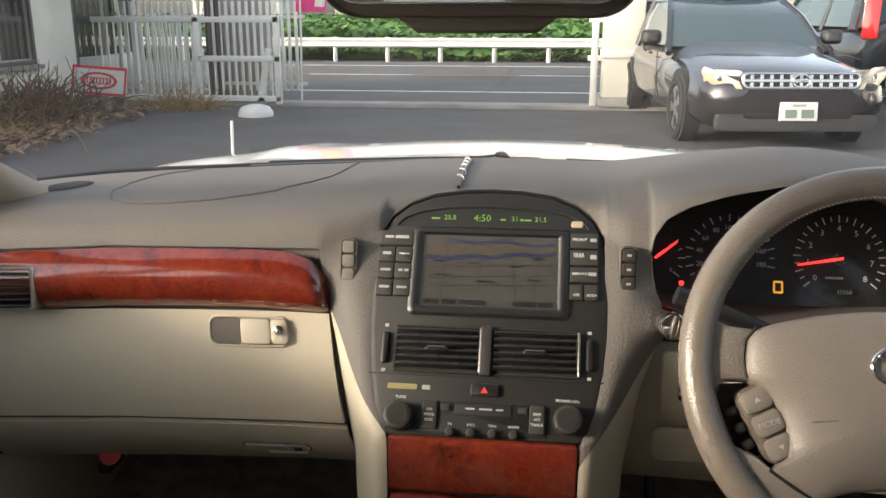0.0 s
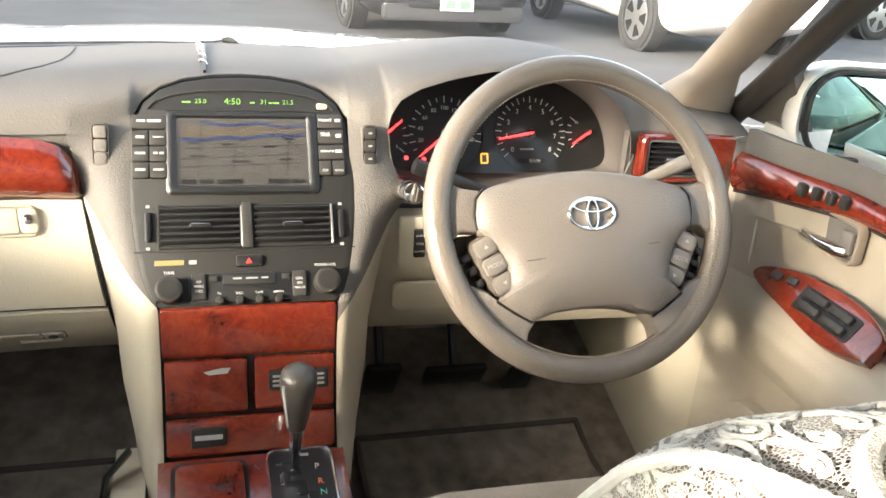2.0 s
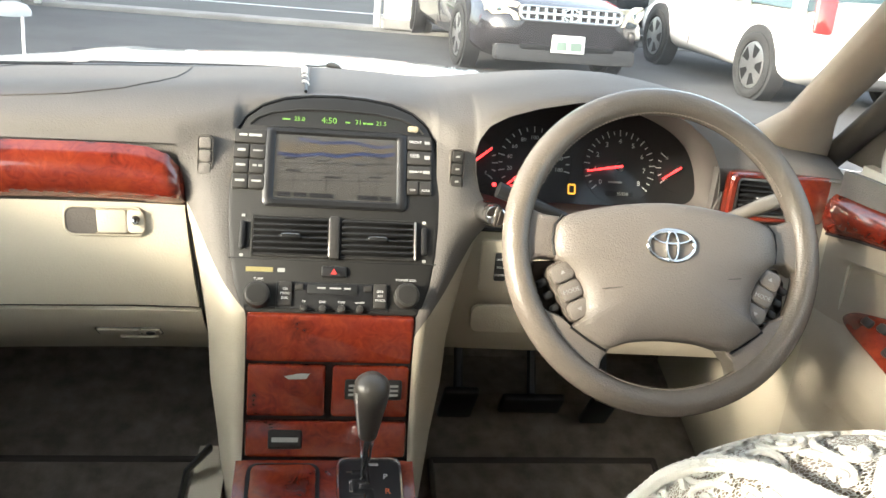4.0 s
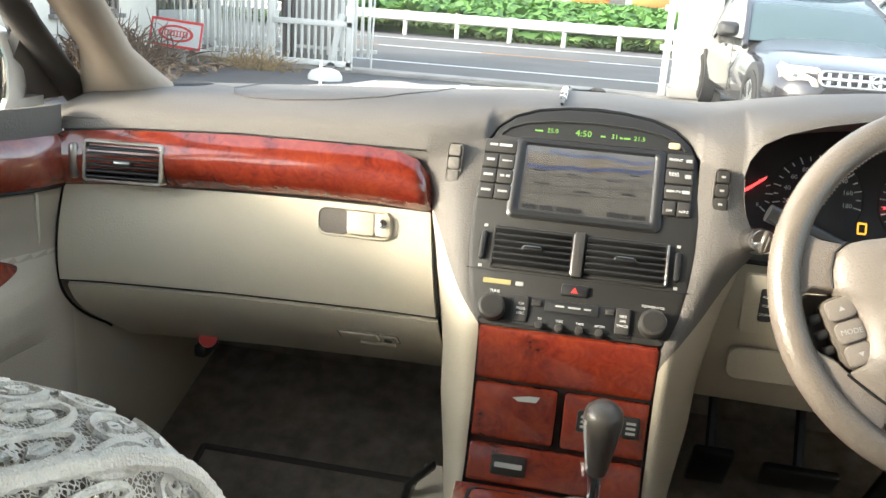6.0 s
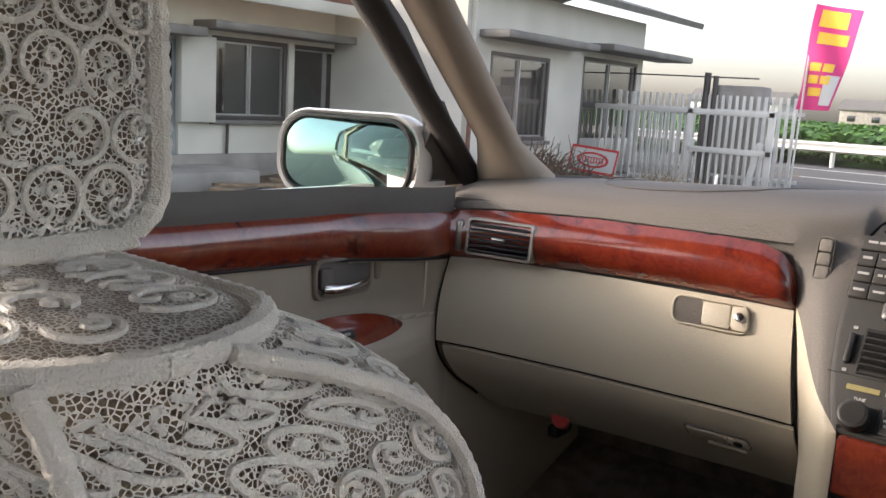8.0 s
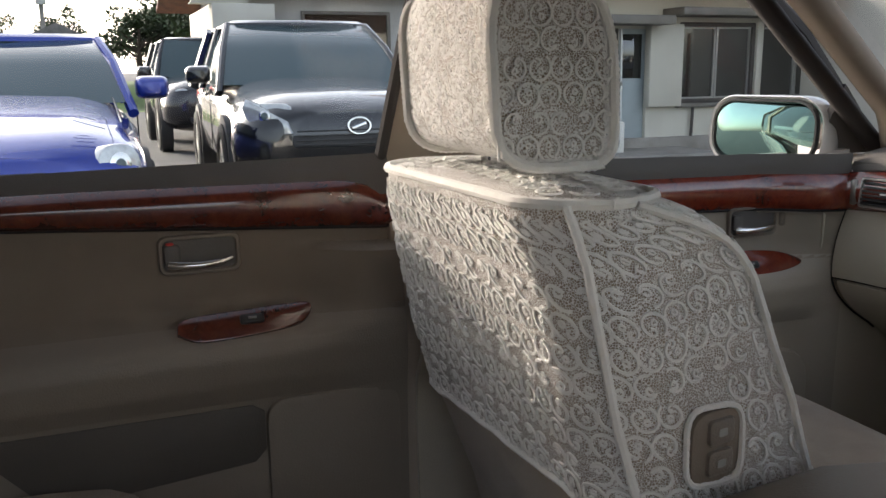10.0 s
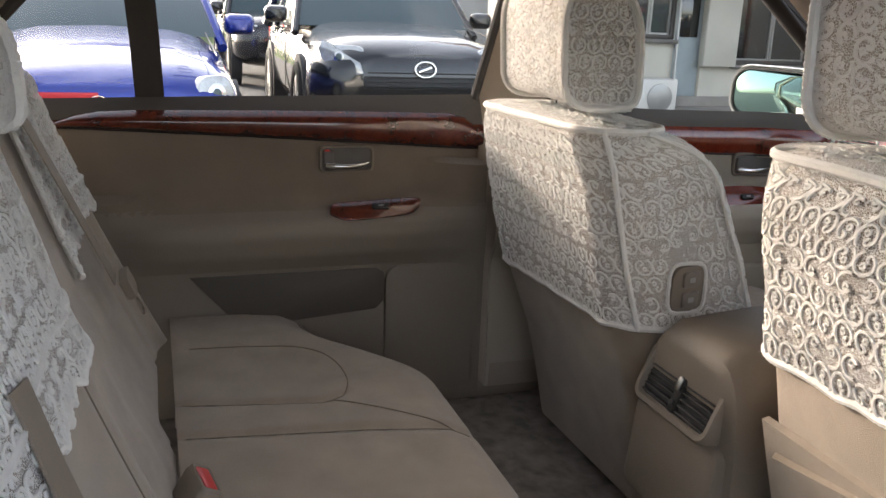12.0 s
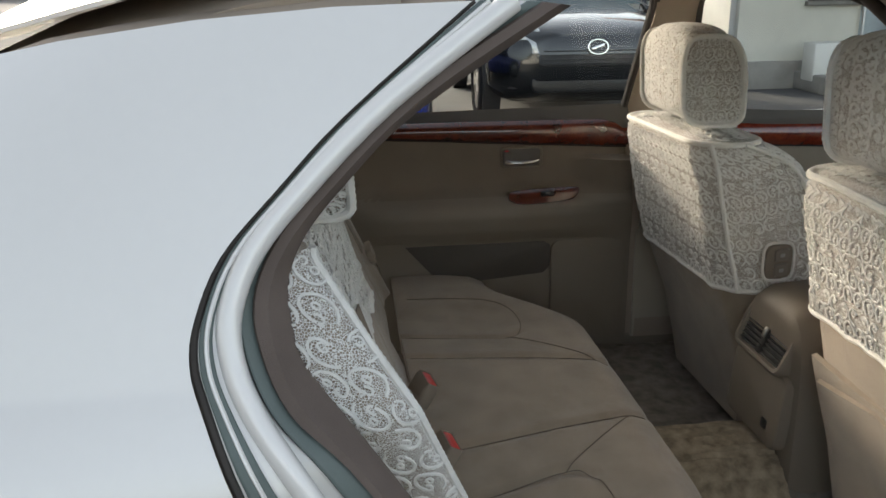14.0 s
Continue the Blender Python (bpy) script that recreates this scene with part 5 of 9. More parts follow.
def front_seat(cx, mirror_x, shift, label, rise=0.0, fwd=0.030):
    """A beige seat; the inner side of the passenger's has two switches. mirror_x turns it round for the other side."""
    seat = thing("front_seat", label, "car seat", "front seats")
    W = lambda v: Vector((cx - (0.009 if mirror_x > 0 and v.z >= 1.02 else 0.0) + mirror_x * v.x * (1.15 if mirror_x > 0 and v.x < 0 and v.z < 1.02 else 1.0), v.y + shift + fwd * sm((v.y - 0.23) / 0.10) * sm((v.z - (0.86 if mirror_x > 0 else 0.70)) / 0.12) * (v.z < 1.03), v.z + rise * sm((v.z - 0.6) / 0.25)))
    # back rest core
    rings = [seat_ring(z) for z in steps(0.36, 0.98, 22)]
    rings += [seat_ring(0.992, inset=0.010), seat_ring(0.997, inset=0.022), [Vector((p.x * 0.45, 0.258 + (p.y - 0.258) * 0.45, 1.0)) for p in seat_ring(1.0)]]
    part("back_rest", loft([[W(p) for p in r] for r in rings]), VELOUR, seat, "beige velour back rest")
    # moulded rear cover with pocket
    def rear_point(u, v):
        z = lerp(0.37, 0.70, v)
        rear, front, hw = seat_section(z)
        return W(Vector((lerp(-hw + 0.03, hw - 0.03, u), rear - 0.003 - 0.004 * math.sin(math.pi * u), z)))
    if mirror_x < 0:
        part("rear_cover", sheet(rear_point, steps(0, 1, 14), steps(0, 1, 10), 0.01), VELOUR, seat, "beige rear cover")
    def pocket_point(u, v):
        z = lerp(0.40, 0.69, v)
        rear, front, hw = seat_section(z)
        w = hw - 0.055
        zz = z - (0.02 * abs(u - 0.5) * 2 if v > 0.95 else 0)
        return W(Vector((lerp(-w, w, u), rear - 0.011 - 0.006 * math.sin(math.pi * u) * (1 - v * 0.4), zz)))
    if mirror_x < 0:
        part("map_pocket", sheet(pocket_point, steps(0, 1, 16), steps(0, 1, 12), 0.008), VELOUR, seat, "beige map pocket")
    # cushion
    crings = []
    for y, hw, zt, zb in ((0.36, 0.22, 0.60, 0.42), (0.38, 0.245, 0.625, 0.40), (0.55, 0.255, 0.600, 0.38), (0.70, 0.255, 0.602, 0.38), (0.80, 0.25, 0.610, 0.38), (0.855, 0.245, 0.606, 0.39), (0.878, 0.238, 0.585, 0.40), (0.888, 0.22, 0.54, 0.42)):
        ring = []
        for a in range(24):
            t = 2 * math.pi * a / 24
            c, s = math.cos(t), math.sin(t)
            x = hw * math.copysign(abs(c) ** 0.5, c)
            zz = (zt + zb) / 2 + (zt - zb) / 2 * math.copysign(abs(s) ** 0.5, s)
            if s > 0.5:
                zz += 0.022 * min(1, (abs(x) / hw) ** 3) - 0.012
            ring.append(W(Vector((x, y, zz))))
        crings.append(ring)
    part("cushion", loft(crings), VELOUR, seat, "beige velour cushion")
    part("base", box(0.40, 0.50, 0.08, Matrix.Translation(W(Vector((0, 0.62, 0.36)))), 0.02), DARKTAUPE, seat)
    # head rest
    hr = part("head_rest", loft([[W(Vector((x, *yz))) for yz in head_profile(x)] for x in steps(-0.116, 0.116, 14)]), VELOUR, seat, "beige head rest under lace")
    for sx in (-1, 1):
        part("post", tube([W(Vector((sx * 0.06, 0.245, 1.0))), W(Vector((sx * 0.06, 0.240, 1.08)))], 0.006, 8), CHROME, hr)
    return seat, W


HEAD_C, HEAD_Z0, HEAD_Z1 = 0.234, 1.036, 1.222


def head_profile(x, grow=0.0):
    """Side outline of the head rest at x, as (y, z): flat foot, domed top."""
    k = 1 - 0.10 * (abs(x) / 0.116) ** 3
    out = []
    hh, hy = (HEAD_Z1 - HEAD_Z0) * k + grow, 0.062 * (1 - 0.06 * (abs(x) / 0.116) ** 2) + grow
    for i in range(28):
        t = 2 * math.pi * i / 28
        c, s = math.cos(t), math.sin(t)
        y = HEAD_C + hy * math.copysign(abs(c) ** 0.55, c) - 0.012 * s
        z = HEAD_Z0 - grow + (hh + grow) * (0.5 + 0.5 * math.copysign(abs(s) ** (0.75 if s > 0 else 0.35), s))
        out.append((y, z))
    return out


def lace_cover(cx, mirror_x, shift, W, label, opening, seed, rumple=0.0, bot=0.700):
    """A knitted lace slip over the upper back rest and one over the head rest."""
    cov = thing("seat_cover", label, "seat cover", "lace seat covers")
    def side_point(s, h):
        z = bot + h
        rg = seat_ring(min(z, 1.0), 0.006)
        p = arc_point(rg, s * length(rg))
        if rumple:
            p += Vector((0, -1, 0)) * rumple * (noise.noise(Vector((p.x * 9, p.z * 11, seed))) + 0.3) + Vector((rumple * 0.6 * noise.noise(Vector((p.y * 12, p.z * 12, seed + 3))), 0, 0))
        z2 = z + 0.006 * noise.noise(Vector((s * 30, seed, 0))) * (1 if h < 0.02 else 0)
        p.z = z2 if z <= 1.0 else z2
        return W(p)
    nper, per = 150, length(seat_ring(0.85, 0.006))
    hgt = 1.002 - bot
    zs_ = steps(bot, bot + hgt, 40)
    run = [0.0]
    for z0_, z1_ in zip(zs_, zs_[1:]):
        run.append(run[-1] + math.hypot(z1_ - z0_, seat_section(z1_)[1] - seat_section(z0_)[1]))
    def even(s, b):
        """The height for a share of the way up, paced by the slope on the front side."""
        z = bot + b
        rear, front, hw = seat_section(min(z, 1.0))
        rg = seat_ring(min(z, 1.0), 0.006)
        w = sm(((arc_point(rg, s * length(rg)).y - rear) / (front - rear) - 0.25) / 0.5)
        return lerp(b, interp(b / hgt * run[-1], list(zip(run, [q - bot for q in zs_]))), w)
    def inside_hole(s, h):
        p = W_inv(side_point(s, h))
        return opening and p.x > 0.15 and ((p.y - 0.350) / 0.029) ** 4 + ((p.z - 0.766) / 0.036) ** 4 < 1.0
    def W_inv(v):
        return Vector(((v.x - cx) * mirror_x, v.y - shift, v.z))
    bm = bmesh.new()
    hs = steps(0, hgt, 26)
    g = [[bm.verts.new(side_point(i / nper, h)) for h in hs] for i in range(nper)]
    for i in range(nper):
        for j in range(len(hs) - 1):
            if opening and inside_hole((i + 0.5) / nper, (hs[j] + hs[j + 1]) / 2):
                continue
            bm.faces.new((g[i][j], g[(i + 1) % nper][j], g[(i + 1) % nper][j + 1], g[i][j + 1]))
    body = part("slip", bm, NET, cov, "white net lace")
    # top sheet
    topring = seat_ring(1.002, 0.006)
    rings = [[W(p) for p in topring]]
    for k, dz in ((0.93, 0.005), (0.8, 0.009), (0.5, 0.012), (0.15, 0.013)):
        rings.append([W(Vector((p.x * k, 0.258 + (p.y - 0.258) * k, 1.002 + dz))) for p in topring])
    part("top_sheet", loft(rings, cap=False), NET, cov)
    def flip_f(f):
        return (lambda a, b: f(a, b)) if mirror_x > 0 else (lambda a, b: f(-a, b))
    cb = bmesh.new()
    if mirror_x > 0:
        fs = lambda a, b: side_point((a / per) % 1.0, even((a / per) % 1.0, b))
    else:
        fs = lambda a, b: side_point((1 - a / per) % 1.0, even((1 - a / per) % 1.0, b))
    keep = (lambda a, b: not near_hole((a / per) % 1.0 if mirror_x > 0 else (1 - a / per) % 1.0, b)) if opening else None
    def near_hole(s, h):
        p = W_inv(side_point(s, h))
        return p.x > 0.15 and ((p.y - 0.350) / 0.038) ** 4 + ((p.z - 0.766) / 0.045) ** 4 < 1.0
    lace_patch(cb, fs, per, hgt - 0.008, seed, keep=keep, thick=1.30)
    ft = (lambda a, b: W(Vector((-0.20 + a, 0.190 + b, 1.001 + 0.012 * (1 - ((a - 0.2) / 0.21) ** 4) * (1 - min(1, abs(b - 0.05) / 0.075) ** 4)))))
    if mirror_x < 0:
        ft0 = ft
        ft = lambda a, b: ft0(0.40 - a, b)
    lace_patch(cb, ft, 0.40, 0.095, seed + 1, lift=0.003, keep=lambda a, b: abs(a - 0.2) < 0.178, thick=1.2)
    part("raised_pattern", cb, CORD, cov, "raised scroll pattern", recalc=False)
    # seams and hems
    hemring = [side_point(i / 120, 0.0) for i in range(121)]
    beads(hemring, 0.0055, cov)
    beads([side_point(i / 120, hgt) + Vector((0, 0, 0.002)) for i in range(121)], 0.0062, cov, "top_seam", 7)
    rl = length(seat_ring(0.85, 0.006))
    for target in ((0.20, 0.0), (-0.20, 0.0)):
        col = []
        for h in steps(0, hgt, 24):
            rear, front, hw = seat_section(bot + h)
            col.append(W(Vector((math.copysign(hw - 0.004, target[0]), rear + 1.15 * hw * hw - 0.036 + 0.006, bot + h))))
        beads(col, 0.0052, cov, "side_seam", 7)
    for sgn in (1, -1):
        col = []
        for h in steps(0, hgt, 24):
            rear, front, hw = seat_section(bot + h)
            col.append(W(Vector((sgn * (hw + 0.008), front - 0.03, bot + h))))
        beads(col, 0.0045, cov, "front_seam")
    if opening:
        mo = []
        for i in range(33):
            a = 2 * math.pi * i / 32
            y = 0.350 + 0.033 * math.copysign(abs(math.cos(a)) ** 0.5, math.cos(a))
            z = 0.766 + 0.040 * math.copysign(abs(math.sin(a)) ** 0.5, math.sin(a))
            rear, front, hw = seat_section(z)
            mo.append(W(Vector((hw + 0.009, y, z))))
        beads(mo, 0.0036, cov, "opening_hem")
    # head rest slip
    hx = 0.122
    bm = loft([[W(Vector((x, *yz))) for yz in head_profile(x, 0.006)] for x in steps(-hx, hx, 16)])
    part("head_slip", bm, NET, cov, "white net lace over the head rest")
    prof = head_profile(0, 0.006)
    pl_ = [Vector((0, y, z)) for y, z in prof]
    per2 = length(pl_)
    def head_point(a, b):
        x = -hx + b
        pr = [Vector((x, y, z)) for y, z in head_profile(x, 0.006)]
        return W(arc_point(pr, (a / per2) * length(pr)))
    cb = bmesh.new()
    fh = head_point if mirror_x < 0 else (lambda a, b: head_point(a, 2 * hx - b))
    lace_patch(cb, fh, per2 * 0.999, 2 * hx, seed + 2, cell=0.0265, thick=1.45)
    for sx in (-1, 1):
        def side_f(a, b, sx=sx):
            return W(Vector((sx * (hx + 0.002), HEAD_C - 0.062 + a, HEAD_Z0 + b)))
        if sx * mirror_x < 0:
            sf = lambda a, b, g=side_f: g(0.124 - a, b)
        else:
            sf = side_f
        lace_patch(cb, sf, 0.124, 0.175, seed + 4 + sx, cell=0.025, keep=lambda a, b: ((a - 0.062) / 0.060) ** 2 + (max(0, b - 0.09) / 0.085) ** 2 < 1)
    part("raised_pattern", cb, CORD, cov, recalc=False)
    for sx in (-1, 1):
        beads([W(Vector((sx * hx, y, z))) for y, z in head_profile(hx, 0.008)] + [W(Vector((sx * hx, *head_profile(hx, 0.008)[0])))], 0.0062, cov, "head_seam", 7)
    return cov


SX = -0.348
seat_l, WL = front_seat(SX, 1, 0.0, "beige velour passenger seat with power switches on its shoulder")
part("switch_plate", slab(rr(0.056, 0.074, 0.018), plane((SX + 0.2262, 0.352, 0.764), (0, 1, 0.1), (0, 0, 1)), -0.004, 0.003, 0.001), DOORVINYL, seat_l, "grey switch plate")
for dz in (0.016, -0.016):
    sw = part("switch", slab(rr(0.030, 0.026, 0.005, cx=0.004, cy=dz), plane((SX + 0.2262, 0.352, 0.764), (0, 1, 0.1), (0, 0, 1)), 0.002, 0.008, 0.003), LEATHER, seat_l)
    part("mark", slab(rr(0.010, 0.008, 0.002, cx=0.004, cy=dz), plane((SX + 0.2262, 0.352, 0.764), (0, 1, 0.1), (0, 0, 1)), 0.008, 0.0085), GREYMARK, sw)
seat_r, WR = front_seat(0.386, -1, 0.018, "beige velour driver seat with map pocket behind", 0.030, 0.036)
lace_cover(SX, 1, 0.0, WL, "white lace slip with scroll pattern on the passenger seat", True, 11)
lace_cover(0.386, -1, 0.018, WR, "rumpled white lace slip with scroll pattern on the driver seat", False, 23, rumple=0.010, bot=0.775)

# ---- rear bench ----
def over(pts, n=4):
    """More points on a line, rounded through."""
    out = []
    k = len(pts)
    for i in range(k - 1):
        p0, p1, p2, p3 = (Vector(pts[max(i - 1, 0)]), Vector(pts[i]), Vector(pts[i + 1]), Vector(pts[min(i + 2, k - 1)]))
        for j in range(n):
            t = j / n
            out.append(0.5 * ((2 * p1) + (-p0 + p2) * t + (2 * p0 - 5 * p1 + 4 * p2 - p3) * t * t + (-p0 + 3 * p1 - 3 * p2 + p3) * t ** 3))
    out.append(Vector(pts[-1]))
    return out


bench = thing("bench_seat", "beige velour rear bench seat with stitched cushions", "car seat")
def cushion_point(x, v):
    """v runs from the foot at the front, over the top, to the crease."""
    ax = abs(x)
    wing = sm((ax - 0.30) / 0.38) * (1 if x < 0 else 0.25)
    well = math.exp(-((ax - 0.39) / 0.15) ** 2)
    yf = 0.018 - 0.17 * wing
    yt = yf - 0.05
    prof = [(0, yf - 0.015, 0.40), (0.10, yf - 0.004, 0.48), (0.18, yf, 0.535), (0.26, yf - 0.014, 0.565), (0.34, yt, 0.580), (0.55, lerp(yt, -0.41, 0.33), 0.582), (1.0, -0.41, 0.575)]
    i = 0
    while i < len(prof) - 2 and v > prof[i + 1][0]:
        i += 1
    t = (v - prof[i][0]) / (prof[i + 1][0] - prof[i][0])
    y, z = lerp(prof[i][1], prof[i + 1][1], t), lerp(prof[i][2], prof[i + 1][2], t)
    z -= 0.022 * well * sm((v - 0.36) / 0.25)
    z -= 0.020 * wing * sm(1 - v) * (v > 0.2)
    for a, b in ((ax, seam_x(y)), (ax, panel_x(y))):
        z -= 0.007 * math.exp(-((a - b) / 0.010) ** 2) * sm((v - 0.18) / 0.1)
    return Vector((x, y, z))


def seam_x(y):
    """The seams that part the middle of the cushion from its sides."""
    return interp(-y, [(0.0, 0.112), (0.41, 0.195)])


def panel_x(y):
    """The inner edge of the stitched panel that one sits on."""
    return interp(-y, [(-0.05, 9), (0.14, 9), (0.145, 0.29), (0.187, 0.268), (0.41, 0.335)])


def on_cushion(x, y, lift=0.0012):
    """The cushion's top at a place of the plan."""
    lo, hi = 0.2, 1.0
    for _ in range(24):
        m_ = (lo + hi) / 2
        if cushion_point(x, m_).y > y:
            lo = m_
        else:
            hi = m_
    return cushion_point(x, lo) + Vector((0, 0, lift))


part("cushion", sheet(cushion_point, steps(-0.68, 0.68, 170), steps(0, 1, 60), 0.03), VELOUR, bench, "beige velour cushion with stitched hollows")
SEAM = material("seat_seam", (0.20, 0.16, 0.12), 0.9)
for sx in (-1, 1):
    part("seam", tube([on_cushion(sx * seam_x(y), y) for y in steps(0.012, -0.40, 30)], 0.0011, 5), SEAM, bench)
    part("seam", tube([on_cushion(sx * lerp(0.113, 0.268, t), lerp(-0.02, -0.187, t)) for t in steps(0, 1, 14)], 0.0010, 5), SEAM, bench)
    part("seam", tube([on_cushion(sx * p.x, p.y) for p in over([(0.335, -0.40, 0), (0.30, -0.29, 0), (0.268, -0.187, 0), (0.29, -0.150, 0), (0.345, -0.135, 0), (0.42, -0.142, 0), (0.48, -0.175, 0), (0.515, -0.24, 0), (0.53, -0.38, 0)], 5)], 0.0010, 5), SEAM, bench)

def back_height(x):
    return 0.510 + 0.055 * sm((x + 0.06) / 0.06)


def back_point(x, v):
    """The back rest: v from the crease (0) to the top (1)."""
    ax = abs(x)
    z = lerp(0.56, 0.56 + back_height(x), v)
    y = -0.405 - 0.030 * sm(-x / 0.30) - 0.200 * v - 0.010 * math.sin(math.pi * v)
    y += 0.012 * sm((x - 0.105) / 0.035) + 0.010 * math.exp(-((ax - 0.185) / 0.05) ** 2) + (0.030 * sm((ax - 0.54) / 0.10) * (1 - 0.6 * v) if x < 0 else 0)
    for a in (0.185, 0.50):
        y -= 0.007 * math.exp(-((ax - a) / 0.010) ** 2)
    if v > 0.92:
        y -= 0.5 * (v - 0.92) ** 1.2
    y -= 0.15 * (max(0, ax - 0.595) / 0.145) ** 1.5
    return Vector((x, y, z))
part("back_rest", sheet(back_point, steps(-0.74, 0.74, 110), steps(0, 1, 26), 0.03), VELOUR, bench, "beige velour back rest")
for sx in (-1, 1):
    for xa in (0.185, 0.50):
        part("seam", tube([back_point(sx * xa, v) + Vector((0, 0.002, 0)) for v in steps(0.04, 0.97, 30)], 0.0010, 5), SEAM, bench)
part("shelf", sheet(lambda x, y: Vector((x, y, 1.03 - 0.10 * max(0, -0.75 - y))), steps(-0.68, 0.68, 10), steps(-1.2, -0.68, 8), 0.02), DARKTAUPE, bench, "dark parcel shelf")

def antimacassar(x0, x1, drop, seed, label, lean=0.0, cell=0.030, thick=1.0):
    """A lace cloth laid over the rear back rest, with a scalloped lower edge."""
    cloth = thing("lace_cloth", label, "lace cloth", "lace cloths on the rear seat")
    w, h = x1 - x0, drop
    def f(a, b):
        x = x0 + a + lean * (1 - a / w) * b / h
        edge = 0.010 * abs(math.sin(math.pi * a / 0.040)) * (1 - min(1, b / 0.03))
        v = 1.0 - (h - b - edge) / back_height(x)
        if v <= 1.0:
            p = back_point(x, max(v, 0))
        else:
            q = back_point(x, 1.0)
            p = q + Vector((0, -(v - 1) * 0.3, 0.02 * (v - 1)))
        return p + Vector((0, (0.016 if lean else 0.010) + 0.004 * noise.noise(Vector((x * 14, b * 10, seed))), 0.004))
    g = sheet(f, steps(0, w, 60), steps(0, h, 30))
    part("net", g, NET, cloth, "white net with scalloped edge")
    cb = bmesh.new()
    lace_patch(cb, lambda a, b: f(w - a, b), w, h, seed, cell=cell, thick=thick)
    part("raised_pattern", cb, CORD, cloth, recalc=False)
    beads([f(a, 0.0) for a in steps(0, w, 90)], 0.004, cloth)
    part("eyelet_band", tube([f(a, 0.055) + Vector((0, 0.002, 0)) for a in steps(0, w, 60)], 0.003, 5), HEM, cloth)
antimacassar(-0.665, -0.16, 0.260, 51, "white scalloped lace cloth over the far rear back rest")
antimacassar(0.105, 0.640, 0.285, 52, "white scalloped lace cloth over the near rear back rest", 0.0, 0.022, 1.0)

BOLSTER = [(0.56, 0.585, -0.345), (0.66, 0.615, -0.363), (0.75, 0.655, -0.397), (0.85, 0.705, -0.434), (0.95, 0.748, -0.471), (1.02, 0.738, -0.515), (1.09, 0.705, -0.56)]


def bolster_edge(z):
    """The forward edge of the padded bolster beside the door opening."""
    return interp(z, [(r[0], r[1]) for r in BOLSTER]), interp(z, [(r[0], r[2]) for r in BOLSTER])


def bolster_ring(z):
    x, y = bolster_edge(z)
    return [Vector((x - 0.035 + px, y - 0.075 + py, z)) for px, py in rr(0.070, 0.150, 0.022, 4)]


part("side_bolster", loft([bolster_ring(z) for z in steps(0.56, 1.09, 26)]), VELOUR, bench, "beige velour bolster beside the door opening")


def bolster_lace():
    """The long lace strip that hangs over the bolster."""
    cloth = thing("lace_cloth", "long white lace strip with large scrolls on the side bolster", "lace cloth", "lace cloths on the rear seat")
    w, h, z0 = 0.125, 0.325, 0.775
    def f(a, b):
        z = z0 + b
        x, y = bolster_edge(z)
        k = a / w
        return Vector((x + 0.006 - 0.016 * max(0, (k - 0.80) / 0.20) ** 2 + 0.002 * noise.noise(Vector((a * 30, b * 18, 4))), y - 0.118 + a, z))
    part("net", sheet(f, steps(0, w, 20), steps(0, h, 40)), NET, cloth, "white net")
    cb = bmesh.new()
    lace_patch(cb, f, w, h, 53, cell=0.031, thick=1.25)
    part("raised_pattern", cb, CORD, cloth, recalc=False)
    beads([f(w, b) for b in steps(0, h, 40)], 0.0045, cloth)
    beads([f(a, 0.0) for a in steps(0, w, 20)], 0.0045, cloth)


bolster_lace()

def belt(pts, w, parent, name="webbing"):
    rows = []
    for i, p in enumerate(pts):
        a, b = Vector(pts[max(i - 1, 0)]), Vector(pts[min(i + 1, len(pts) - 1)])
        d = (b - a).normalized()
        side = d.cross(Vector((0, 1, 0.36))).normalized() * w / 2
        n_ = side.cross(d).normalized() * 0.0012
        p = Vector(p)
        rows.append([p - side + n_, p + side + n_, p + side - n_, p - side - n_])
    return part(name, loft(rows), BELT, parent, "beige belt webbing")
for bx, tipx, nm in ((-0.56, -0.50, "beige rear seat belt hanging with chrome tongue"), (0.10, 0.19, "beige centre seat belt lying against the back rest")):
    sb = thing("seat_belt", nm, "seat belt", "rear seat belts")
    if bx < 0:
        pts = [(-0.290, -0.665, 1.080), (-0.300, -0.605, 1.045), (-0.325, -0.578, 0.979), (-0.362, -0.548, 0.896), (-0.372, -0.525, 0.839), (-0.378, -0.503, 0.786), (-0.380, -0.488, 0.750)]
    else:
        pts = [(0.395, -0.512, 0.92), (0.408, -0.491, 0.859), (0.412, -0.479, 0.825), (0.414, -0.463, 0.782)]
    belt(pts, 0.047, sb)
    e = Vector(pts[-1])
    way = (Vector(pts[-1]) - Vector(pts[-3])).normalized()
    side = way.cross(Vector((0, 1, 0.35))).normalized()
    mb_ = plane(e + way * 0.012 + Vector((0, 0.014, 0.005)), side, -way)
    body_ = part("tongue_body", slab(rr(0.064, 0.036, 0.010), mb_, -0.006, 0.008, 0.004), BELT, sb, "beige plastic tongue body")
    part("slot", slab(rr(0.050, 0.005, 0.002, cy=0.010), mb_, 0.007, 0.0085), DARKTAUPE, body_)
    part("tongue", frame_ring(rr(0.024, 0.040, 0.004, cy=-0.034), rr(0.013, 0.018, 0.003, cy=-0.040), mb_, -0.001, 0.002), CHROME, sb, "chrome belt tongue")
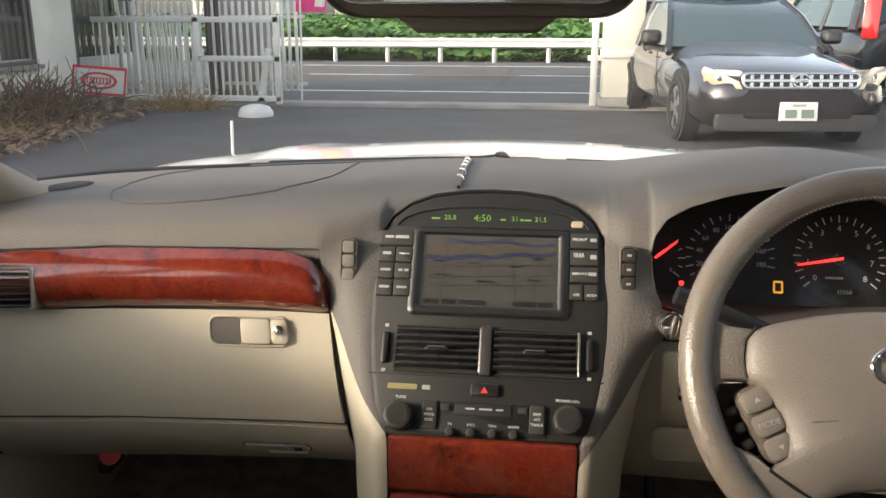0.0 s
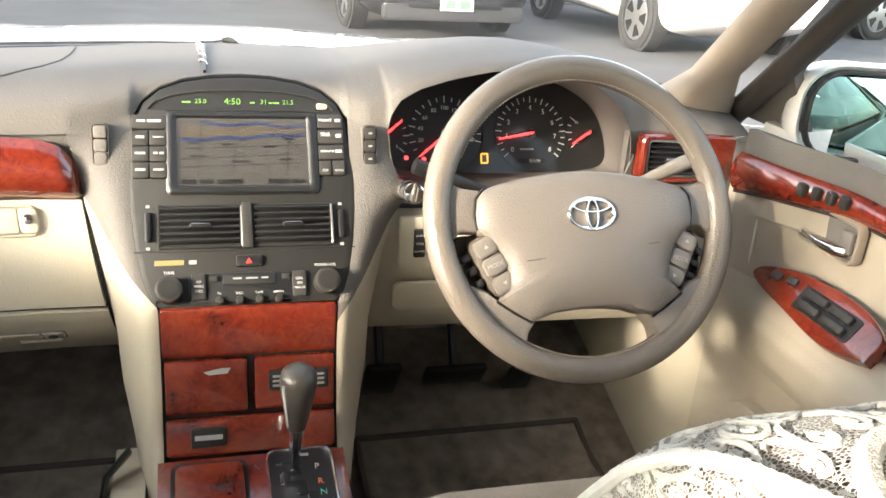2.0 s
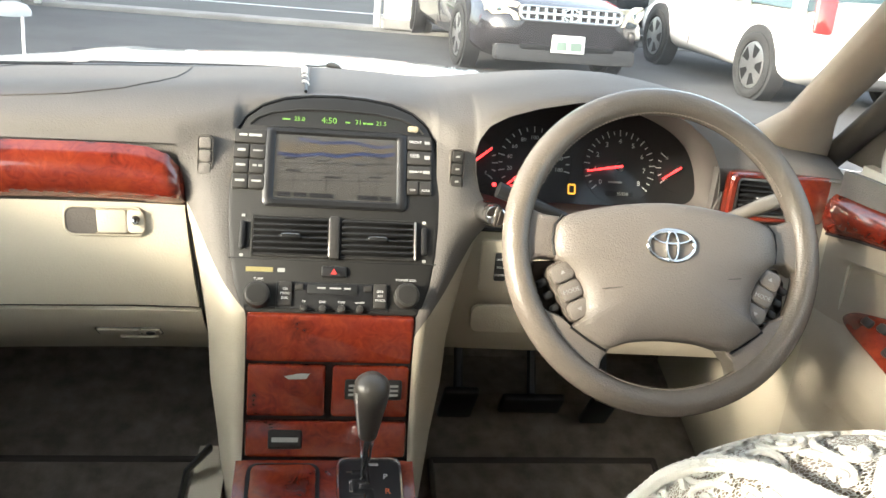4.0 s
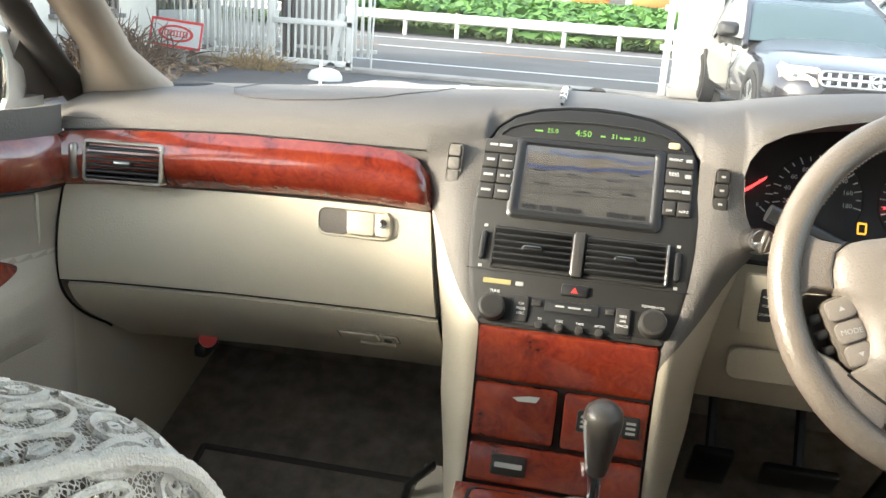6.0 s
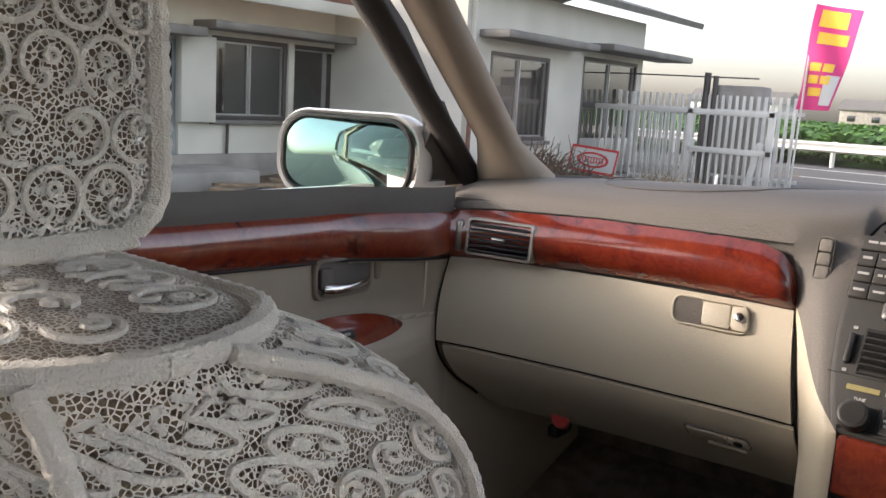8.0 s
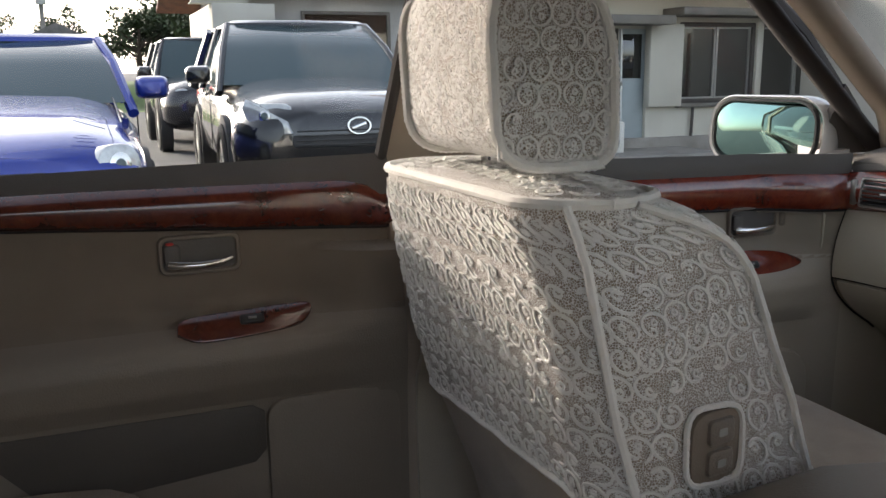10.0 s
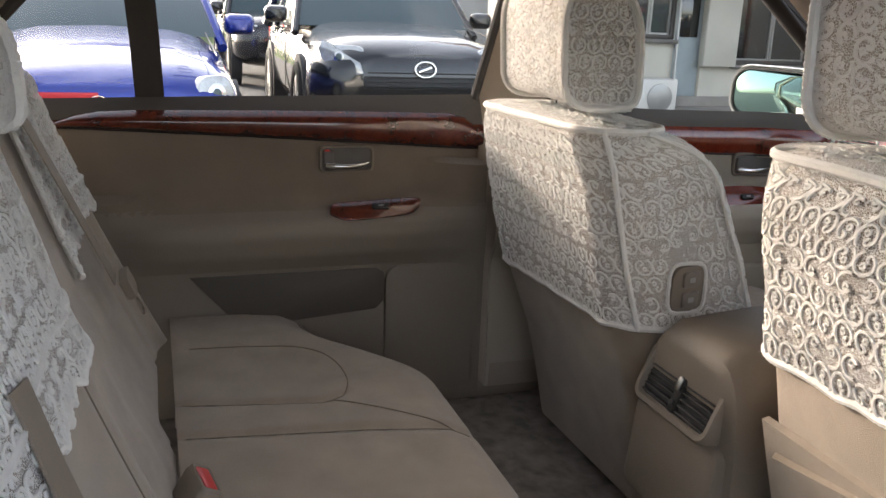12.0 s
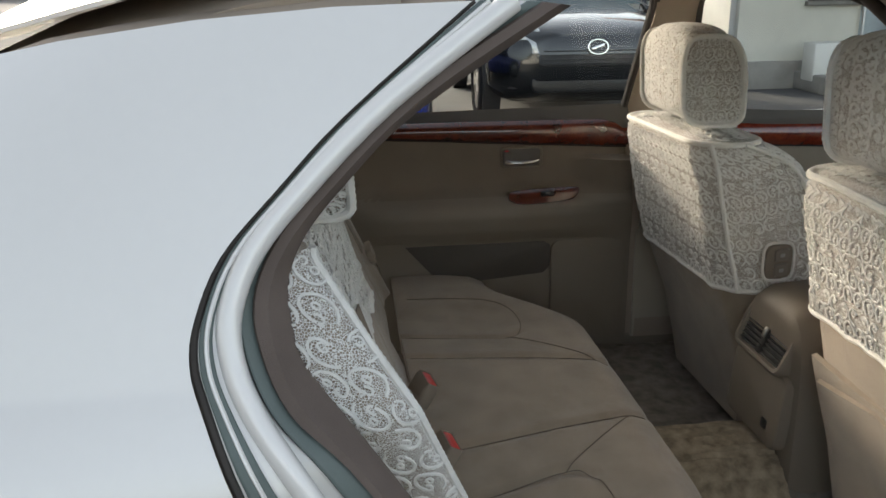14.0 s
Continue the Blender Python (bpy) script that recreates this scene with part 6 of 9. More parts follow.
for x, y, z in ((0.215, -0.385, 0.590), (0.020, -0.400, 0.606)):
    bk = thing("belt_buckle", "beige belt buckle with red release button on the rear seat", "belt buckle", "belt buckles")
    m = Matrix.Translation((x, y, z - 0.012)) @ pose(0, 0, 0, -30, 6, 12)
    part("housing", box(0.060, 0.030, 0.066, m, 0.007), BELT, bk)
    part("release_button", box(0.046, 0.018, 0.008, m @ pose(0, 0.002, 0.031), 0.003), REDPLASTIC, bk, "red release button")
    part("button_frame", frame_ring(rr(0.056, 0.027, 0.006), rr(0.046, 0.018, 0.003), m @ pose(0, 0.001, 0.030), 0.0, 0.005, 0.002), BELT, bk)

# ---- lace-covered rear head rest ----
def rear_head(cx, cy, z0, label):
    """A low rounded head rest on the rear bench, under a net slip with raised pattern."""
    hr_ = part("head_rest", loft([[Vector((cx + x, cy + (y - HEAD_C) * 0.85, z0 + (z - HEAD_Z0) * 0.52)) for y, z in head_profile(x)] for x in steps(-0.108, 0.108, 12)]), VELOUR, bench, "beige head rest")
    cov = thing("head_rest_cover", label, "head rest cover", "lace cloths on the rear seat")
    hx = 0.114
    put = lambda v: Vector((cx + v.x, cy + (v.y - HEAD_C) * 0.85, z0 + (v.z - HEAD_Z0) * 0.52))
    part("slip", loft([[put(Vector((x, *yz))) for yz in head_profile(x, 0.006)] for x in steps(-hx, hx, 14)]), NET, cov, "white net lace")
    ring0 = [put(Vector((0, y, z))) for y, z in head_profile(0, 0.006)]
    per = length(ring0)
    def top_f(a, b):
        x = hx - b
        ring = [put(Vector((x, y, z))) for y, z in head_profile(x, 0.006)]
        return arc_point(ring, (a / per) * length(ring))
    cb = bmesh.new()
    lace_patch(cb, top_f, per * 0.999, 2 * hx, 71, cell=0.028, thick=1.3)
    for sx in (-1, 1):
        g = lambda a, b, sx=sx: put(Vector((sx * (hx + 0.002), HEAD_C - 0.062 + (a if sx > 0 else 0.124 - a), HEAD_Z0 + b)))
        lace_patch(cb, g, 0.124, 0.175, 75 + sx, cell=0.027, keep=lambda a, b: ((a - 0.062) / 0.058) ** 2 + (max(0, b - 0.09) / 0.08) ** 2 < 1, thick=1.3)
    part("raised_pattern", cb, CORD, cov, recalc=False)
    for sx in (-1, 1):
        pr = [put(Vector((sx * hx, y, z))) for y, z in head_profile(hx, 0.008)]
        beads(pr + pr[:1], 0.0062, cov, "head_seam", 7)
rear_head(0.375, -0.572, 1.072, "white lace slip on the near rear head rest")

# ---- doors ----
def door_x(y, z, front):
    """How far out the inner door trim stands, by height; the front door turns in towards the dashboard."""
    x = interp(z, [(0.34, 0.690), (0.50, 0.690), (0.60, 0.695), (0.655, 0.690), (0.69, 0.668), (0.73, 0.660), (0.755, 0.668), (0.785, 0.715), (0.80, 0.728), (0.885, 0.735), (0.95, 0.735), (0.975, 0.748), (1.0, 0.765)])
    if front:
        k = sm((y - 0.965) / 0.12)
        x = lerp(x, 0.676, k if z < 0.86 else sm((y - 0.90) / 0.18))
    else:
        k = sm((y - 0.06) / 0.14) * (1 if z < 0.87 else 0)
        x = lerp(x, 0.680, k * 0.8)
        k2 = sm((-0.40 - y) / 0.12) * (1 if z < 0.80 else 0)
        x = lerp(x, 0.69, k2)
    return x


def door(sx, front, label, y0, y1):
    d = thing("door_%d" % (1 + len([o for o in scene.objects if o.name.startswith("door_")])), label, "car door", "doors", "structure")
    def trim(name, mat, ya, yb, za, zb, proud=0.0, lab="", ny=40, nz=14, bulge=0.0, fz=None):
        def fn(u, v):
            y = lerp(ya, yb, u)
            lo, hi = (za(y) if callable(za) else za), (zb(y) if callable(zb) else zb)
            z = lerp(lo, hi, v)
            return Vector((sx * (door_x(y, z, front) - proud - bulge * math.sin(math.pi * v) ** 0.6), y, z))
        bm = sheet(fn, steps(0, 1, ny), steps(0, 1, nz), 0.012)
        return part(name, bm, mat, d, lab)
    if front:
        wt = lambda y: interp(y, [(0.27, 0.934), (0.64, 0.932), (0.877, 0.931), (0.968, 0.937), (1.064, 0.942), (1.10, 0.940)]) if sx > 0 else interp(y, [(0.27, 0.958), (0.64, 0.936), (0.85, 0.932), (1.10, 0.931)])
        wb = lambda y: interp(y, [(0.27, 0.900), (0.64, 0.900), (0.867, 0.900), (0.955, 0.899), (1.047, 0.894), (1.10, 0.884)]) if sx > 0 else interp(y, [(0.27, 0.890), (0.64, 0.880), (0.85, 0.871), (1.10, 0.864)])
    else:
        wt = lambda y: interp(y, [(-0.60, 0.943), (-0.585, 0.950), (-0.56, 0.958), (-0.52, 0.964), (-0.45, 0.967), (-0.20, 0.967), (0.16, 0.963), (0.195, 0.955), (0.21, 0.940)])
        wb = lambda y: interp(y, [(-0.60, 0.938), (-0.45, 0.931), (-0.26, 0.921), (0.0, 0.905), (0.21, 0.892)])
    trim("sill_trim", TAUPE if front else DARKTAUPE, y0, y1, lambda y: wt(y) - 0.004, lambda y: wt(y) + (0.032 if sx > 0 else 0.036) if front else interp(y, [(-0.60, 0.986), (-0.30, 0.992), (0.21, 0.999)]), 0.0, "dark vinyl window sill trim", nz=6)
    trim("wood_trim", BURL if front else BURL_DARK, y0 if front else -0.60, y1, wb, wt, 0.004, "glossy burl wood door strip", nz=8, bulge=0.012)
    # front doors take the lit copies of cloth and vinyl, rear the darker ones
    trim("cloth_panel", FRONTCLOTH_LIT if front else DOORCLOTH, y0, y1, 0.775, lambda y: wb(y) + 0.004, 0.0, "beige cloth door panel")
    trim("armrest", FRONTVINYL_LIT if front else DOORVINYL, y0, y1, 0.655, 0.783, 0.0, "beige padded arm rest", nz=18)
    trim("lower_panel", FRONTVINYL_LIT if front else DOORVINYL, y0, y1, 0.36, 0.66, 0.0, "beige lower door panel")
    part("trim_seam", tube([Vector((sx * (door_x(y, wb(y) + 0.002, front) - 0.004), y, wb(y) - 0.001)) for y in steps(y0, y1, 30)], 0.0025, 5), DEEP, d)
    # handle cup and lever
    hy, hz = (0.925 if sx < 0 else 0.952, 0.845 if sx < 0 else 0.876) if front else (-0.055, 0.872)
    mh = plane((sx * (door_x(hy, hz, front) - 0.001), hy, hz), (0, -sx, 0), (0, 0, 1))
    hd = part("handle_cup", frame_ring(rr(0.112, 0.056, 0.012), rr(0.100, 0.044, 0.009), mh, -0.006, 0.006, 0.002), DOORVINYL, d, "recessed handle cup")
    part("recess", slab(rr(0.102, 0.046, 0.009), mh, -0.004, 0.0015), TAUPE, hd)
    fw = -sx
    part("lever", tube([mh @ Vector((fw * u, v, w)) for u, v, w in ((-0.040, -0.012, 0.006), (-0.030, -0.013, 0.013), (0.0, -0.014, 0.014), (0.030, -0.011, 0.014), (0.044, -0.007, 0.010))], [0.008, 0.0075, 0.006, 0.005, 0.003], 10), CHROME, hd, "chrome pull lever")
    part("lever_root", box(0.022, 0.030, 0.010, mh @ pose(-fw * 0.038, 0.001, 0.006), 0.004), TAUPE, hd)
    if front:
        part("lock_knob", box(0.014, 0.030, 0.010, mh @ pose(fw * 0.067, 0.002, 0.004), 0.005), DOORVINYL, d, "small lock tab")
    else:
        part("lock_lever", box(0.012, 0.010, 0.008, mh @ pose(-fw * 0.040, 0.014, 0.004), 0.003), REDPLASTIC, hd, "red edged lock lever")
    # switch panel
    if front:
        sw_pts = [(0.775, 0.0), (0.80, 0.032), (0.86, 0.042), (0.95, 0.036), (1.0, 0.018), (1.004, 0.004), (0.95, -0.008), (0.86, -0.016), (0.80, -0.012)]
        if sx > 0:
            sw_pts = [(0.795, -0.014), (0.80, 0.022), (0.86, 0.040), (0.95, 0.036), (1.0, 0.024), (1.03, 0.010), (1.025, -0.006), (0.95, -0.018), (0.86, -0.028)]
        zc = 0.764 if sx < 0 else 0.786
    else:
        sw_pts = [(-0.097, 0.0), (-0.085, 0.016), (0.0, 0.020), (0.06, 0.022), (0.092, 0.020), (0.085, 0.004), (0.05, -0.006), (-0.06, -0.012)]
        zc = 0.758
    cyy = sum(p[0] for p in sw_pts) / len(sw_pts)
    mo = plane((sx * (0.684 if front else 0.683), 0, zc if front else 0.770), (0, -sx, 0), (sx * 0.62, 0, 0.78))
    outline = [(-sx * a, b * (1.0 if front else 1.35)) for a, b in sw_pts]
    outline = [(p.x, p.y) for p in over([(a, b, 0) for a, b in outline + outline[:1]], 4)[:-1]]
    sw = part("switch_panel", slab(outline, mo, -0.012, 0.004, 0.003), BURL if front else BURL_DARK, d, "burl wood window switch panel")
    if front and sx > 0:
        for i, (a, b) in enumerate(((0.99, 0.013), (0.962, 0.018))):
            part("switch", box(0.020, 0.012, 0.006, mo @ pose(-sx * a, b, 0.006), 0.003), BUTTON, sw)
        part("switch_bed", slab(rr(0.105, 0.034, 0.004, cx=-sx * 0.885, cy=0.008), mo, 0.002, 0.0052), BLACK, sw)
        for i in range(4):
            part("switch", box(0.040, 0.012, 0.009, mo @ pose(-sx * (0.862 + 0.046 * (i % 2)), 0.0 + 0.016 * (i // 2), 0.008), 0.003), BUTTON, sw)
        for i in range(4):
            part("memory_key", box(0.013, 0.018, 0.010, plane((sx * (door_x(0.985 - 0.018 * i, 0.92, True) - 0.018), 0.985 - 0.018 * i, 0.922), (0, -sx, 0), (0, 0, 1)), 0.003), BUTTON, d, "small memory key")
    else:
        part("switch", box(0.034, 0.014, 0.008, mo @ pose(-sx * cyy, 0.010, 0.007), 0.003), BUTTON, sw)
        part("switch_light", box(0.012, 0.004, 0.002, mo @ pose(-sx * cyy, 0.010, 0.0115), 0.001), SILVER, sw)
    # pocket
    if front:
        mp = plane((sx * 0.683, 0.80, 0.50), (0, -sx, 0), (0, 0, 1))
        part("pocket", slab(rr(0.46, 0.22, 0.06), mp, -0.01, 0.012, 0.008), FRONTVINYL_LIT, d, "door pocket")
    else:
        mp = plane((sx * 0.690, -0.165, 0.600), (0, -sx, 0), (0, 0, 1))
        # no opening is cut: a dark slab puts the pocket's shade into colour
        part("pocket_shade", slab([(-sx * a, b) for a, b in ((-0.205, 0.052), (0.165, 0.052), (0.182, 0.040), (0.182, -0.018), (0.165, -0.036), (-0.06, -0.055), (-0.12, -0.045))], mp, -0.012, 0.004, 0.002), DARKTAUPE, d, "dark slab standing in for the shade in the map pocket")
        part("speaker_panel", slab(rr(0.205, 0.290, 0.03), plane((sx * 0.688, 0.122, 0.512), (0, -sx, 0), (0, 0, 1)), -0.01, 0.006, 0.004), DOORVINYL, d, "beige carpeted lower corner")
    return d


door_fl = door(-1, True, "front passenger door with cream trim and burl wood strip, shut", 0.255, 1.10)
door_fr = door(1, True, "driver door with cream trim, burl wood and window switches, shut", 0.255, 1.10)
door_rl = door(-1, False, "rear passenger door with beige cloth and dark burl wood, shut", -0.64, 0.235)


def tumble(z, base=0.775, k=0.40):
    return base - k * (z - 0.98)


WIN_REAR = [(-0.702, 1.000), (-0.702, 1.084), (-0.655, 1.130), (-0.604, 1.182), (-0.53, 1.235), (-0.457, 1.280), (-0.342, 1.321), (-0.169, 1.342), (0.012, 1.346), (0.206, 1.335), (0.245, 1.31), (0.252, 1.25), (0.225, 0.975)]
WIN_FRONT = [(0.405, 0.965), (0.372, 1.25), (0.372, 1.300), (0.395, 1.322), (0.45, 1.326), (0.524, 1.319), (0.642, 1.300), (0.773, 1.263), (0.868, 1.228), (0.98, 1.165), (1.10, 1.075), (1.20, 0.985), (1.15, 0.955)]
for sx, dd, wn_, lab in ((-1, door_fl, WIN_FRONT, "window"), (-1, door_rl, WIN_REAR, "window"), (1, door_fr, WIN_FRONT, "window")):
    bm = bmesh.new()
    vs = [bm.verts.new((sx * tumble(z, 0.785), y, z)) for y, z in wn_]
    bm.faces.new(vs)
    pane = part("window_pane", bm, TINTGLASS, dd, "clear side window", smooth=False)
    pane.visible_shadow = False
    part("window_seal", tube([(sx * (tumble(z) - 0.004), y, z) for y, z in wn_], 0.010, 8), RUBBER, dd, "dark rubber window seal")
    part("window_frame", tube([(sx * (tumble(z) + 0.002), y + (0.012 if y > 0.24 and wn_ is WIN_REAR else 0), z + (0.016 if z > 1.05 else 0)) for y, z in wn_[1:-1]], 0.017, 8), RUBBER, dd)
part("quarter_bar", loft([[Vector((-tumble(z) + dx, y + dy, z)) for dx, dy in ((-0.014, -0.026), (0.012, -0.026), (0.012, 0.026), (-0.014, 0.026))] for y, z in ((-0.425, 0.975), (-0.430, 1.10), (-0.440, 1.26), (-0.442, 1.30))]), RUBBER, door_rl, "dark upright bar of the quarter window")

# ---- mirrors ----
for sx, dd in ((-1, door_fl), (1, door_fr)):
    c = Vector((sx * 0.866, 1.068, 0.996))
    mm = plane(c, Vector((1, -0.28 * sx, 0)), Vector((0, 0.04, 1)))
    hs = part("door_mirror", loft([[mm @ Vector((x, y, d)) for x, y in rr(0.258 * s, 0.142 * s2, 0.056 * s2, 6)] for d, s, s2 in ((-0.045, 0.80, 0.76), (-0.043, 0.88, 0.86), (0.002, 0.92, 0.89), (0.004, 0.93, 0.90), (0.010, 0.97, 0.96), (0.004, 1.0, 1.0), (-0.03, 1.0, 1.0), (-0.065, 0.94, 0.92), (-0.090, 0.74, 0.66))]), PEARL, dd, "pearl white mirror housing")
    part("mirror_glass", slab(rr(0.218, 0.114, 0.042, 6), mm @ pose(0, 0, -0.012, 1, -sx * 10.0, 0), 0.0, 0.006, 0.001), MIRRORGLASS, hs, "greenish mirror glass")
    part("mirror_rim", frame_ring(rr(0.232, 0.126, 0.048, 6), rr(0.218, 0.114, 0.042, 6), mm, 0.004, 0.016, 0.003), BLACK, hs)
    part("mirror_foot", loft([[Vector((sx * x, y, z + dz)) for y, dz in ((1.10, -0.02), (1.17, -0.02), (1.17, 0.02), (1.10, 0.02))] for x, z in ((0.75, 0.945), (0.80, 0.95), (0.83, 0.955))]), PEARL, hs)
    part("sail_cover", loft([[Vector((sx * (tumble(z) - dx), y, z)) for y, z in ((1.10, 0.955), (1.28, 0.955), (1.20, 1.02), (1.11, 1.09))] for dx in (0.0, 0.016)]), TAUPE, dd, "taupe mirror sail cover")

# ---- body shell ----
shell = thing("cabin_shell", "pearl white sedan body with beige lined cabin", "car", kind="structure")
def roof_edge_y(y):
    return interp(y, [(-0.95, 0.50), (-0.70, 0.55), (-0.3, 0.575), (0.3, 0.582), (0.7, 0.570), (0.95, 0.54)])
def lining(u, y):
    w = roof_edge_y(y)
    x = lerp(-w, w, u)
    z = interp(y, [(-1.05, 1.20), (-0.85, 1.285), (-0.6, 1.345), (-0.2, 1.385), (0.2, 1.392), (0.6, 1.375), (0.85, 1.335), (1.0, 1.29)]) - 0.045 * (abs(x) / w) ** 3
    return Vector((x, y, z))
part("roof_lining", sheet(lining, steps(0, 1, 24), steps(-1.05, 0.90, 30), 0.01), LINING, shell, "beige fabric roof lining")
part("roof_skin", sheet(lambda u, y: lining(u, y) * 1.0 + Vector((0, 0, 0.045)), steps(0, 1, 24), steps(-1.05, 0.92, 30), 0.005), PEARL, shell, "pearl white roof")
mgr = lambda x, y: plane((x, y, lining(0.5 + x / 2 / roof_edge_y(y), y).z - 0.004), (1, 0, 0), (0, -1, 0))
part("grab_handle", tube([(-0.535, y, 1.325 + dz) for y, dz in ((0.50, 0.0), (0.53, -0.022), (0.60, -0.028), (0.67, -0.022), (0.70, -0.006))], 0.009, 8), DOORVINYL, shell, "beige grab handle")
visor = part("sun_visor", slab(rr(0.36, 0.15, 0.03), plane((-0.33, 0.80, 1.335), (1, 0, 0), (0, -1, 0.30)), -0.008, 0.010, 0.006), LINING, shell, "folded beige sun visor")
part("visor_mirror_lid", slab(rr(0.15, 0.07, 0.01), plane((-0.33, 0.80, 1.325), (1, 0, 0), (0, -1, 0.30)), 0.0, 0.006, 0.002), DOORVINYL, visor)
part("sun_visor", slab(rr(0.36, 0.15, 0.03), plane((0.33, 0.80, 1.335), (1, 0, 0), (0, -1, 0.30)), -0.008, 0.010, 0.006), LINING, shell, "folded beige sun visor")


def band(name, edge_a, edge_b, mat, label="", thick=0.012, n=1):
    """A strip of trim between two lines of as many points."""
    rows = [[Vector(a).lerp(Vector(b), t) for t in steps(0, 1, 6)] for a, b in zip(edge_a, edge_b)]
    bm = bmesh.new()
    g = [[bm.verts.new(p) for p in r] for r in rows]
    for i in range(len(g) - 1):
        for j in range(len(g[0]) - 1):
            bm.faces.new((g[i][j], g[i + 1][j], g[i + 1][j + 1], g[i][j + 1]))
    ob = part(name, bm, mat, shell, label)
    so = ob.modifiers.new("thickness", 'SOLIDIFY')
    so.thickness, so.offset = thick, 0
    return ob


for sx in (-1, 1):
    # roof rail over the windows
    rail_y = [-0.46, -0.342, -0.169, 0.012, 0.206, 0.30, 0.40, 0.524, 0.642, 0.773, 0.868]
    rail_z = [1.285, 1.330, 1.352, 1.356, 1.346, 1.342, 1.338, 1.330, 1.312, 1.276, 1.243]
    lo = over([(sx * (tumble(z) - 0.010), y, z) for y, z in zip(rail_y, rail_z)])
    hi = over([(sx * (roof_edge_y(y) - 0.03), y, lining(0.03, y).z - 0.004) for y in rail_y])
    band("roof_rail", lo, hi, LINING, "beige roof rail trim")
    # B pillar
    if sx < 0:
        rows = []
        for z in steps(0.36, 1.35, 24):
            a = interp(z, [(0.36, 0.235), (0.95, 0.222), (1.25, 0.262), (1.35, 0.235)])
            b = interp(z, [(0.36, 0.42), (0.95, 0.405), (1.25, 0.372), (1.35, 0.41)])
            x = tumble(z) - 0.012 if z > 0.96 else interp(z, [(0.36, 0.70), (0.90, 0.72), (0.96, 0.765)])
            rows.append([Vector((sx * (x + 0.03), a, z)), Vector((sx * (x + 0.006), a + 0.004, z)), Vector((sx * (x - 0.012), a + 0.03, z)), Vector((sx * (x - 0.012), b - 0.03, z)), Vector((sx * (x + 0.006), b - 0.004, z)), Vector((sx * (x + 0.03), b, z))])
        part("middle_pillar", loft(rows), LINING, shell, "beige middle pillar trim")
    else:
        rows = []
        for z in steps(0.36, 1.35, 24):
            a, b = 0.255, 0.40
            x = tumble(z) - 0.012 if z > 0.96 else interp(z, [(0.36, 0.70), (0.90, 0.72), (0.96, 0.765)])
            rows.append([Vector((sx * (x + 0.03), a, z)), Vector((sx * (x - 0.012), a + 0.03, z)), Vector((sx * (x - 0.012), b - 0.03, z)), Vector((sx * (x + 0.03), b, z))])
        part("middle_pillar", loft(rows), LINING, shell, "beige middle pillar trim")
    # A pillar
    ring = lambda c, w, h, tw: [Vector(c) + Vector((sx * (math.cos(a) * w * math.cos(tw) - math.sin(a) * h * math.sin(tw)), math.cos(a) * w * math.sin(tw) * 1.0 + math.sin(a) * h * math.cos(tw), 0)) for a in [2 * math.pi * k / 16 for k in range(16)]]
    pl_rows = []
    for t in steps(-0.12, 1.05, 14):
        c = Vector((sx * 0.678, 1.285, 0.96)).lerp(Vector((sx * 0.552, 0.74, 1.318)), t)
        flare = 0.065 * max(0, 0.20 - t) / 0.3
        pl_rows.append(ring(c, 0.050 + flare, 0.034 + flare, radians(50)))
    part("front_pillar", loft(pl_rows), LINING, shell, "beige windscreen pillar trim")
    pl_rows = []
    for t in steps(-0.1, 1.05, 10):
        c = Vector((sx * 0.748, 1.245, 0.96)).lerp(Vector((sx * 0.622, 0.72, 1.312)), t)
        pl_rows.append(ring(c, 0.030, 0.022, radians(60)))
    part("pillar_seal", loft(pl_rows), RUBBER, shell, "dark door frame at the pillar")
    # C pillar lining
    yy = [(-0.70, 0.985), (-0.715, 1.084), (-0.670, 1.130), (-0.615, 1.190), (-0.54, 1.244), (-0.457, 1.292)]
    a = over([(sx * (tumble(z) - 0.016), y, z) for y, z in yy])
    b = over([(sx * 0.60, -1.05, 0.99), (sx * 0.585, -1.02, 1.09), (sx * 0.565, -0.98, 1.15), (sx * 0.55, -0.90, 1.22), (sx * 0.545, -0.80, 1.275), (sx * 0.55, -0.46, 1.318)])
    band("rear_pillar", a, b, LINING, "beige rear pillar trim")

# windscreen and rear window
wsc = part("windscreen", sheet(lambda u, v: Vector((lerp(-1, 1, u) * lerp(0.775, 0.575, v), lerp(screen_base(lerp(-0.775, 0.775, u)) + 0.018, 0.86 - 0.06 * (2 * u - 1) ** 2, v), lerp(0.938, 1.345, v))), steps(0, 1, 24), steps(0, 1, 8)), GLASS, shell, "clear windscreen")
wsc.visible_shadow = False
rwn = part("rear_window", sheet(lambda u, v: Vector((lerp(-1, 1, u) * lerp(0.60, 0.55, v), lerp(-1.50, -0.98, v), lerp(1.0, 1.265, v))), steps(0, 1, 8), steps(0, 1, 6)), TINTGLASS, shell, "clear rear window")
rwn.visible_shadow = False
part("screen_edge", tube([Vector((x, screen_base(x) + 0.004, 0.9465)) for x in steps(-0.77, 0.77, 48)], 0.0055, 8), BLACK, shell, "black windscreen edge")

